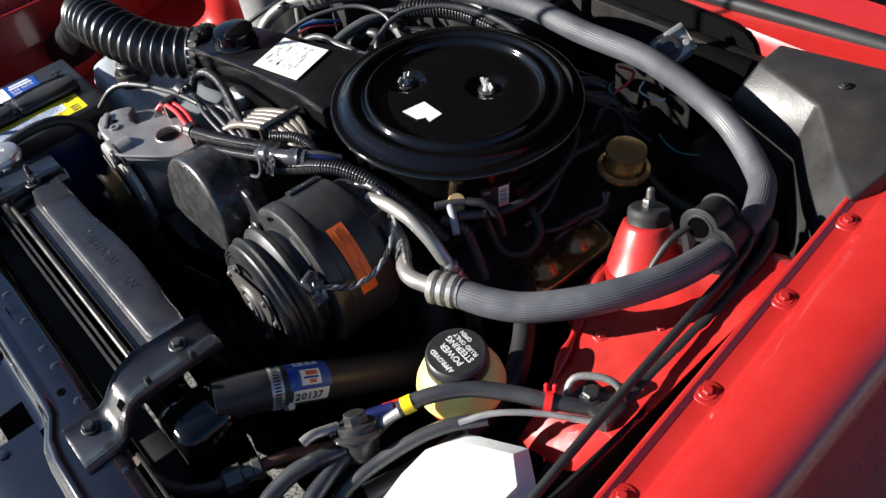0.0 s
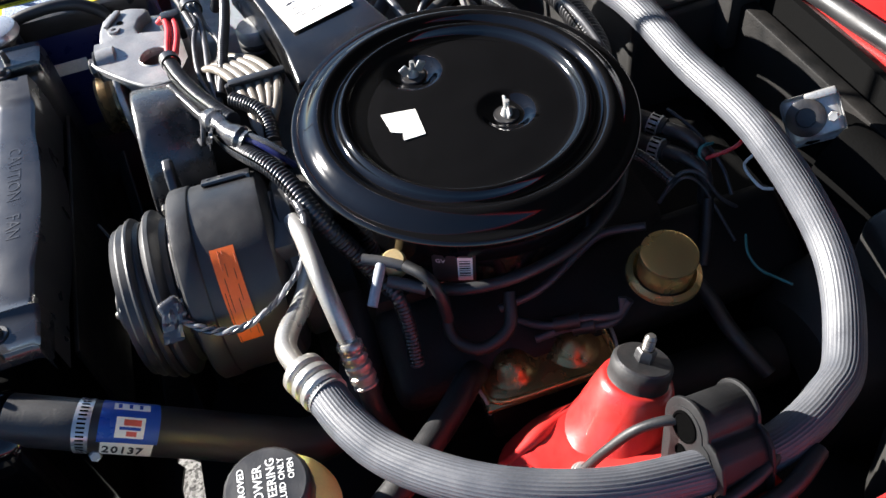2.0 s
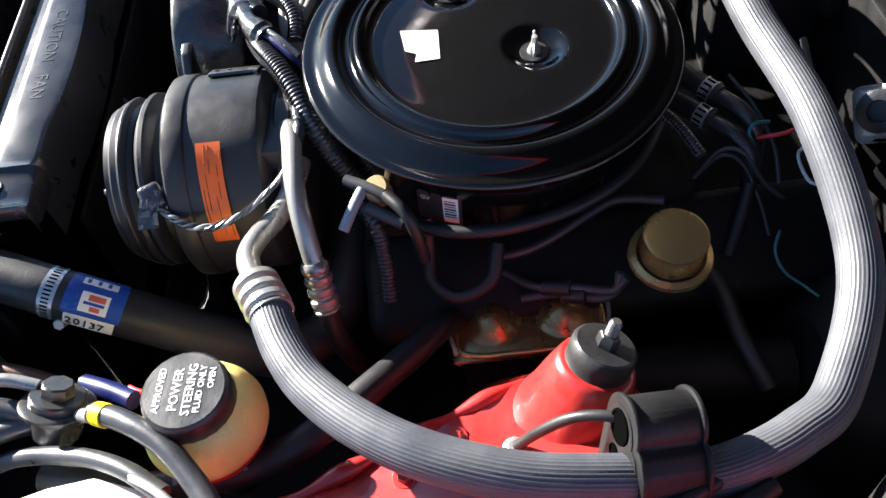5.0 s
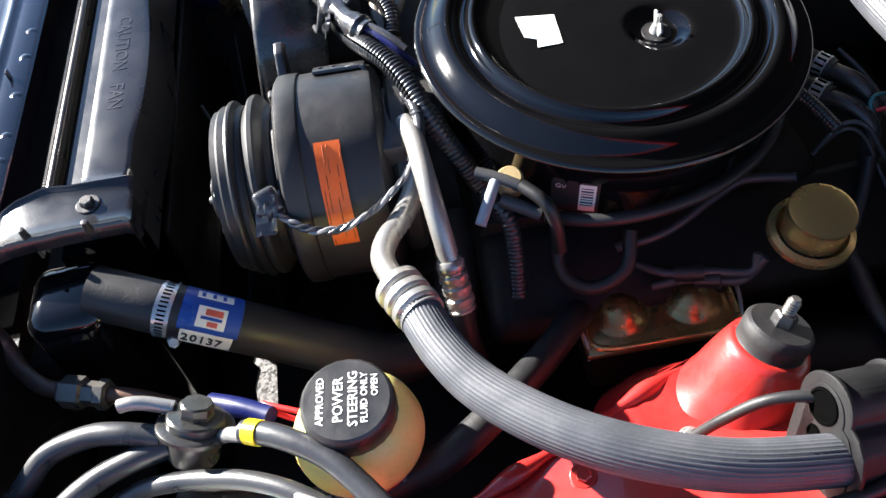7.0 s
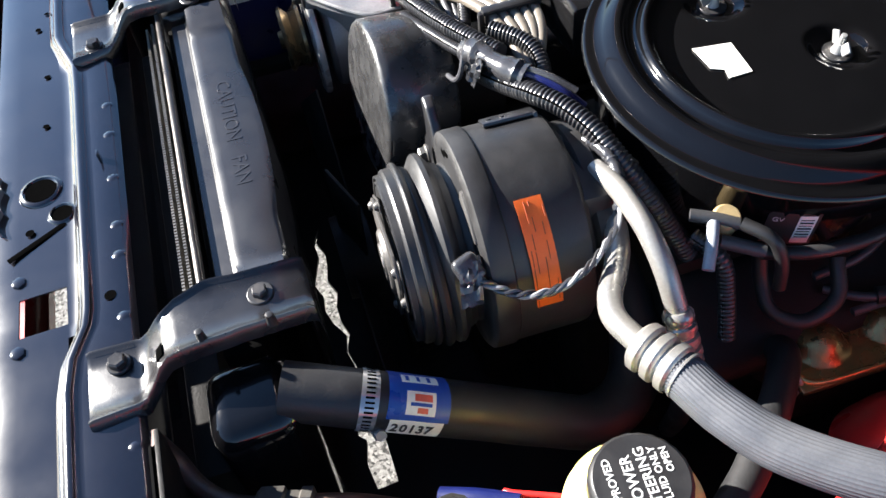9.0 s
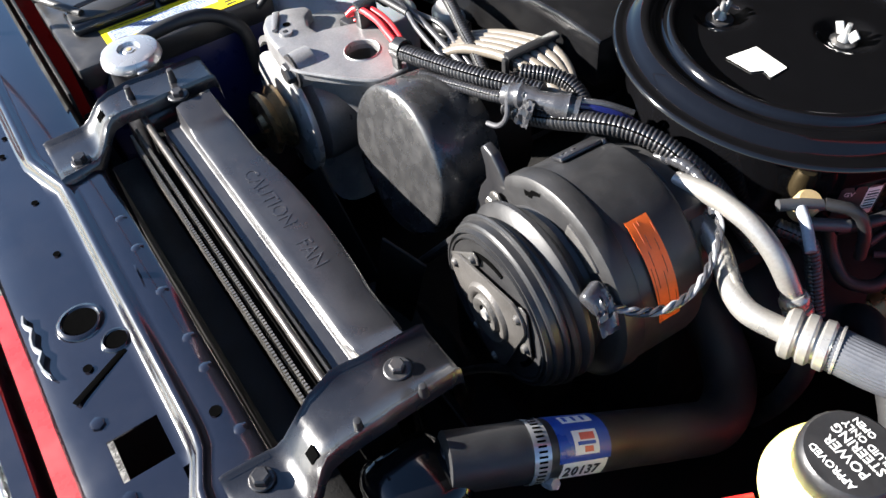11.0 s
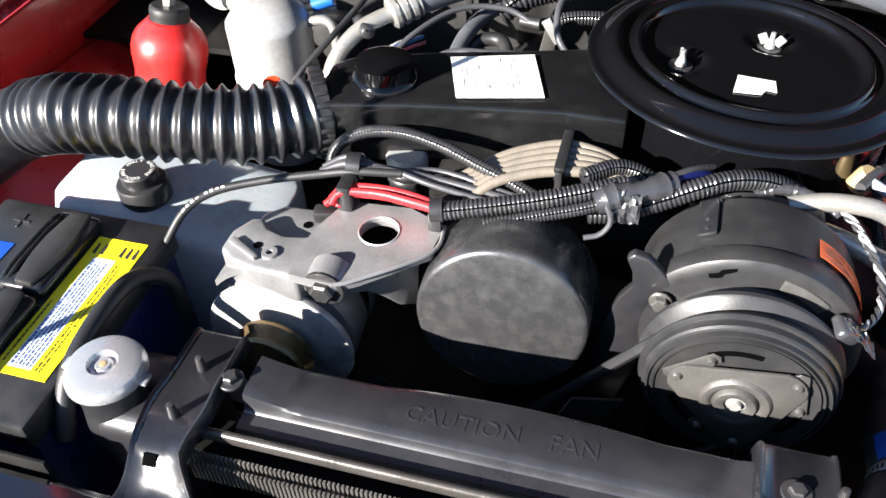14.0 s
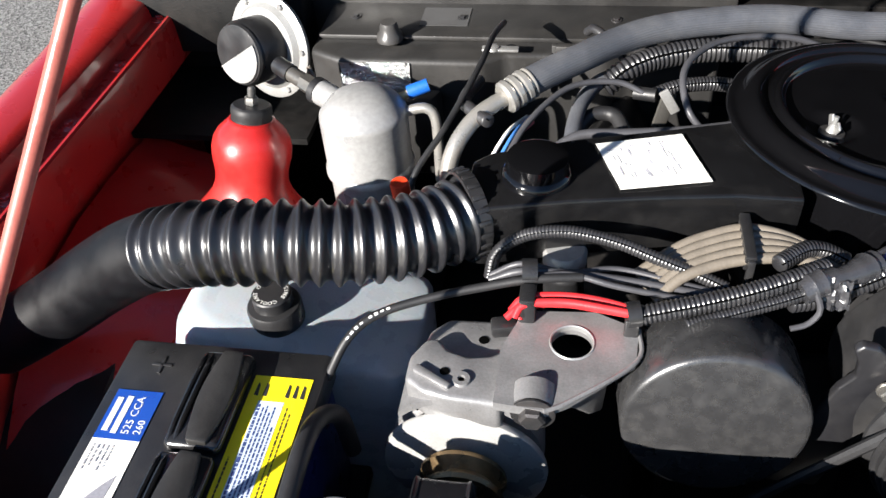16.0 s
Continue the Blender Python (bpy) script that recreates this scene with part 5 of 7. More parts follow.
for a in range(-130, 110, 9):
    part("slot", hose_band(RP, 0.0249, 21, 23, a, a + 3.5, 2), M_HOLE, wc)
part("clamp_screw", hexhead(axis((0.322, 0.058, 0.803), (0.7, 0.1, 0.5)), 0.0058, 0.010, 0.006), M_CHROME, wc)

# ---- power steering reservoir ----
ps = thing("power_steering_reservoir", (0.445, 0.218, 0.70), "yellowed plastic power-steering reservoir with black cap", "reservoir")
PM = Matrix.Translation((0.445, 0.218, 0.0))
part("bottle", lathe([(0, 0.798), (0.040, 0.798), (0.0460, 0.801), (0.0490, 0.807), (0.0498, 0.814), (0.0482, 0.822), (0.0440, 0.832), (0.0385, 0.841), (0.032, 0.846), (0.028, 0.848)], PM, 56), M_YELLOW, ps, sharp=60)
part("foot", lathe([(0, 0.72), (0.026, 0.72), (0.030, 0.76), (0.032, 0.799), (0, 0.799)], PM, 36), M_DARK, ps, "dark pump neck below the bottle")
part("band", lathe([(0.031, 0.785), (0.0400, 0.786), (0.0425, 0.789), (0.0445, 0.799), (0.0435, 0.802), (0.040, 0.800)], PM, 48), M_REDPLASTIC, ps, "dark red band under the bottle")
pc = part("cap", lathe([(0, 0.8655), (0.0310, 0.8655), (0.0335, 0.8635), (0.0345, 0.859), (0.0345, 0.845), (0.0325, 0.841), (0, 0.841)], PM, 48, lambda r, a: r * (1 - 0.012 * (math.cos(24 * a) > 0.6)) if r > 0.031 else r), M_PLASTIC, ps, "black cap with white lettering")
for text, size, dx, dy in (("POWER", 0.0102, 0, 0.0055), ("STEERING", 0.0098, 0, -0.0050), ("FLUID ONLY", 0.0070, 0, -0.0130), ("APPROVED", 0.0076, 0, 0.0185), ("OPEN", 0.0068, 0.009, -0.0205)):
    part("lettering", letters(text, size, PM @ pose(0, 0, 0.8657, 0, 0, 175) @ pose(dx, dy, 0), 0.0002, 0.00010), M_LETTER, pc, "white lettering " + text)

settle(ps, (0.005, -0.008, 0.008))

# ---- accumulator ----
am = thing("accumulator", (-0.42, 0.49, 0.66), "dull aluminium refrigerant accumulator can with fittings", "accumulator")
AM = Matrix.Translation((-0.420, 0.497, 0.0))
part("can", lathe([(0, 0.908), (0.014, 0.907), (0.028, 0.9035), (0.042, 0.895), (0.0515, 0.8835), (0.0540, 0.8800), (0.0545, 0.876), (0.0545, 0.808), (0.0550, 0.803), (0.0550, 0.797), (0.0525, 0.795), (0.0525, 0.68), (0, 0.68)], AM, 56), M_ALUCAN, am, sharp=50)
part("rim", lathe([(0.0545, 0.807), (0.0570, 0.803), (0.0570, 0.798), (0.0530, 0.795)], AM, 56), M_ALUCAN, am)
part("inlet", tube([(-0.450, 0.522, 0.868), (-0.474, 0.536, 0.873), (-0.487, 0.543, 0.875)], 0.0165, 24), M_ALUCAN, am)
part("seal", tube([(-0.486, 0.542, 0.875), (-0.494, 0.547, 0.876)], 0.0175, 24), M_RUBBER, am)
part("switch", join(tube([(-0.493, 0.547, 0.876), (-0.513, 0.560, 0.879)], 0.0125, 6), tube([(-0.511, 0.559, 0.879), (-0.534, 0.574, 0.882)], 0.0105, 18)), M_STEM, am, "dark plated pressure switch")
part("plug", tube([(-0.533, 0.573, 0.882), (-0.556, 0.590, 0.885)], 0.0120, 18), M_PLASTIC, am)
part("lead", tube([(-0.515, 0.590, 0.884), (-0.505, 0.585, 0.862), (-0.490, 0.575, 0.845), (-0.470, 0.57, 0.82)], 0.0030, 8), M_WIRE, am)
part("valve_stub", tube([(-0.385, 0.525, 0.880), (-0.36, 0.535, 0.887)], 0.005, 12), M_BRASS, am)
part("valve_cap", tube([(-0.370, 0.532, 0.885), (-0.345, 0.540, 0.892)], 0.0085, 16), M_BLUEPLASTIC, am, "blue service cap")
part("outlet", tube([(-0.37, 0.505, 0.875), (-0.345, 0.507, 0.88), (-0.333, 0.505, 0.87), (-0.330, 0.50, 0.84), (-0.33, 0.495, 0.78)], 0.0065, 14), M_TUBE, am)
part("service_cap", lathe([(0, 0.022), (0.009, 0.022), (0.0105, 0.020), (0.0105, 0.0), (0, 0)], axis((-0.342, 0.346, 0.871), (-0.05, -0.1, 1)), 20), M_ORANGECAP, am, "orange-red service cap")
part("service_stem", lathe([(0.0075, 0), (0.0075, -0.02), (0, -0.02)], axis((-0.342, 0.346, 0.871), (-0.05, -0.1, 1)), 6), M_BRASS, am)

settle(am, (-0.004, 0.028, 0.004))

# ---- brake master cylinder ----
mc = thing("brake_master_cylinder", (0.335, 0.465, 0.62), "brake master cylinder with gold plated domed lid", "master cylinder")
MCM = pose(0.346, 0.466, 0.742, 0, 0, -1)
part("body", block((0.055, 0.13, 0.08), MCM @ pose(0, 0, -0.045), 0.008), M_DARK, mc)
M_GOLDDARK = surface("dark_gold_plating", (0.36, 0.24, 0.10), 0.28, metal=0.8, second=(0.22, 0.10, 0.05), amount=0.6, patch=30)
ml = part("lid", block((0.082, 0.146, 0.007), MCM, 0.0032, 2), M_GOLDDARK, mc, "gold zinc plated lid")
for y in (-0.033, 0.034):
    part("dome", lathe([(0, 0.0195), (0.006, 0.0185), (0.014, 0.0145), (0.0205, 0.0085), (0.0245, 0.0045), (0.028, 0.0032)], MCM @ pose(0, y, 0), 36), M_GOLDDARK, ml)
part("rim", tube([MCM @ Vector((0.0375 * math.copysign(abs(math.cos(a)) ** 0.35, math.cos(a)), 0.0690 * math.copysign(abs(math.sin(a)) ** 0.35, math.sin(a)), 0.0042)) for a in [2 * math.pi * k / 48 for k in range(49)]], 0.0032, 10, 0.004), M_GOLD, ml, "raised gold rim")
part("bail", tube([MCM @ Vector(p) for p in ((0.030, -0.068, -0.02), (0.030, -0.070, 0.006), (0.0, -0.0755, 0.008), (-0.030, -0.070, 0.006), (-0.032, 0.0, 0.006), (-0.030, 0.070, 0.006), (0.0, 0.0755, 0.008), (0.030, 0.070, 0.004))], 0.002, 8), M_STEEL, mc, "wire bail")

settle(mc, (-0.005, 0.014, -0.004))

# ---- breather cap ----
bc = thing("breather_cap", (0.345, 0.592, 0.80), "gold plated oil filler breather cap", "breather cap")
BCM = axis((0.344, 0.594, 0.824), (0.12, 0.02, 1))
part("skirt", lathe([(0.02, -0.02), (0.034, -0.004), (0.0365, 0.0), (0.0355, 0.004), (0.030, 0.006)], BCM, 40), M_GOLD, bc)
part("cap", lathe([(0.0265, 0.004), (0.0265, 0.028), (0.0275, 0.030), (0.0270, 0.033), (0.024, 0.034), (0, 0.0335)], BCM, 40), M_GOLD, bc)

settle(bc, (0.0, 0.011, -0.008))

# ---- chassis, hood and the rear of the bay ----
ch = thing("chassis", (MID, 0.2, 0.0), "black car chassis with rails, front tyres and added undertrays", "chassis")
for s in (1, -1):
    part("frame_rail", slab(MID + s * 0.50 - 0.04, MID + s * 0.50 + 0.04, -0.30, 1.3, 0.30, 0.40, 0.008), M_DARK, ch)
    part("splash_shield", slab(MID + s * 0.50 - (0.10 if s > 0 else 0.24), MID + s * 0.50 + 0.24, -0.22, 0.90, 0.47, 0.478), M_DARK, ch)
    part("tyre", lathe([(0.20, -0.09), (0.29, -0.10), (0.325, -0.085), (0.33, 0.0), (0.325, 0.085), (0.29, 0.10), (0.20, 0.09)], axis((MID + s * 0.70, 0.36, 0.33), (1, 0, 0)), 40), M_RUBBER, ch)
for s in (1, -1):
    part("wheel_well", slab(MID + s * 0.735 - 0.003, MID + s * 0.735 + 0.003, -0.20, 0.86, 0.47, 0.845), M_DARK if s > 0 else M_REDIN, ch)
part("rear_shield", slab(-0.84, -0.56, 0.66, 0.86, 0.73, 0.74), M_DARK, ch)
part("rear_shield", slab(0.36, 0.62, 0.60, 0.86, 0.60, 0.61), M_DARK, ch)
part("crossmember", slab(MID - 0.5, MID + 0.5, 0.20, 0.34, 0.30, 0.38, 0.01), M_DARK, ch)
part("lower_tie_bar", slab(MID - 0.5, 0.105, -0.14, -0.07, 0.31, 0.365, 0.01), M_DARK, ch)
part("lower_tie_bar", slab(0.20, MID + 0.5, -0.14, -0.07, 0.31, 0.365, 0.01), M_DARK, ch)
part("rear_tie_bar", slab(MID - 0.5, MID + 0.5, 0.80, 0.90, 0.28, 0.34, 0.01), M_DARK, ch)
# added dark trays hide the bright ground; their ragged edges leave a narrow gap
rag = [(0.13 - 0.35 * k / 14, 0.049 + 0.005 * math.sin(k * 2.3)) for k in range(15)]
part("added_undertray", prism([(0.32, 0.90), (-0.50, 0.90), (-0.50, 0.02), (-0.22, 0.02)] + rag[::-1] + [(0.14, 0.060), (0.205, 0.060), (0.21, -0.02), (0.32, -0.02)], 0.44, 0.448), M_DARK, ch)
part("added_front_undertray", prism([(-0.50, -0.02), (0.225, -0.02), (0.220, 0.036), (0.17, 0.030), (0.14, 0.037)] + [(x, y - 0.011 + 0.010 * math.sin(x * 26 + 1.2)) for x, y in rag] + [(-0.50, 0.019)], 0.4405, 0.4475), M_DARK, ch)

# raised hood, held by the prop rod
ho = thing("hood", (MID, 0.98, 0.93), "raised red hood with black underside pad", "car hood")
HM = pose(MID, 0.98, 0.94, -61, 0, 0)
rows = [[HM @ Vector((x, -y, 0.03 * math.sin(math.pi * y / 1.25) * (1 - (x / 0.9) ** 2))) for x in [0.86 * k / 6 for k in range(-6, 7)]] for y in [1.25 * k / 10 for k in range(11)]]
part("skin", sheet(rows, 0.003, HM.to_3x3() @ Vector((0, 0, 1))), M_RED, ho)
for s in (1, -1):
    part("rim", block((0.03, 1.22, 0.03), HM @ pose(s * 0.845, -0.62, -0.016), 0.006), M_RED, ho)
part("rim", block((1.66, 0.03, 0.03), HM @ pose(0, -1.225, -0.016), 0.006), M_RED, ho)
part("pad", block((1.65, 1.18, 0.02), HM @ pose(0, -0.61, -0.012), 0.006), M_PADSHADE, ho, "black insulation pad")
alone("prop_rod", tube([(-0.125, 0.415, 1.92), (-0.413, 0.034, 1.253), (-0.578, -0.185, 0.868)], 0.0048, 12, 0.02), surface("faded_red_rod_paint", (0.34, 0.09, 0.07), 0.4, second=(0.25, 0.10, 0.07), amount=0.5), (-0.60, -0.12, 0.90), "faded red steel hood prop rod", "prop rod")

# heater box on the firewall
hv = thing("heater_box", (-0.2, 0.78, 0.66), "dusty black plastic heater box on the firewall", "heater box")
part("case", prism([(-0.55, 0.715), (-0.50, 0.690), (-0.30, 0.690), (-0.27, 0.715), (-0.13, 0.715), (-0.10, 0.735), (0.02, 0.735), (0.02, 0.859), (-0.55, 0.859)], 0.66, 0.858, None, 0.008, 3), M_GREYPLASTIC, hv)
part("step", prism([(-0.44, 0.655), (-0.37, 0.655), (-0.355, 0.69), (-0.455, 0.69)], 0.70, 0.815, None, 0.006), M_GREYPLASTIC, hv)
part("flange", prism([(-0.545, 0.745), (0.015, 0.745), (0.015, 0.858), (-0.545, 0.858)], 0.858, 0.866, None, 0.003), M_GREYPLASTIC, hv)
part("rear_cover", prism([(-0.59, 0.845), (0.05, 0.845), (0.05, 0.960), (-0.59, 0.960)], 0.80, 0.914, None, 0.006), M_GREYPLASTIC, hv)
part("foil_patch", sheet([[(x, 0.6895 - 0.003 * noise.noise((x * 60, z * 60, 2)) - 0.002, z) for x in [-0.50 + 0.10 * k / 14 for k in range(15)]] for z in [0.795 + 0.06 * k / 8 for k in range(9)]], 0.0004, (0, 1, 0)), surface("crumpled_foil", (0.55, 0.55, 0.56), 0.25, metal=1.0, bump=0.9, size=0.004, scale=25), hv, "crumpled silver foil tape", 30)
part("vacuum_pot", lathe([(0, 0.026), (0.011, 0.026), (0.013, 0.020), (0.014, 0.012), (0.018, 0.008), (0.019, 0.0)], axis((-0.435, 0.735, 0.866)), 24), surface("grey_plastic", (0.05, 0.048, 0.046), 0.4), hv)
part("latch", join(slab(-0.30, -0.25, 0.70, 0.712, 0.868, 0.872, 0.001), lathe([(0, 0.006), (0.008, 0.004), (0.009, 0.0)], axis((-0.285, 0.705, 0.870)), 14)), M_STEEL, hv)
part("bracket", join(slab(-0.205, -0.195, 0.690, 0.70, 0.80, 0.885, 0.002), slab(-0.20, -0.16, 0.688, 0.70, 0.865, 0.885, 0.003)), M_GREYPLASTIC, hv)
for x in (-0.50, -0.34, -0.12, -0.02):
    part("screw", hexhead(Matrix.Translation((x, 0.80, 0.866)), 0.005, 0.004, 0.008), M_BLACKSTEEL, hv)
part("label", slab(-0.40, -0.33, 0.775, 0.83, 0.8665, 0.8670), surface("worn_label", (0.07, 0.07, 0.07), 0.5), hv, "worn dark label")

# blower motor
bw = thing("blower_motor", (-0.62, 0.74, 0.75), "black blower motor with pale grey mounting flange", "blower motor")
M_PALE = surface("pale_grey_flange", (0.30, 0.30, 0.29), 0.45, metal=0.3, second=(0.22, 0.21, 0.20), amount=0.5)
BW = axis((-0.622, 0.755, 0.842), (-0.42, -0.86, 0.22)) @ Matrix.Scale(1.03, 4)
part("flange", lathe([(0.045, 0.0), (0.074, 0.0), (0.076, 0.003), (0.076, 0.007), (0.072, 0.009), (0.062, 0.009), (0.056, 0.016), (0.045, 0.017)], BW, 48), M_PALE, bw)
for k in range(6):
    a = k * math.pi / 3
    part("screw", hexhead(BW @ pose(0.068 * math.cos(a), 0.068 * math.sin(a), 0.009), 0.0045, 0.004), M_STEEL, bw)
part("motor", lathe([(0.046, 0.012), (0.046, 0.055), (0.042, 0.062), (0, 0.062)], BW, 40), M_PLASTIC, bw)
part("end_cap", lathe([(0.044, 0.0622), (0.042, 0.066), (0.030, 0.068), (0, 0.068)], BW, 40), M_PLASTIC, bw)
part("end_plate", prism([(0.039 * math.cos(radians(a)), 0.039 * math.sin(radians(a))) for a in range(150, 331, 12)], 0.0665, 0.0690, BW), M_PALE, bw, "pale half plate")

# wiper motor
wp = thing("wiper_motor", (0.25, 0.82, 0.80), "plated wiper motor plate on the firewall", "wiper motor")
WPM = axis((0.262, 0.796, 0.866), (0.55, -0.62, 0.55))
part("plate", block((0.050, 0.055, 0.006), WPM, 0.008, 3), M_STEEL, wp)
part("boss", lathe([(0.019, 0.003), (0.019, 0.009), (0.014, 0.011), (0.010, 0.011), (0.009, 0.004), (0, 0.004)], WPM @ pose(-0.002, -0.006, 0), 28), M_BLACKSTEEL, wp)
part("arm", block((0.008, 0.03, 0.006), WPM @ pose(-0.021, 0.012, 0.006), 0.002), M_STEEL, wp)
part("screw", hexhead(WPM @ pose(0.004, 0.018, 0.003), 0.0055, 0.006), M_STEEL, wp)
# motor and gearbox coloured flat black, their shade put into the colour
part("motor", lathe([(0, 0), (0.034, 0), (0.036, 0.005), (0.036, 0.08), (0, 0.085)], axis((0.285, 0.812, 0.835), (0.75, 0.25, -0.12)), 32), M_PADSHADE, wp)
part("gearbox", block((0.08, 0.07, 0.06), pose(0.285, 0.825, 0.82, 0, 0, 20), 0.01), M_PADSHADE, wp)

settle(wp, (0.003, 0.010, 0.008))

# plastic cover at the rear corner
pb = thing("corner_cover", (0.5, 0.78, 0.72), "weathered black moulded plastic cover at the rear corner", "plastic cover")
lo = [(0.381, 0.787, 0.848), (0.372, 0.90, 0.848), (0.62, 0.95, 0.838), (0.64, 0.72, 0.838), (0.615, 0.655, 0.832), (0.555, 0.705, 0.820), (0.489, 0.788, 0.820)]
hi = [(0.386, 0.838, 0.882), (0.385, 0.89, 0.884), (0.60, 0.93, 0.887), (0.625, 0.74, 0.880), (0.616, 0.685, 0.864), (0.572, 0.726, 0.868), (0.500, 0.798, 0.882)]
base_ = [(x, y, 0.70) for x, y, z in lo]
pbm = loft([base_, lo, hi])
bmesh.ops.bevel(pbm, geom=pbm.edges[:], offset=0.005, segments=3, profile=0.5, affect="EDGES")
part("shell", pbm, M_GREYPLASTIC, pb, sharp=40)
part("screw", hexhead(Matrix.Translation((0.505, 0.850, 0.886)), 0.005, 0.004, 0.008), M_BLACKSTEEL, pb)

# ---- looms, wires and small hoses ----


def loom(name, pts, r, label, pitch=0.0042, deep=0.16, mat=None):
    ob = alone(name, tube(pts, r, 16, 0.0009, loom_rib(pitch, deep)), mat or M_LOOM, pts[len(pts) // 2], label, "wire loom", "wire looms", sharp=80)
    part("slit", tube([Vector(p) + Vector((0.2, -0.75, 0.62)) * (r * 0.97) for p in pts], r * 0.10, 6, 0.004), M_HOLE, ob, "dark lengthwise slit")
    return ob


loom("wire_loom", [(0.030, 0.237, 0.890), (0.056, 0.244, 0.891), (0.090, 0.254, 0.902), (0.123, 0.267, 0.913), (0.150, 0.282, 0.915), (0.178, 0.296, 0.909), (0.204, 0.307, 0.896), (0.222, 0.320, 0.876), (0.234, 0.337, 0.845), (0.25, 0.36, 0.80)], 0.0098, "black split wire loom over the compressor")
loom("wire_loom", [(-0.102, 0.202, 0.896), (-0.056, 0.212, 0.903), (-0.011, 0.226, 0.908), (0.030, 0.243, 0.912), (0.060, 0.258, 0.914)], 0.0092, "black split wire loom with red wires inside")
loom("wire_loom", [(-0.060, 0.198, 0.892), (-0.020, 0.212, 0.897), (0.020, 0.226, 0.902), (0.045, 0.236, 0.906)], 0.0062, "thin black split wire loom", 0.0034)
loom("wire_loom", [(-0.239, 0.266, 0.868), (-0.232, 0.276, 0.893), (-0.205, 0.283, 0.911), (-0.165, 0.283, 0.918), (-0.122, 0.276, 0.915), (-0.085, 0.266, 0.907), (-0.050, 0.258, 0.898), (-0.022, 0.25, 0.890)], 0.0065, "black split loom arching over plug wires", 0.0034)
loom("wire_loom", [(0.02, 0.262, 0.912), (0.045, 0.284, 0.910), (0.065, 0.292, 0.904), (0.085, 0.290, 0.895)], 0.0085, "short black split loom beside the air cleaner", 0.0038)
loom("wire_loom", [(-0.135, 0.600, 0.880), (-0.110, 0.612, 0.897), (-0.072, 0.633, 0.903), (-0.016, 0.650, 0.905), (0.046, 0.652, 0.905), (0.10, 0.647, 0.904), (0.147, 0.630, 0.898)], 0.0150, "thick black split loom behind the air cleaner", 0.0062)
loom("wire_loom", [(-0.08, 0.575, 0.885), (-0.04, 0.592, 0.89), (0.01, 0.604, 0.885), (0.05, 0.60, 0.87)], 0.0090, "black split loom at the carburettor", 0.0042)
loom("wire_loom", [(-0.262, 0.465, 0.915), (-0.285, 0.50, 0.905), (-0.30, 0.54, 0.895), (-0.29, 0.60, 0.885)], 0.008, "black split loom beside the refrigerant pipe", 0.004)
loom("wire_loom", [(0.215, 0.60, 0.885), (0.25, 0.625, 0.88), (0.285, 0.64, 0.872)], 0.0058, "thin black split loom behind the air cleaner", 0.0034)
loom("wire_loom", [(-0.10, 0.665, 0.868), (-0.13, 0.675, 0.90), (-0.15, 0.70, 0.905), (-0.16, 0.72, 0.89)], 0.006, "thin black split loom on the heater box", 0.0034)


def wire(name, pts, r, mat, label, category="wire", group=""):
    return alone(name, tube(pts, r, 10, 0.005), mat, pts[len(pts) // 2], label, category, group, sharp=80)


def printed(name, pts, r, mat, label, ink, marks, start, category):
    """A hose or cable with a row of small printed bars along its upper side."""
    ob = alone(name, tube(pts, r, 18, 0.005), mat, pts[len(pts) // 2], label, category, sharp=80)
    line = spline([Vector(p) for p in pts], 0.002)
    for k in range(marks):
        i = start + 3 * k + (k // 4) * 2
        v = (line[i + 1] - line[i]).normalized()
        up = (Vector((0.25, -0.35, 0.9)) - v * v.dot(Vector((0.25, -0.35, 0.9)))).normalized()
        m = axis(line[i] + up * r, up, v)
        part("print_mark", block((r * (0.40 + 0.12 * (k % 3)), 0.0034, 0.0004), m), ink, ob)
    return ob


for k, (dy, dz) in enumerate(((0, 0), (0.006, 0.003), (-0.004, 0.005), (0.003, -0.004))):
    wire("red_wire", [(-0.216 + 0.004 * k, 0.200 + dy, 0.884 + dz), (-0.200, 0.209 + dy, 0.893 + dz), (-0.165, 0.212 + dy, 0.896 + dz), (-0.13, 0.208 + dy, 0.896 + dz), (-0.100, 0.203 + dy * 0.5, 0.896 + dz * 0.5)], 0.0037, M_REDWIRE, "red insulated alternator wire", "wire", "red wires")
for k in range(3):
    o = (0, 0.009, 0.016)[k]
    wire("grey_wire", [(-0.235, 0.232 + o, 0.890), (-0.205, 0.232 + o, 0.901 + 0.003 * k), (-0.165, 0.242 + o * 0.6, 0.903 - 0.004 * k), (-0.119, 0.234 + o * (1 + 0.4 * k), 0.899 - 0.003 * k), (-0.062, 0.232 + o * 1.2, 0.891), (-0.02 + 0.01 * k, 0.245, 0.880)], 0.0030 + 0.0007 * (k == 1), M_GREYWIRE, "dark grey engine wire in a clip", "wire", "grey wires")
printed("ground_cable", [(-0.378, 0.152, 0.836), (-0.360, 0.176, 0.866), (-0.335, 0.196, 0.880), (-0.289, 0.213, 0.889), (-0.234, 0.226, 0.897), (-0.195, 0.232, 0.903), (-0.15, 0.24, 0.902)], 0.0042, M_RUBBER, "black battery cable with faint print", M_LETTER, 8, 22, "cable")
lt = thing("wire_clip", (-0.195, 0.22, 0.86), "black plastic wire clip on the alternator bracket", "clip")
part("loop", lathe([(0.011, -0.007), (0.013, -0.007), (0.013, 0.007), (0.011, 0.007)], axis((-0.198, 0.241, 0.903), (1, 0.1, 0)), 24), M_PLASTIC, lt)
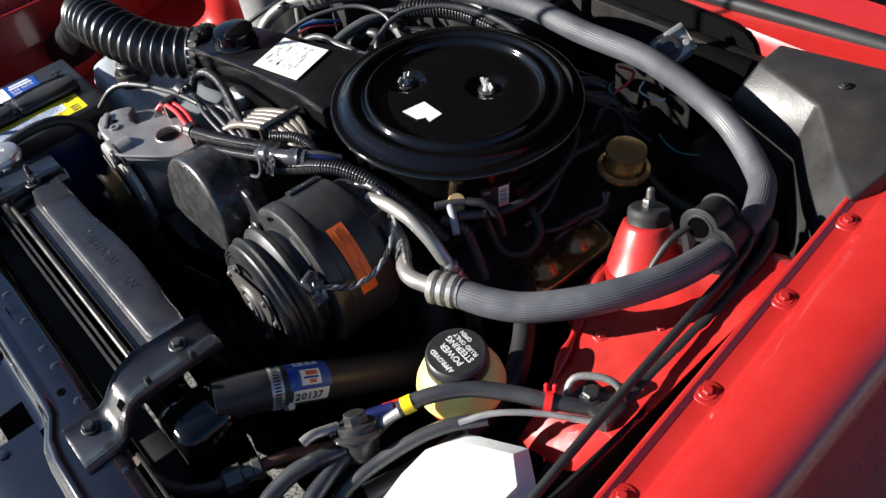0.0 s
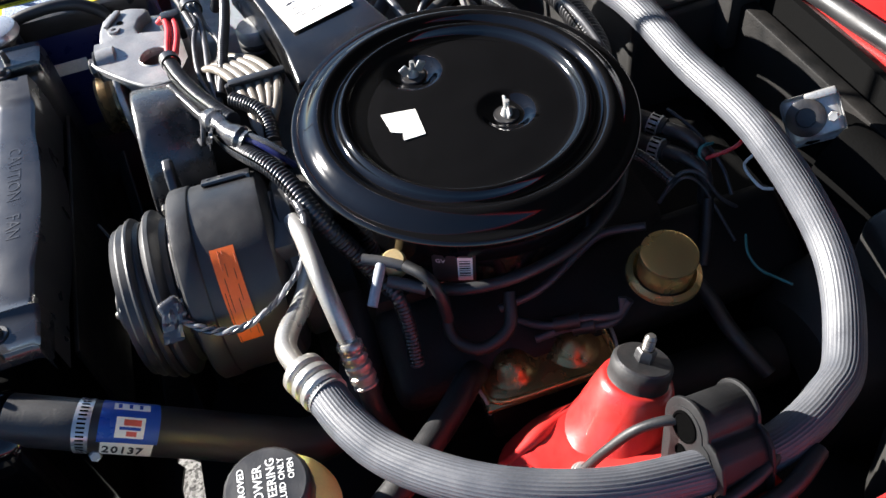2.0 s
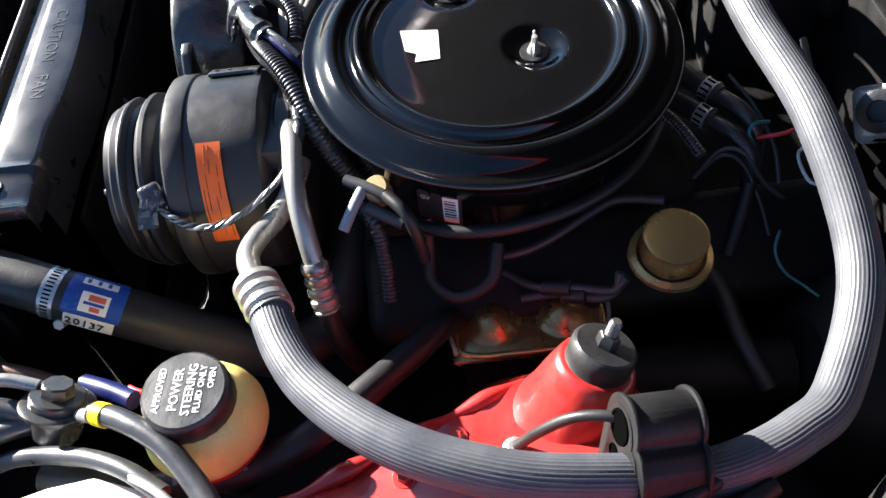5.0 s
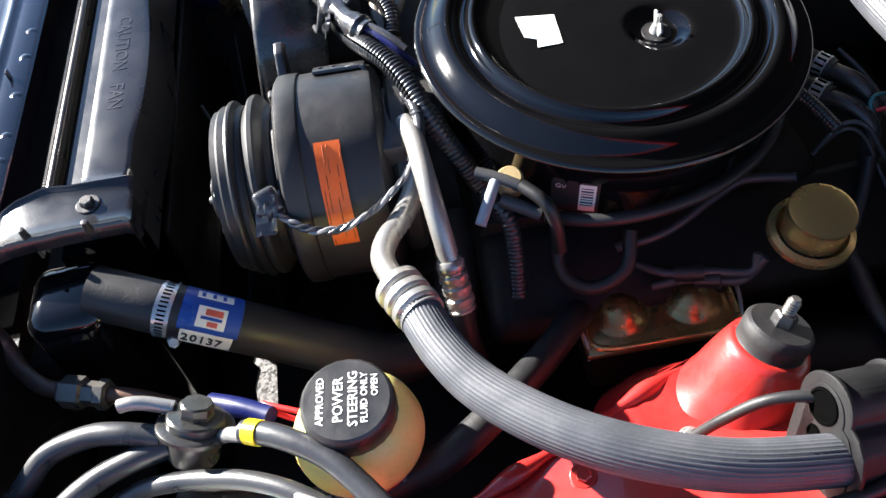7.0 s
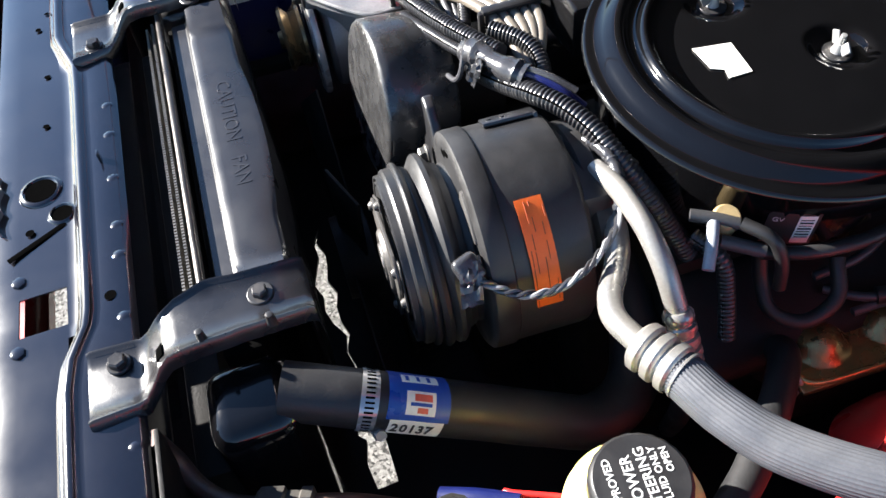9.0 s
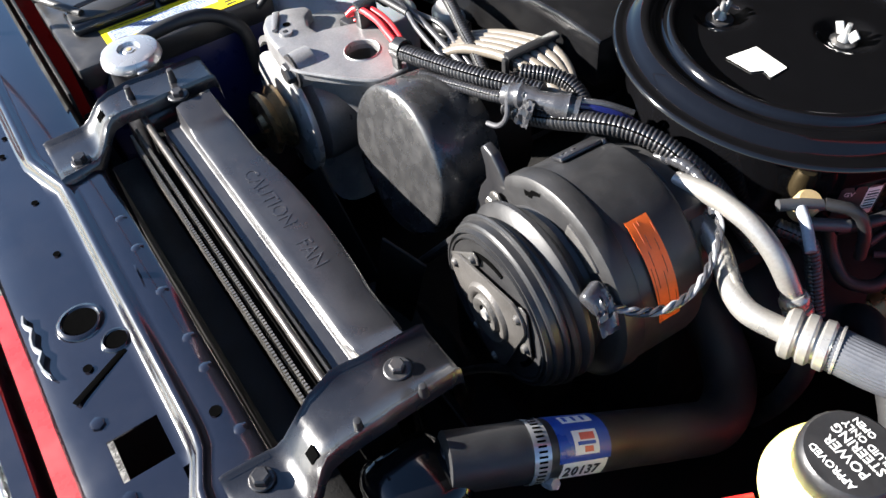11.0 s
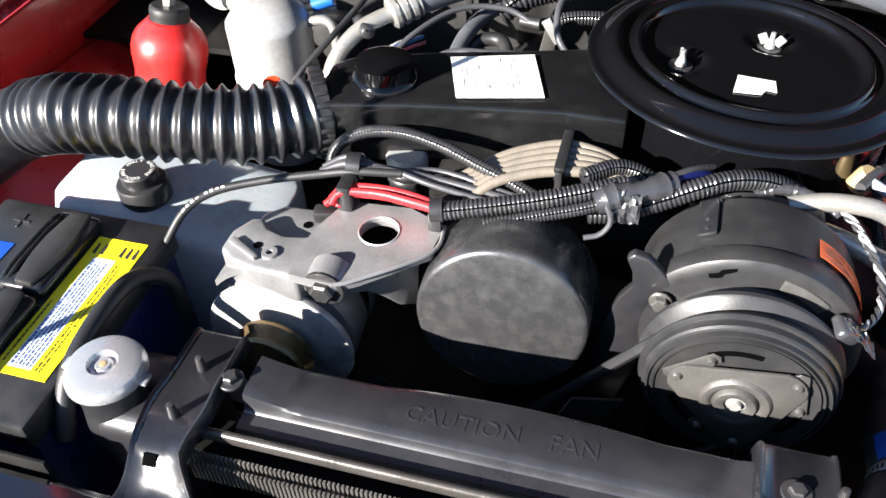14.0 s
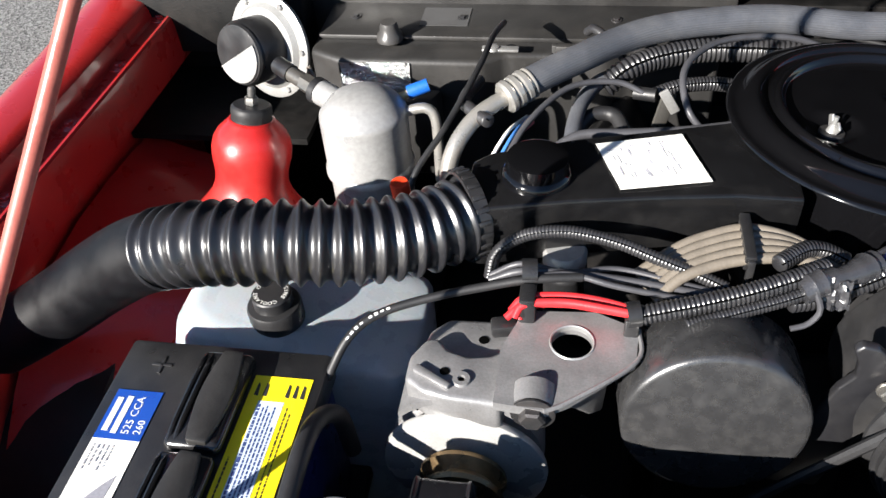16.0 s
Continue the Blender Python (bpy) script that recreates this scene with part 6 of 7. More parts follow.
part("strap", slab(-0.205, -0.190, 0.202, 0.226, 0.868, 0.905, 0.003), M_PLASTIC, lt)
part("band", lathe([(0.009, -0.006), (0.0115, -0.006), (0.0115, 0.006), (0.009, 0.006)], axis((-0.105, 0.203, 0.897), (1, 0.2, 0.05)), 24), M_PLASTIC, lt)
part("band_tail", slab(-0.112, -0.099, 0.194, 0.2, 0.872, 0.897, 0.002), M_PLASTIC, lt)

# small canister between snorkel and looms
cn = thing("vacuum_canister", (-0.168, 0.306, 0.78), "small silver and black ribbed canister under the looms", "canister")
part("body", lathe([(0, 0.79), (0.021, 0.79), (0.021, 0.842), (0.0225, 0.844), (0.0225, 0.848), (0.021, 0.850), (0.0225, 0.852), (0.0225, 0.856), (0.021, 0.858)], Matrix.Translation((-0.168, 0.306, 0)), 32), M_PLASTIC, cn)
part("cap", lathe([(0.021, 0.858), (0.022, 0.860), (0.022, 0.872), (0.019, 0.876), (0, 0.877)], Matrix.Translation((-0.168, 0.306, 0)), 32), M_ALUCAN, cn)

# spark plug wires in their comb
for k in range(5):
    o = 0.0105 * k
    wire("plug_wire", [(-0.085 - 0.004 * k, 0.232 + o * 0.8, 0.885), (-0.062, 0.250 + o, 0.899), (-0.030, 0.264 + o, 0.905), (0.0, 0.272 + o, 0.907), (0.035, 0.278 + o * 0.7, 0.905), (0.07, 0.280 + o * 0.3, 0.895), (0.10, 0.295, 0.875)], 0.0053, M_WIRE, "grey-brown spark plug wire", "spark plug wire", "spark plug wires")
co = thing("wire_comb", (-0.003, 0.285, 0.88), "black plastic spark plug wire comb", "wire comb")
part("bar", slab(-0.008, 0.002, 0.262, 0.325, 0.9125, 0.9175, 0.0015), M_PLASTIC, co)
for k in range(6):
    part("tooth", slab(-0.008, 0.002, 0.2655 + 0.0105 * k, 0.2680 + 0.0105 * k, 0.899, 0.9135, 0.001), M_PLASTIC, co)
part("drop", slab(-0.006, 0.001, 0.258, 0.264, 0.880, 0.915, 0.002), M_PLASTIC, co)

# taped junction
tj = thing("taped_junction", (0.07, 0.25, 0.90), "shiny black tape wound round joined looms", "tape")
part("wrap", tube([(0.036, 0.233, 0.907), (0.055, 0.242, 0.913), (0.078, 0.251, 0.915), (0.100, 0.268, 0.913)], lambda f: 0.0112 + 0.0018 * math.sin(f * 9), 14, 0.005, lambda s: 1 + 0.08 * math.sin(s * 700)), M_TAPE, tj, sharp=30)
part("tape_flap", sheet([[(0.052 + 0.024 * u, 0.236 - 0.010 * v + 0.005 * noise.noise((u * 4, v * 4, 5)), 0.921 - 0.026 * v + 0.006 * noise.noise((u * 5, v * 5, 9))) for u in [k / 9 for k in range(10)]] for v in [k / 9 for k in range(10)]], 0.0006, (0, 1, 0)), M_TAPE, tj, sharp=20)
part("tie", tube([(0.045, 0.228, 0.915), (0.052, 0.222, 0.898), (0.044, 0.218, 0.884), (0.030, 0.215, 0.880)], 0.0026, 8), M_GREYWIRE, tj, "grey cable tie")
part("tail", tube([(0.09, 0.258, 0.918), (0.11, 0.275, 0.918), (0.13, 0.292, 0.912), (0.14, 0.305, 0.90)], 0.0035, 8), M_BLUECASE, tj, "dark blue wire")
part("tail", tube([(0.09, 0.262, 0.921), (0.115, 0.282, 0.922), (0.135, 0.30, 0.915)], 0.003, 8), M_TAPE, tj)
part("tape_wound_lead", tube([(0.175, 0.290, 0.897), (0.196, 0.296, 0.903), (0.218, 0.298, 0.900), (0.240, 0.292, 0.893), (0.250, 0.286, 0.888)], 0.0055, 10, 0.003, lambda s: 1 + 0.12 * math.sin(s * 900)), M_TAPE, tj)

# vacuum hoses behind the snorkel
wire("vacuum_hose", [(-0.195, 0.452, 0.885), (-0.161, 0.466, 0.900), (-0.111, 0.470, 0.902), (-0.049, 0.477, 0.903), (0.005, 0.492, 0.902)], 0.0055, M_GREYWIRE, "grey vacuum hose behind the snorkel", "hose", "vacuum hoses")
wire("vacuum_hose", [(-0.026, 0.486, 0.895), (-0.046, 0.500, 0.918), (-0.049, 0.545, 0.938), (-0.020, 0.592, 0.943), (0.029, 0.625, 0.938), (0.088, 0.640, 0.928), (0.148, 0.65, 0.90)], 0.0040, M_GREYWIRE, "grey vacuum hose arching behind the air cleaner", "hose", "vacuum hoses")
wire("vacuum_hose", [(-0.242, 0.440, 0.880), (-0.219, 0.486, 0.902), (-0.176, 0.545, 0.912), (-0.122, 0.566, 0.908), (-0.085, 0.560, 0.895)], 0.0036, M_GREYWIRE, "thin grey vacuum hose", "hose", "vacuum hoses")
wire("heater_hose", [(-0.105, 0.625, 0.885), (-0.140, 0.600, 0.888), (-0.163, 0.552, 0.882), (-0.170, 0.49, 0.865), (-0.16, 0.45, 0.83)], 0.0095, M_HOSE, "grey heater hose behind the snorkel", "hose", "heater hoses")
wire("heater_hose", [(-0.172, 0.525, 0.850), (-0.150, 0.552, 0.868), (-0.122, 0.553, 0.870), (-0.108, 0.520, 0.860), (-0.10, 0.48, 0.83)], 0.0090, M_RUBBER, "black heater hose elbow", "hose", "heater hoses")
cb = thing("carburettor_bracket", (-0.075, 0.55, 0.80), "bright plated choke bracket with black sleeve", "bracket")
part("plate", block((0.018, 0.004, 0.060), pose(-0.066, 0.560, 0.866, 0, 12, 20), 0.0015), M_STEM, cb)
part("plate", block((0.012, 0.004, 0.035), pose(-0.060, 0.552, 0.892, 0, -30, 10), 0.0015), M_STEEL, cb)
part("sleeve", tube([(-0.100, 0.568, 0.893), (-0.075, 0.560, 0.895)], 0.008, 14), M_RUBBER, cb)
wire("wire", [(-0.222, 0.545, 0.87), (-0.236, 0.485, 0.885), (-0.252, 0.448, 0.87)], 0.0022, surface("blue_wire", (0.05, 0.18, 0.5), 0.4), "light blue loose insulated wire", "wire", "loose wires")
wire("wire", [(-0.218, 0.54, 0.865), (-0.230, 0.49, 0.880), (-0.248, 0.455, 0.865)], 0.0022, surface("pink_wire", (0.6, 0.10, 0.15), 0.4), "pink loose insulated wire", "wire", "loose wires")
wire("wire", [(-0.226, 0.548, 0.868), (-0.243, 0.488, 0.886), (-0.262, 0.452, 0.868)], 0.0022, M_PAPER, "white loose insulated wire", "wire", "loose wires")
wire("speed_cable", [(-0.270, 0.715, 0.905), (-0.276, 0.64, 0.925), (-0.285, 0.57, 0.922), (-0.312, 0.475, 0.900), (-0.340, 0.425, 0.872), (-0.35, 0.40, 0.84)], 0.0038, M_RUBBER, "thin black cable from the heater box", "cable")
hp = thing("heater_hoses", (0.15, 0.68, 0.78), "black heater hose ends with slotted worm clamps", "hose")
for a, b in (((0.125, 0.640, 0.848), (0.190, 0.686, 0.846)), ((0.150, 0.632, 0.835), (0.212, 0.676, 0.836))):
    st = part("stub", tube([a, b], 0.0105, 18), M_RUBBER, hp)
    v = (Vector(b) - Vector(a)).normalized()
    cm_ = axis(Vector(a).lerp(Vector(b), 0.86), v)
    part("pipe", tube([b, Vector(b) + v * 0.025, Vector(b) + v * 0.045 - Vector((0, 0, 0.015)), Vector(b) + v * 0.05 - Vector((0, 0, 0.05))], 0.0080, 14), M_BLACKSTEEL, st, "dark steel heater pipe")
    part("worm_clamp", lathe([(0.0108, -0.006), (0.0122, -0.006), (0.0122, 0.006), (0.0108, 0.006)], cm_, 24), M_CHROME, st)
    for k in range(14):
        an = 2 * math.pi * k / 14
        part("slot", block((0.0008, 0.0022, 0.009), cm_ @ pose(0.0122 * math.cos(an), 0.0122 * math.sin(an), 0, 0, 0, math.degrees(an))), M_HOLE, st)
# positive crankcase valve and stubs at the front of the air cleaner
pv = thing("vacuum_fitting", (0.27, 0.355, 0.85), "tan fitting with grey hose elbows under the air cleaner", "fitting")
part("fitting", lathe([(0, 0.022), (0.0095, 0.022), (0.0115, 0.018), (0.0115, 0.0), (0, 0)], axis((0.276, 0.364, 0.866), (0.35, -0.1, 0.9)), 20), M_BRASS, pv)
M_GREYHOSE = surface("light_grey_hose", (0.045, 0.045, 0.047), 0.45, second=(0.05, 0.05, 0.05), amount=0.5)
part("elbow", tube([(0.272, 0.336, 0.886), (0.281, 0.352, 0.885), (0.291, 0.368, 0.882)], 0.0052, 14), M_GREYHOSE, pv)
part("elbow", tube([(0.294, 0.352, 0.872), (0.302, 0.366, 0.869), (0.311, 0.382, 0.865)], 0.0058, 14), M_GREYHOSE, pv)
part("elbow", tube([(0.284, 0.350, 0.884), (0.298, 0.342, 0.880), (0.315, 0.331, 0.870)], 0.0048, 14), surface("pale_plastic", (0.26, 0.28, 0.31), 0.35), pv)
part("hose", tube([(0.292, 0.370, 0.883), (0.312, 0.385, 0.880), (0.322, 0.392, 0.86), (0.325, 0.395, 0.83)], 0.0055, 12), M_RUBBER, pv)
wire("vacuum_hose", [(0.300, 0.388, 0.848), (0.318, 0.425, 0.853), (0.322, 0.475, 0.855), (0.308, 0.533, 0.856), (0.275, 0.585, 0.857), (0.22, 0.625, 0.86)], 0.0058, M_RUBBER, "dark hose round the air cleaner base", "hose", "vacuum hoses")
wire("vacuum_hose", [(0.285, 0.40, 0.84), (0.30, 0.398, 0.81), (0.322, 0.398, 0.792), (0.340, 0.42, 0.788), (0.335, 0.45, 0.80), (0.31, 0.46, 0.82)], 0.0065, M_RUBBER, "dark looped vacuum hose", "hose", "vacuum hoses")
bx = part("identity_label", sheet([[LIDM @ Vector((0.1520 * math.cos(a), 0.1520 * math.sin(a), z)) for z in (-0.040, -0.078)] for a in [radians(-31.5 + 1.9 * k) for k in range(9)]], 0.0003), M_INK, ac, "black identity label with white print")
part("barcode", sheet([[LIDM @ Vector((0.1525 * math.cos(a), 0.1525 * math.sin(a), z)) for z in (-0.042, -0.075)] for a in [radians(-22.6 + 1.3 * k) for k in range(5)]], 0.0003), M_PAPER, bx, "white barcode sticker")
for k in range(7):
    z = -0.0465 - 0.0035 * k
    part("bar", tube([LIDM @ Vector((0.1529 * math.cos(radians(a)), 0.1529 * math.sin(radians(a)), z)) for a in (-22, -20, -18.2)], 0.0005 + 0.0004 * (k % 2), 4, 0.003), M_INK, bx)
part("lettering", letters("GV", 0.007, LIDM @ pose(0, 0, 0, 0, 0, -28.5) @ pose(0.1527, 0, -0.048, 90, 0, 90), 0.0001), M_LETTER, bx)

# ---- hoses and fittings at the driver's front corner ----
M_VAPOUR = surface("dark_grey_vapour_hose", (0.030, 0.031, 0.034), 0.34, spec=0.7, bump=0.12, second=(0.065, 0.065, 0.065), amount=0.4, patch=24)
vv = thing("vacuum_valve", (0.425, 0.092, 0.80), "dark plated round diaphragm valve with hose stubs", "valve")
M_VALVE = surface("dull_plated_valve", (0.085, 0.083, 0.078), 0.32, metal=0.6, bump=0.1, second=(0.04, 0.038, 0.035), amount=0.6, patch=50)
VM = axis((0.425, 0.087, 0.827), (-0.46, 0.30, 0.80))
part("body", lathe([(0.024, 0.001), (0.0245, -0.004), (0.0200, -0.006), (0.0195, -0.024), (0.0175, -0.027), (0, -0.027)], VM, 40), M_VALVE, vv)
part("flange", lathe([(0.022, 0.0055), (0.0275, 0.005), (0.0295, 0.0035), (0.0295, 0.0005), (0.0275, -0.001), (0.022, -0.0015)], VM, 48), M_VALVE, vv)
part("lid", lathe([(0.012, 0.0135), (0.0205, 0.0125), (0.0220, 0.0110), (0.0225, 0.0045), (0.020, 0.0045)], VM, 40), M_VALVE, vv)
part("knob", lathe([(0, 0.0235), (0.0115, 0.0235), (0.0130, 0.0220), (0.0135, 0.0125), (0.010, 0.0125)], VM, 8), M_VALVE, vv)
part("stub", tube([(0.410, 0.074, 0.838), (0.405, 0.055, 0.843), (0.404, 0.043, 0.846), (0.404, 0.034, 0.845)], 0.0056, 14), M_TUBE, vv)
part("stub", tube([(0.432, 0.100, 0.818), (0.440, 0.115, 0.836), (0.450, 0.132, 0.849)], 0.0058, 14), M_STEEL, vv)
part("stub", tube([(0.425, 0.068, 0.822), (0.424, 0.045, 0.820)], 0.0085, 14), M_BLACKSTEEL, vv)
gh = thing("fuel_vapour_hose", (0.52, 0.2, 0.84), "grey rubber hose with yellow band and red clip", "hose")
part("hose", tube([(0.446, 0.130, 0.848), (0.460, 0.158, 0.856), (0.485, 0.193, 0.858), (0.520, 0.222, 0.855), (0.553, 0.244, 0.851), (0.585, 0.270, 0.842)], 0.0088, 18), M_VAPOUR, gh)
part("band", tube([(0.448, 0.134, 0.850), (0.453, 0.144, 0.853)], 0.0096, 18), M_YLABEL, gh, "yellow band")
part("clip", join(lathe([(0.009, -0.004), (0.0115, -0.004), (0.0115, 0.004), (0.009, 0.004)], axis((0.551, 0.243, 0.851), (0.6, 0.45, -0.1)), 20), slab(0.543, 0.547, 0.245, 0.249, 0.855, 0.870, 0.001), slab(0.550, 0.554, 0.250, 0.254, 0.855, 0.870, 0.001)), M_REDPLASTIC, gh, "red spring clip")
wire("steel_line", [(0.50, 0.165, 0.842), (0.515, 0.187, 0.848), (0.532, 0.206, 0.850), (0.56, 0.232, 0.848), (0.60, 0.262, 0.842)], 0.0034, M_STEEL, "thin bare steel fuel line", "pipe")
wire("steel_line", [(0.590, 0.285, 0.835), (0.565, 0.268, 0.838), (0.556, 0.266, 0.850), (0.556, 0.279, 0.860), (0.575, 0.295, 0.862), (0.592, 0.302, 0.856), (0.602, 0.300, 0.835)], 0.0042, M_TUBE, "bent pale steel line", "pipe")
nb = thing("line_bolt", (0.577, 0.278, 0.83), "dark hex bolt that holds the steel line", "bolt")
part("head", hexhead(Matrix.Translation((0.577, 0.278, 0.850)), 0.0095, 0.009, 0.012), M_BLACKSTEEL, nb)
part("mount", slab(0.560, 0.612, 0.262, 0.296, 0.79, 0.850, 0.004), M_BLACKSTEEL, nb)
wire("vapour_hose", [(0.425, 0.060, 0.824), (0.418, 0.03, 0.828), (0.414, 0.003, 0.826), (0.419, -0.032, 0.818), (0.435, -0.058, 0.80), (0.45, -0.10, 0.77)], 0.0092, M_VAPOUR, "grey vapour hose with faint print", "hose", "corner hoses")
wire("vapour_hose", [(0.430, 0.062, 0.816), (0.436, 0.038, 0.818), (0.445, 0.008, 0.814), (0.458, -0.020, 0.805), (0.475, -0.06, 0.78)], 0.0095, M_VAPOUR, "grey vapour hose from the valve", "hose", "corner hoses")
wire("vapour_hose", [(0.515, 0.190, 0.838), (0.490, 0.155, 0.836), (0.471, 0.115, 0.826), (0.458, 0.066, 0.812), (0.456, 0.03, 0.80), (0.47, -0.02, 0.78)], 0.0075, M_VAPOUR, "slim grey hose with metal ends", "hose", "corner hoses")
printed("return_hose", [(0.46, 0.06, 0.775), (0.482, 0.14, 0.780), (0.482, 0.207, 0.785), (0.473, 0.259, 0.786), (0.449, 0.301, 0.788), (0.418, 0.338, 0.785), (0.385, 0.372, 0.775), (0.355, 0.398, 0.765), (0.335, 0.41, 0.74), (0.32, 0.42, 0.68)], 0.0135, M_RUBBER, "black rubber hose under the refrigerant hose", M_GREYINK, 9, 62, "hose")
wire("return_hose", [(0.386, 0.088, 0.795), (0.400, 0.115, 0.802), (0.415, 0.140, 0.806)], 0.0085, M_BLUECASE, "dark blue-black hose to the reservoir", "hose")
rc = thing("hose_clip", (0.41, 0.145, 0.79), "red plastic retaining clip by the reservoir", "clip")
part("clip", tube([(0.419, 0.170, 0.806), (0.412, 0.155, 0.806), (0.404, 0.138, 0.805), (0.400, 0.133, 0.803), (0.401, 0.131, 0.799), (0.408, 0.143, 0.796), (0.420, 0.166, 0.793)], 0.0024, 10), M_REDPLASTIC, rc)
cl_ = thing("cooler_line", (0.31, -0.08, 0.72), "rusty steel cooler line with hex fitting", "pipe")
part("pipe", tube([(0.268, -0.135, 0.80), (0.272, -0.128, 0.765), (0.295, -0.115, 0.752), (0.318, -0.09, 0.752), (0.332, -0.05, 0.752), (0.345, -0.005, 0.748), (0.36, 0.04, 0.73)], 0.0075, 16), surface("rusty_steel", (0.09, 0.06, 0.05), 0.5, metal=0.5, second=(0.16, 0.07, 0.04), amount=0.6), cl_)
part("fitting", lathe([(0.0105, -0.022), (0.0145, -0.018), (0.0145, 0.0), (0.011, 0.002), (0.011, 0.012), (0.0135, 0.014), (0.0135, 0.022), (0.009, 0.024)], axis((0.331, -0.055, 0.752), (0.3, 1, 0)), 6), M_STEM, cl_)

settle(cl_, (0.017, 0.030, 0.034))

# washer bottle
wb = thing("washer_bottle", (0.55, 0.12, 0.62), "white faceted plastic washer bottle", "washer bottle")
part("bottle", loft([[(x, y, 0.62) for x, y in ((0.492, 0.090), (0.488, 0.126), (0.504, 0.169), (0.562, 0.201), (0.604, 0.172), (0.612, 0.05), (0.505, 0.04))],
     [(x, y, 0.822) for x, y in ((0.492, 0.090), (0.488, 0.126), (0.504, 0.169), (0.562, 0.201), (0.604, 0.172), (0.612, 0.05), (0.505, 0.04))],
     [(x, y, 0.832) for x, y in ((0.510, 0.094), (0.507, 0.126), (0.516, 0.157), (0.560, 0.182), (0.588, 0.160), (0.594, 0.065), (0.520, 0.055))]]), M_WHITE, wb, sharp=25)

# hood cables along the driver's fender
wire("hood_cable", [(0.622, 0.10, 0.846), (0.616, 0.169, 0.858), (0.603, 0.290, 0.862), (0.588, 0.430, 0.860), (0.576, 0.530, 0.856), (0.560, 0.575, 0.85), (0.54, 0.60, 0.83)], 0.0052, M_RUBBER, "black cable along the fender lip", "cable", "fender cables")
wire("hood_cable", [(0.600, 0.30, 0.835), (0.598, 0.40, 0.838), (0.592, 0.50, 0.840), (0.582, 0.575, 0.842), (0.560, 0.62, 0.835)], 0.0075, M_RUBBER, "black hose beside the fender lip", "cable", "fender cables")
wire("ground_strap", [(0.500, 0.451, 0.816), (0.503, 0.468, 0.842), (0.506, 0.490, 0.864), (0.512, 0.516, 0.872), (0.52, 0.54, 0.862)], 0.0042, M_RUBBER, "short black cable at the shock tower", "cable")
gb = thing("ground_bolt", (0.488, 0.451, 0.80), "zinc bolt with cable eye on the red panel", "bolt")
part("head", hexhead(Matrix.Translation((0.488, 0.449, 0.800)), 0.0065, 0.006, 0.009), M_STEEL, gb)

settle(gb, (0.011, 0.0, 0.010))

# wiring at the firewall, driver side
M_TEAL = surface("blue_green_wire", (0.03, 0.16, 0.17), 0.4)
wire("firewall_hose", [(0.328, 0.626, 0.8), (0.347, 0.652, 0.77), (0.379, 0.666, 0.74), (0.411, 0.674, 0.73), (0.432, 0.682, 0.72)], 0.0085, M_RUBBER, "dark rubber hose behind the master cylinder", "hose")
wire("firewall_wire", [(0.247, 0.653, 0.8), (0.244, 0.674, 0.83), (0.251, 0.694, 0.83), (0.265, 0.714, 0.8), (0.27, 0.735, 0.78)], 0.0022, M_GREYWIRE, "thin dark wire at the firewall", "wire", "firewall wires")
wire("firewall_wire", [(0.241, 0.66, 0.8), (0.25, 0.674, 0.83), (0.254, 0.693, 0.82), (0.274, 0.708, 0.79), (0.31, 0.708, 0.78)], 0.0018, M_GREYWIRE, "thin dark wire at the firewall", "wire", "firewall wires")
wire("firewall_wire", [(0.321, 0.71, 0.8), (0.342, 0.699, 0.8), (0.358, 0.704, 0.79), (0.369, 0.72, 0.78), (0.381, 0.728, 0.78)], 0.0014, M_TEAL, "thin blue-green wire at the firewall", "wire", "firewall wires")
wire("firewall_wire", [(0.212, 0.748, 0.85), (0.234, 0.751, 0.85), (0.245, 0.742, 0.85), (0.242, 0.731, 0.84), (0.234, 0.711, 0.83)], 0.0022, M_REDWIRE, "curled red wire at the firewall", "wire", "firewall wires")
wire("firewall_wire", [(0.243, 0.706, 0.83), (0.236, 0.701, 0.84), (0.23, 0.707, 0.845), (0.225, 0.723, 0.84)], 0.0018, M_TEAL, "short green wire at the firewall", "wire", "firewall wires")
wire("firewall_wire", [(0.263, 0.701, 0.8), (0.288, 0.688, 0.78), (0.313, 0.672, 0.76)], 0.0065, M_RUBBER, "taped black wire bundle at the firewall", "wire", "firewall wires")
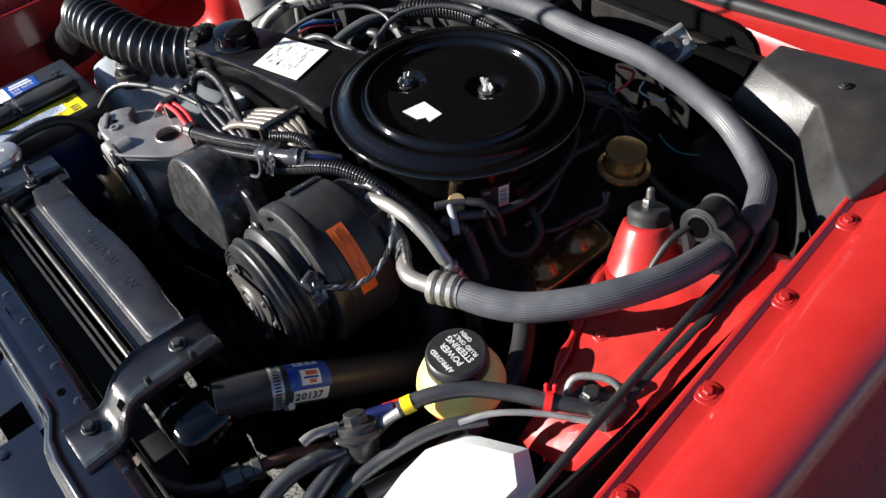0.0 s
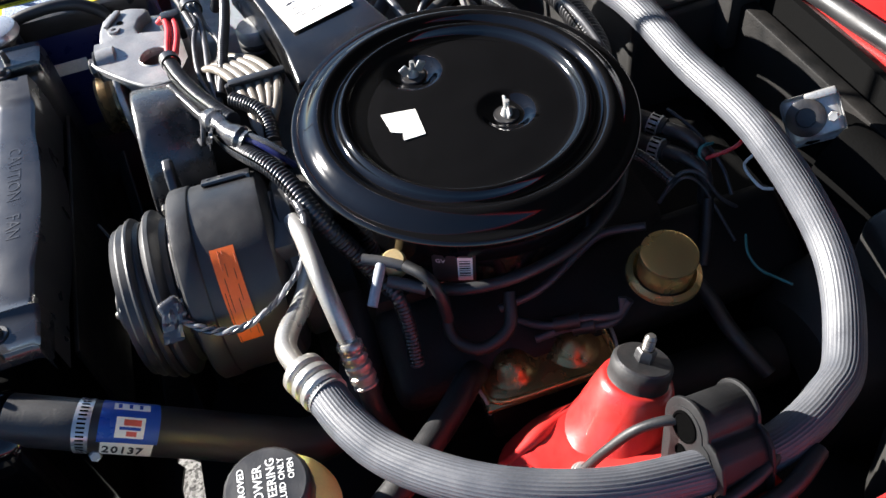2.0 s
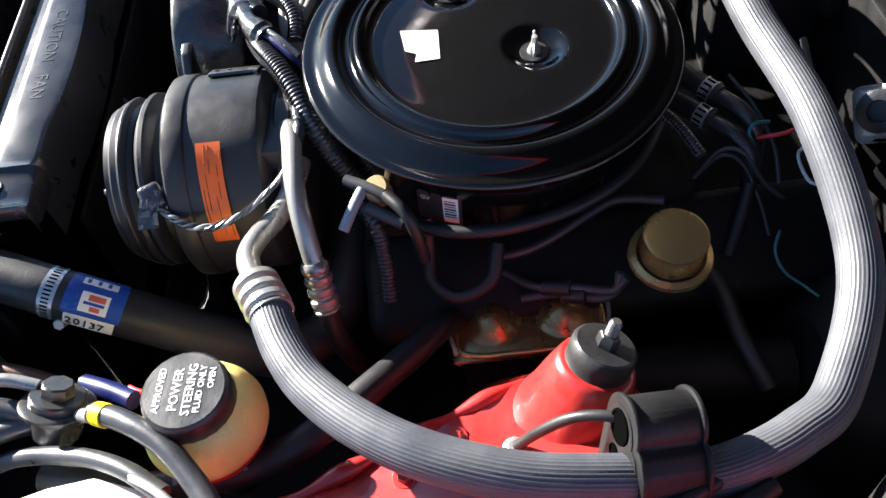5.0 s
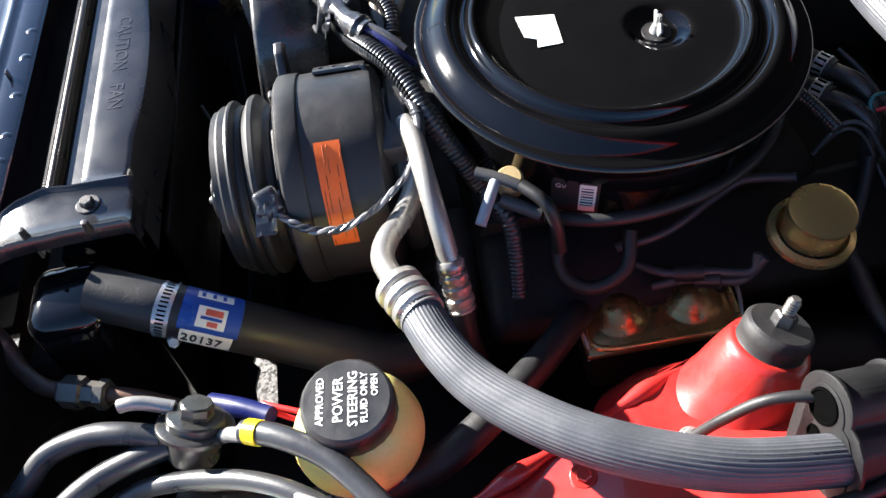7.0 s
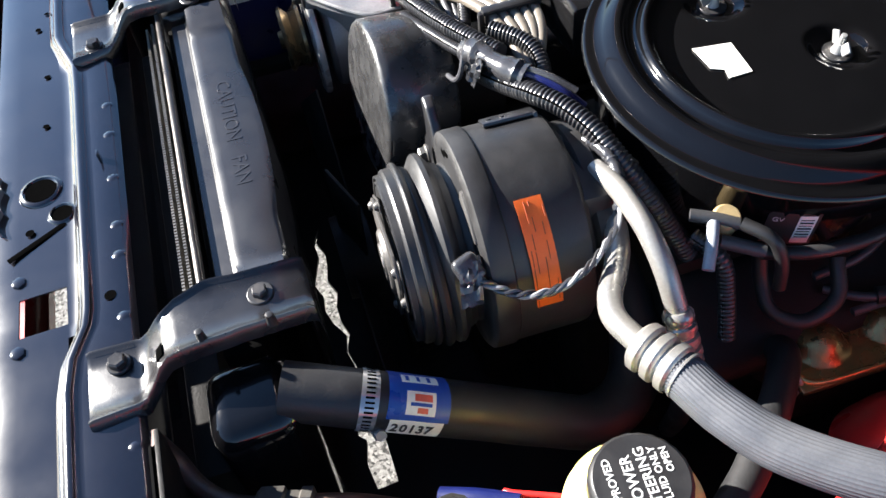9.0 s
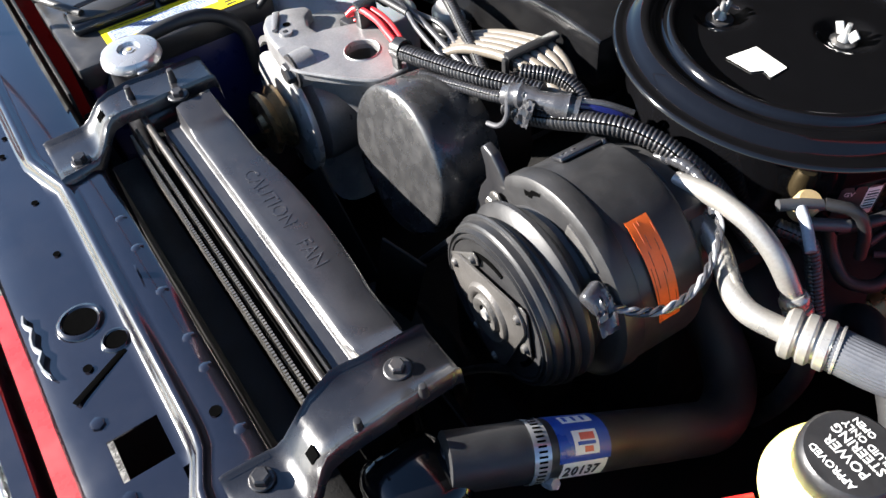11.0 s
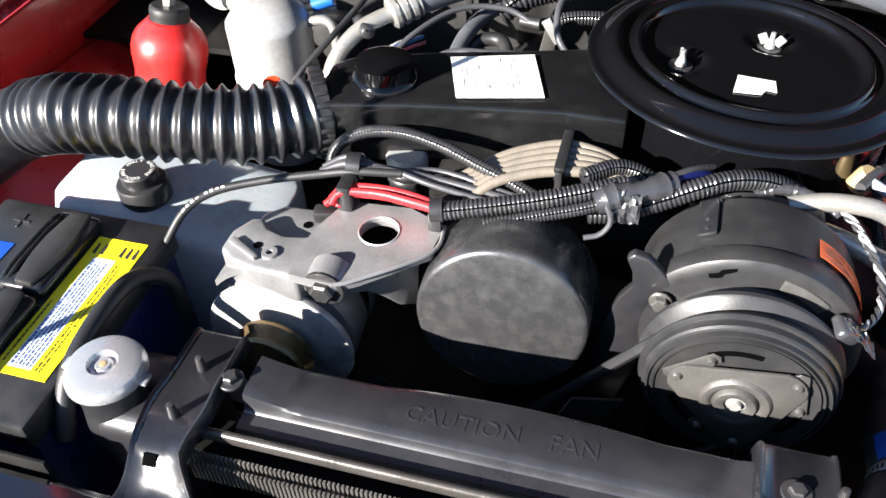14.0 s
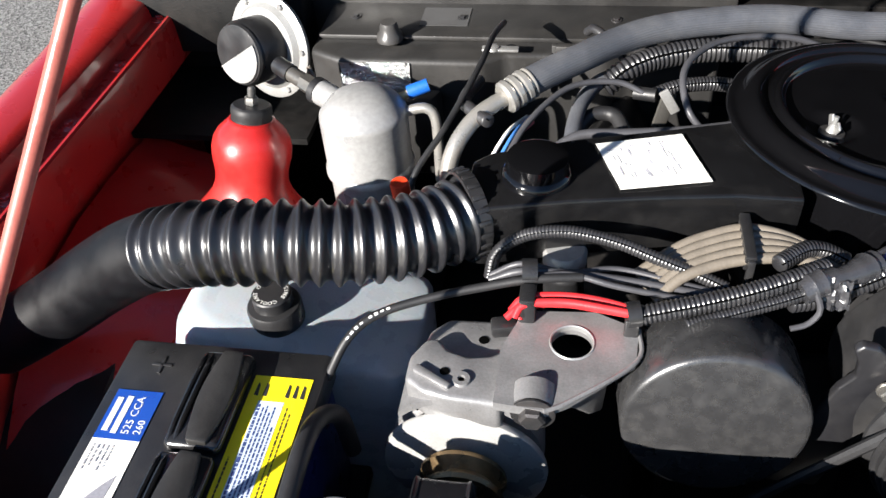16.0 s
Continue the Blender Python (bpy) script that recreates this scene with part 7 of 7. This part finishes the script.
# leads and boots on the driver's valve cover
wire("plug_lead", [(0.344, 0.563, 0.8), (0.352, 0.557, 0.785), (0.34, 0.523, 0.78), (0.33, 0.489, 0.775), (0.307, 0.464, 0.77)], 0.0042, M_GREYWIRE, "dark spark plug lead on the valve cover", "spark plug wire", "rear spark plug leads")
wire("plug_lead", [(0.35, 0.568, 0.8), (0.352, 0.549, 0.775), (0.338, 0.509, 0.77), (0.335, 0.476, 0.765)], 0.0042, M_GREYWIRE, "dark spark plug lead on the valve cover", "spark plug wire", "rear spark plug leads")
wire("plug_lead", [(0.294, 0.611, 0.83), (0.278, 0.574, 0.82), (0.283, 0.546, 0.81), (0.304, 0.495, 0.8), (0.304, 0.451, 0.79)], 0.0042, M_GREYWIRE, "dark spark plug lead beside the air cleaner", "spark plug wire", "rear spark plug leads")
wire("plug_boot", [(0.341, 0.52, 0.781), (0.333, 0.496, 0.777)], 0.008, M_RUBBER, "black rubber spark plug boot", "plug boot", "plug boots")
wire("plug_boot", [(0.348, 0.533, 0.776), (0.34, 0.513, 0.771)], 0.008, M_RUBBER, "black rubber spark plug boot", "plug boot", "plug boots")
wire("firewall_wire", [(0.167, 0.701, 0.85), (0.203, 0.716, 0.84), (0.24, 0.727, 0.82), (0.267, 0.727, 0.8)], 0.002, M_GREYWIRE, "thin dark wire at the firewall", "wire", "firewall wires")
wire("firewall_wire", [(0.143, 0.778, 0.86), (0.209, 0.764, 0.86), (0.258, 0.753, 0.85)], 0.0035, M_RUBBER, "thin black cable at the firewall", "wire", "firewall wires")
wire("firewall_wire", [(0.3, 0.748, 0.83), (0.292, 0.738, 0.83), (0.26, 0.74, 0.83), (0.257, 0.752, 0.84)], 0.0016, M_LETTER, "thin pale wire at the firewall", "wire", "firewall wires")
loom("wire_loom", [(0.273, 0.341, 0.86), (0.297, 0.356, 0.85), (0.31, 0.359, 0.82), (0.328, 0.357, 0.78)], 0.0075, "black split loom beside the refrigerant pipe end", 0.0040)

bo = thing("brake_booster", (0.40, 0.74, 0.68), "dark brake booster on the firewall", "brake booster")
part("drum", lathe([(0.03, -0.02), (0.08, -0.01), (0.105, 0.02), (0.11, 0.06), (0.105, 0.10), (0.06, 0.115), (0, 0.115)], axis((0.42, 0.735, 0.68), (0, 1, 0)), 48), M_DARK, bo)
part("pushrod_body", lathe([(0, -0.20), (0.028, -0.20), (0.03, -0.02), (0, -0.02)], axis((0.40, 0.735, 0.69), (0.05, 1, -0.02)), 28), M_DARK, bo)
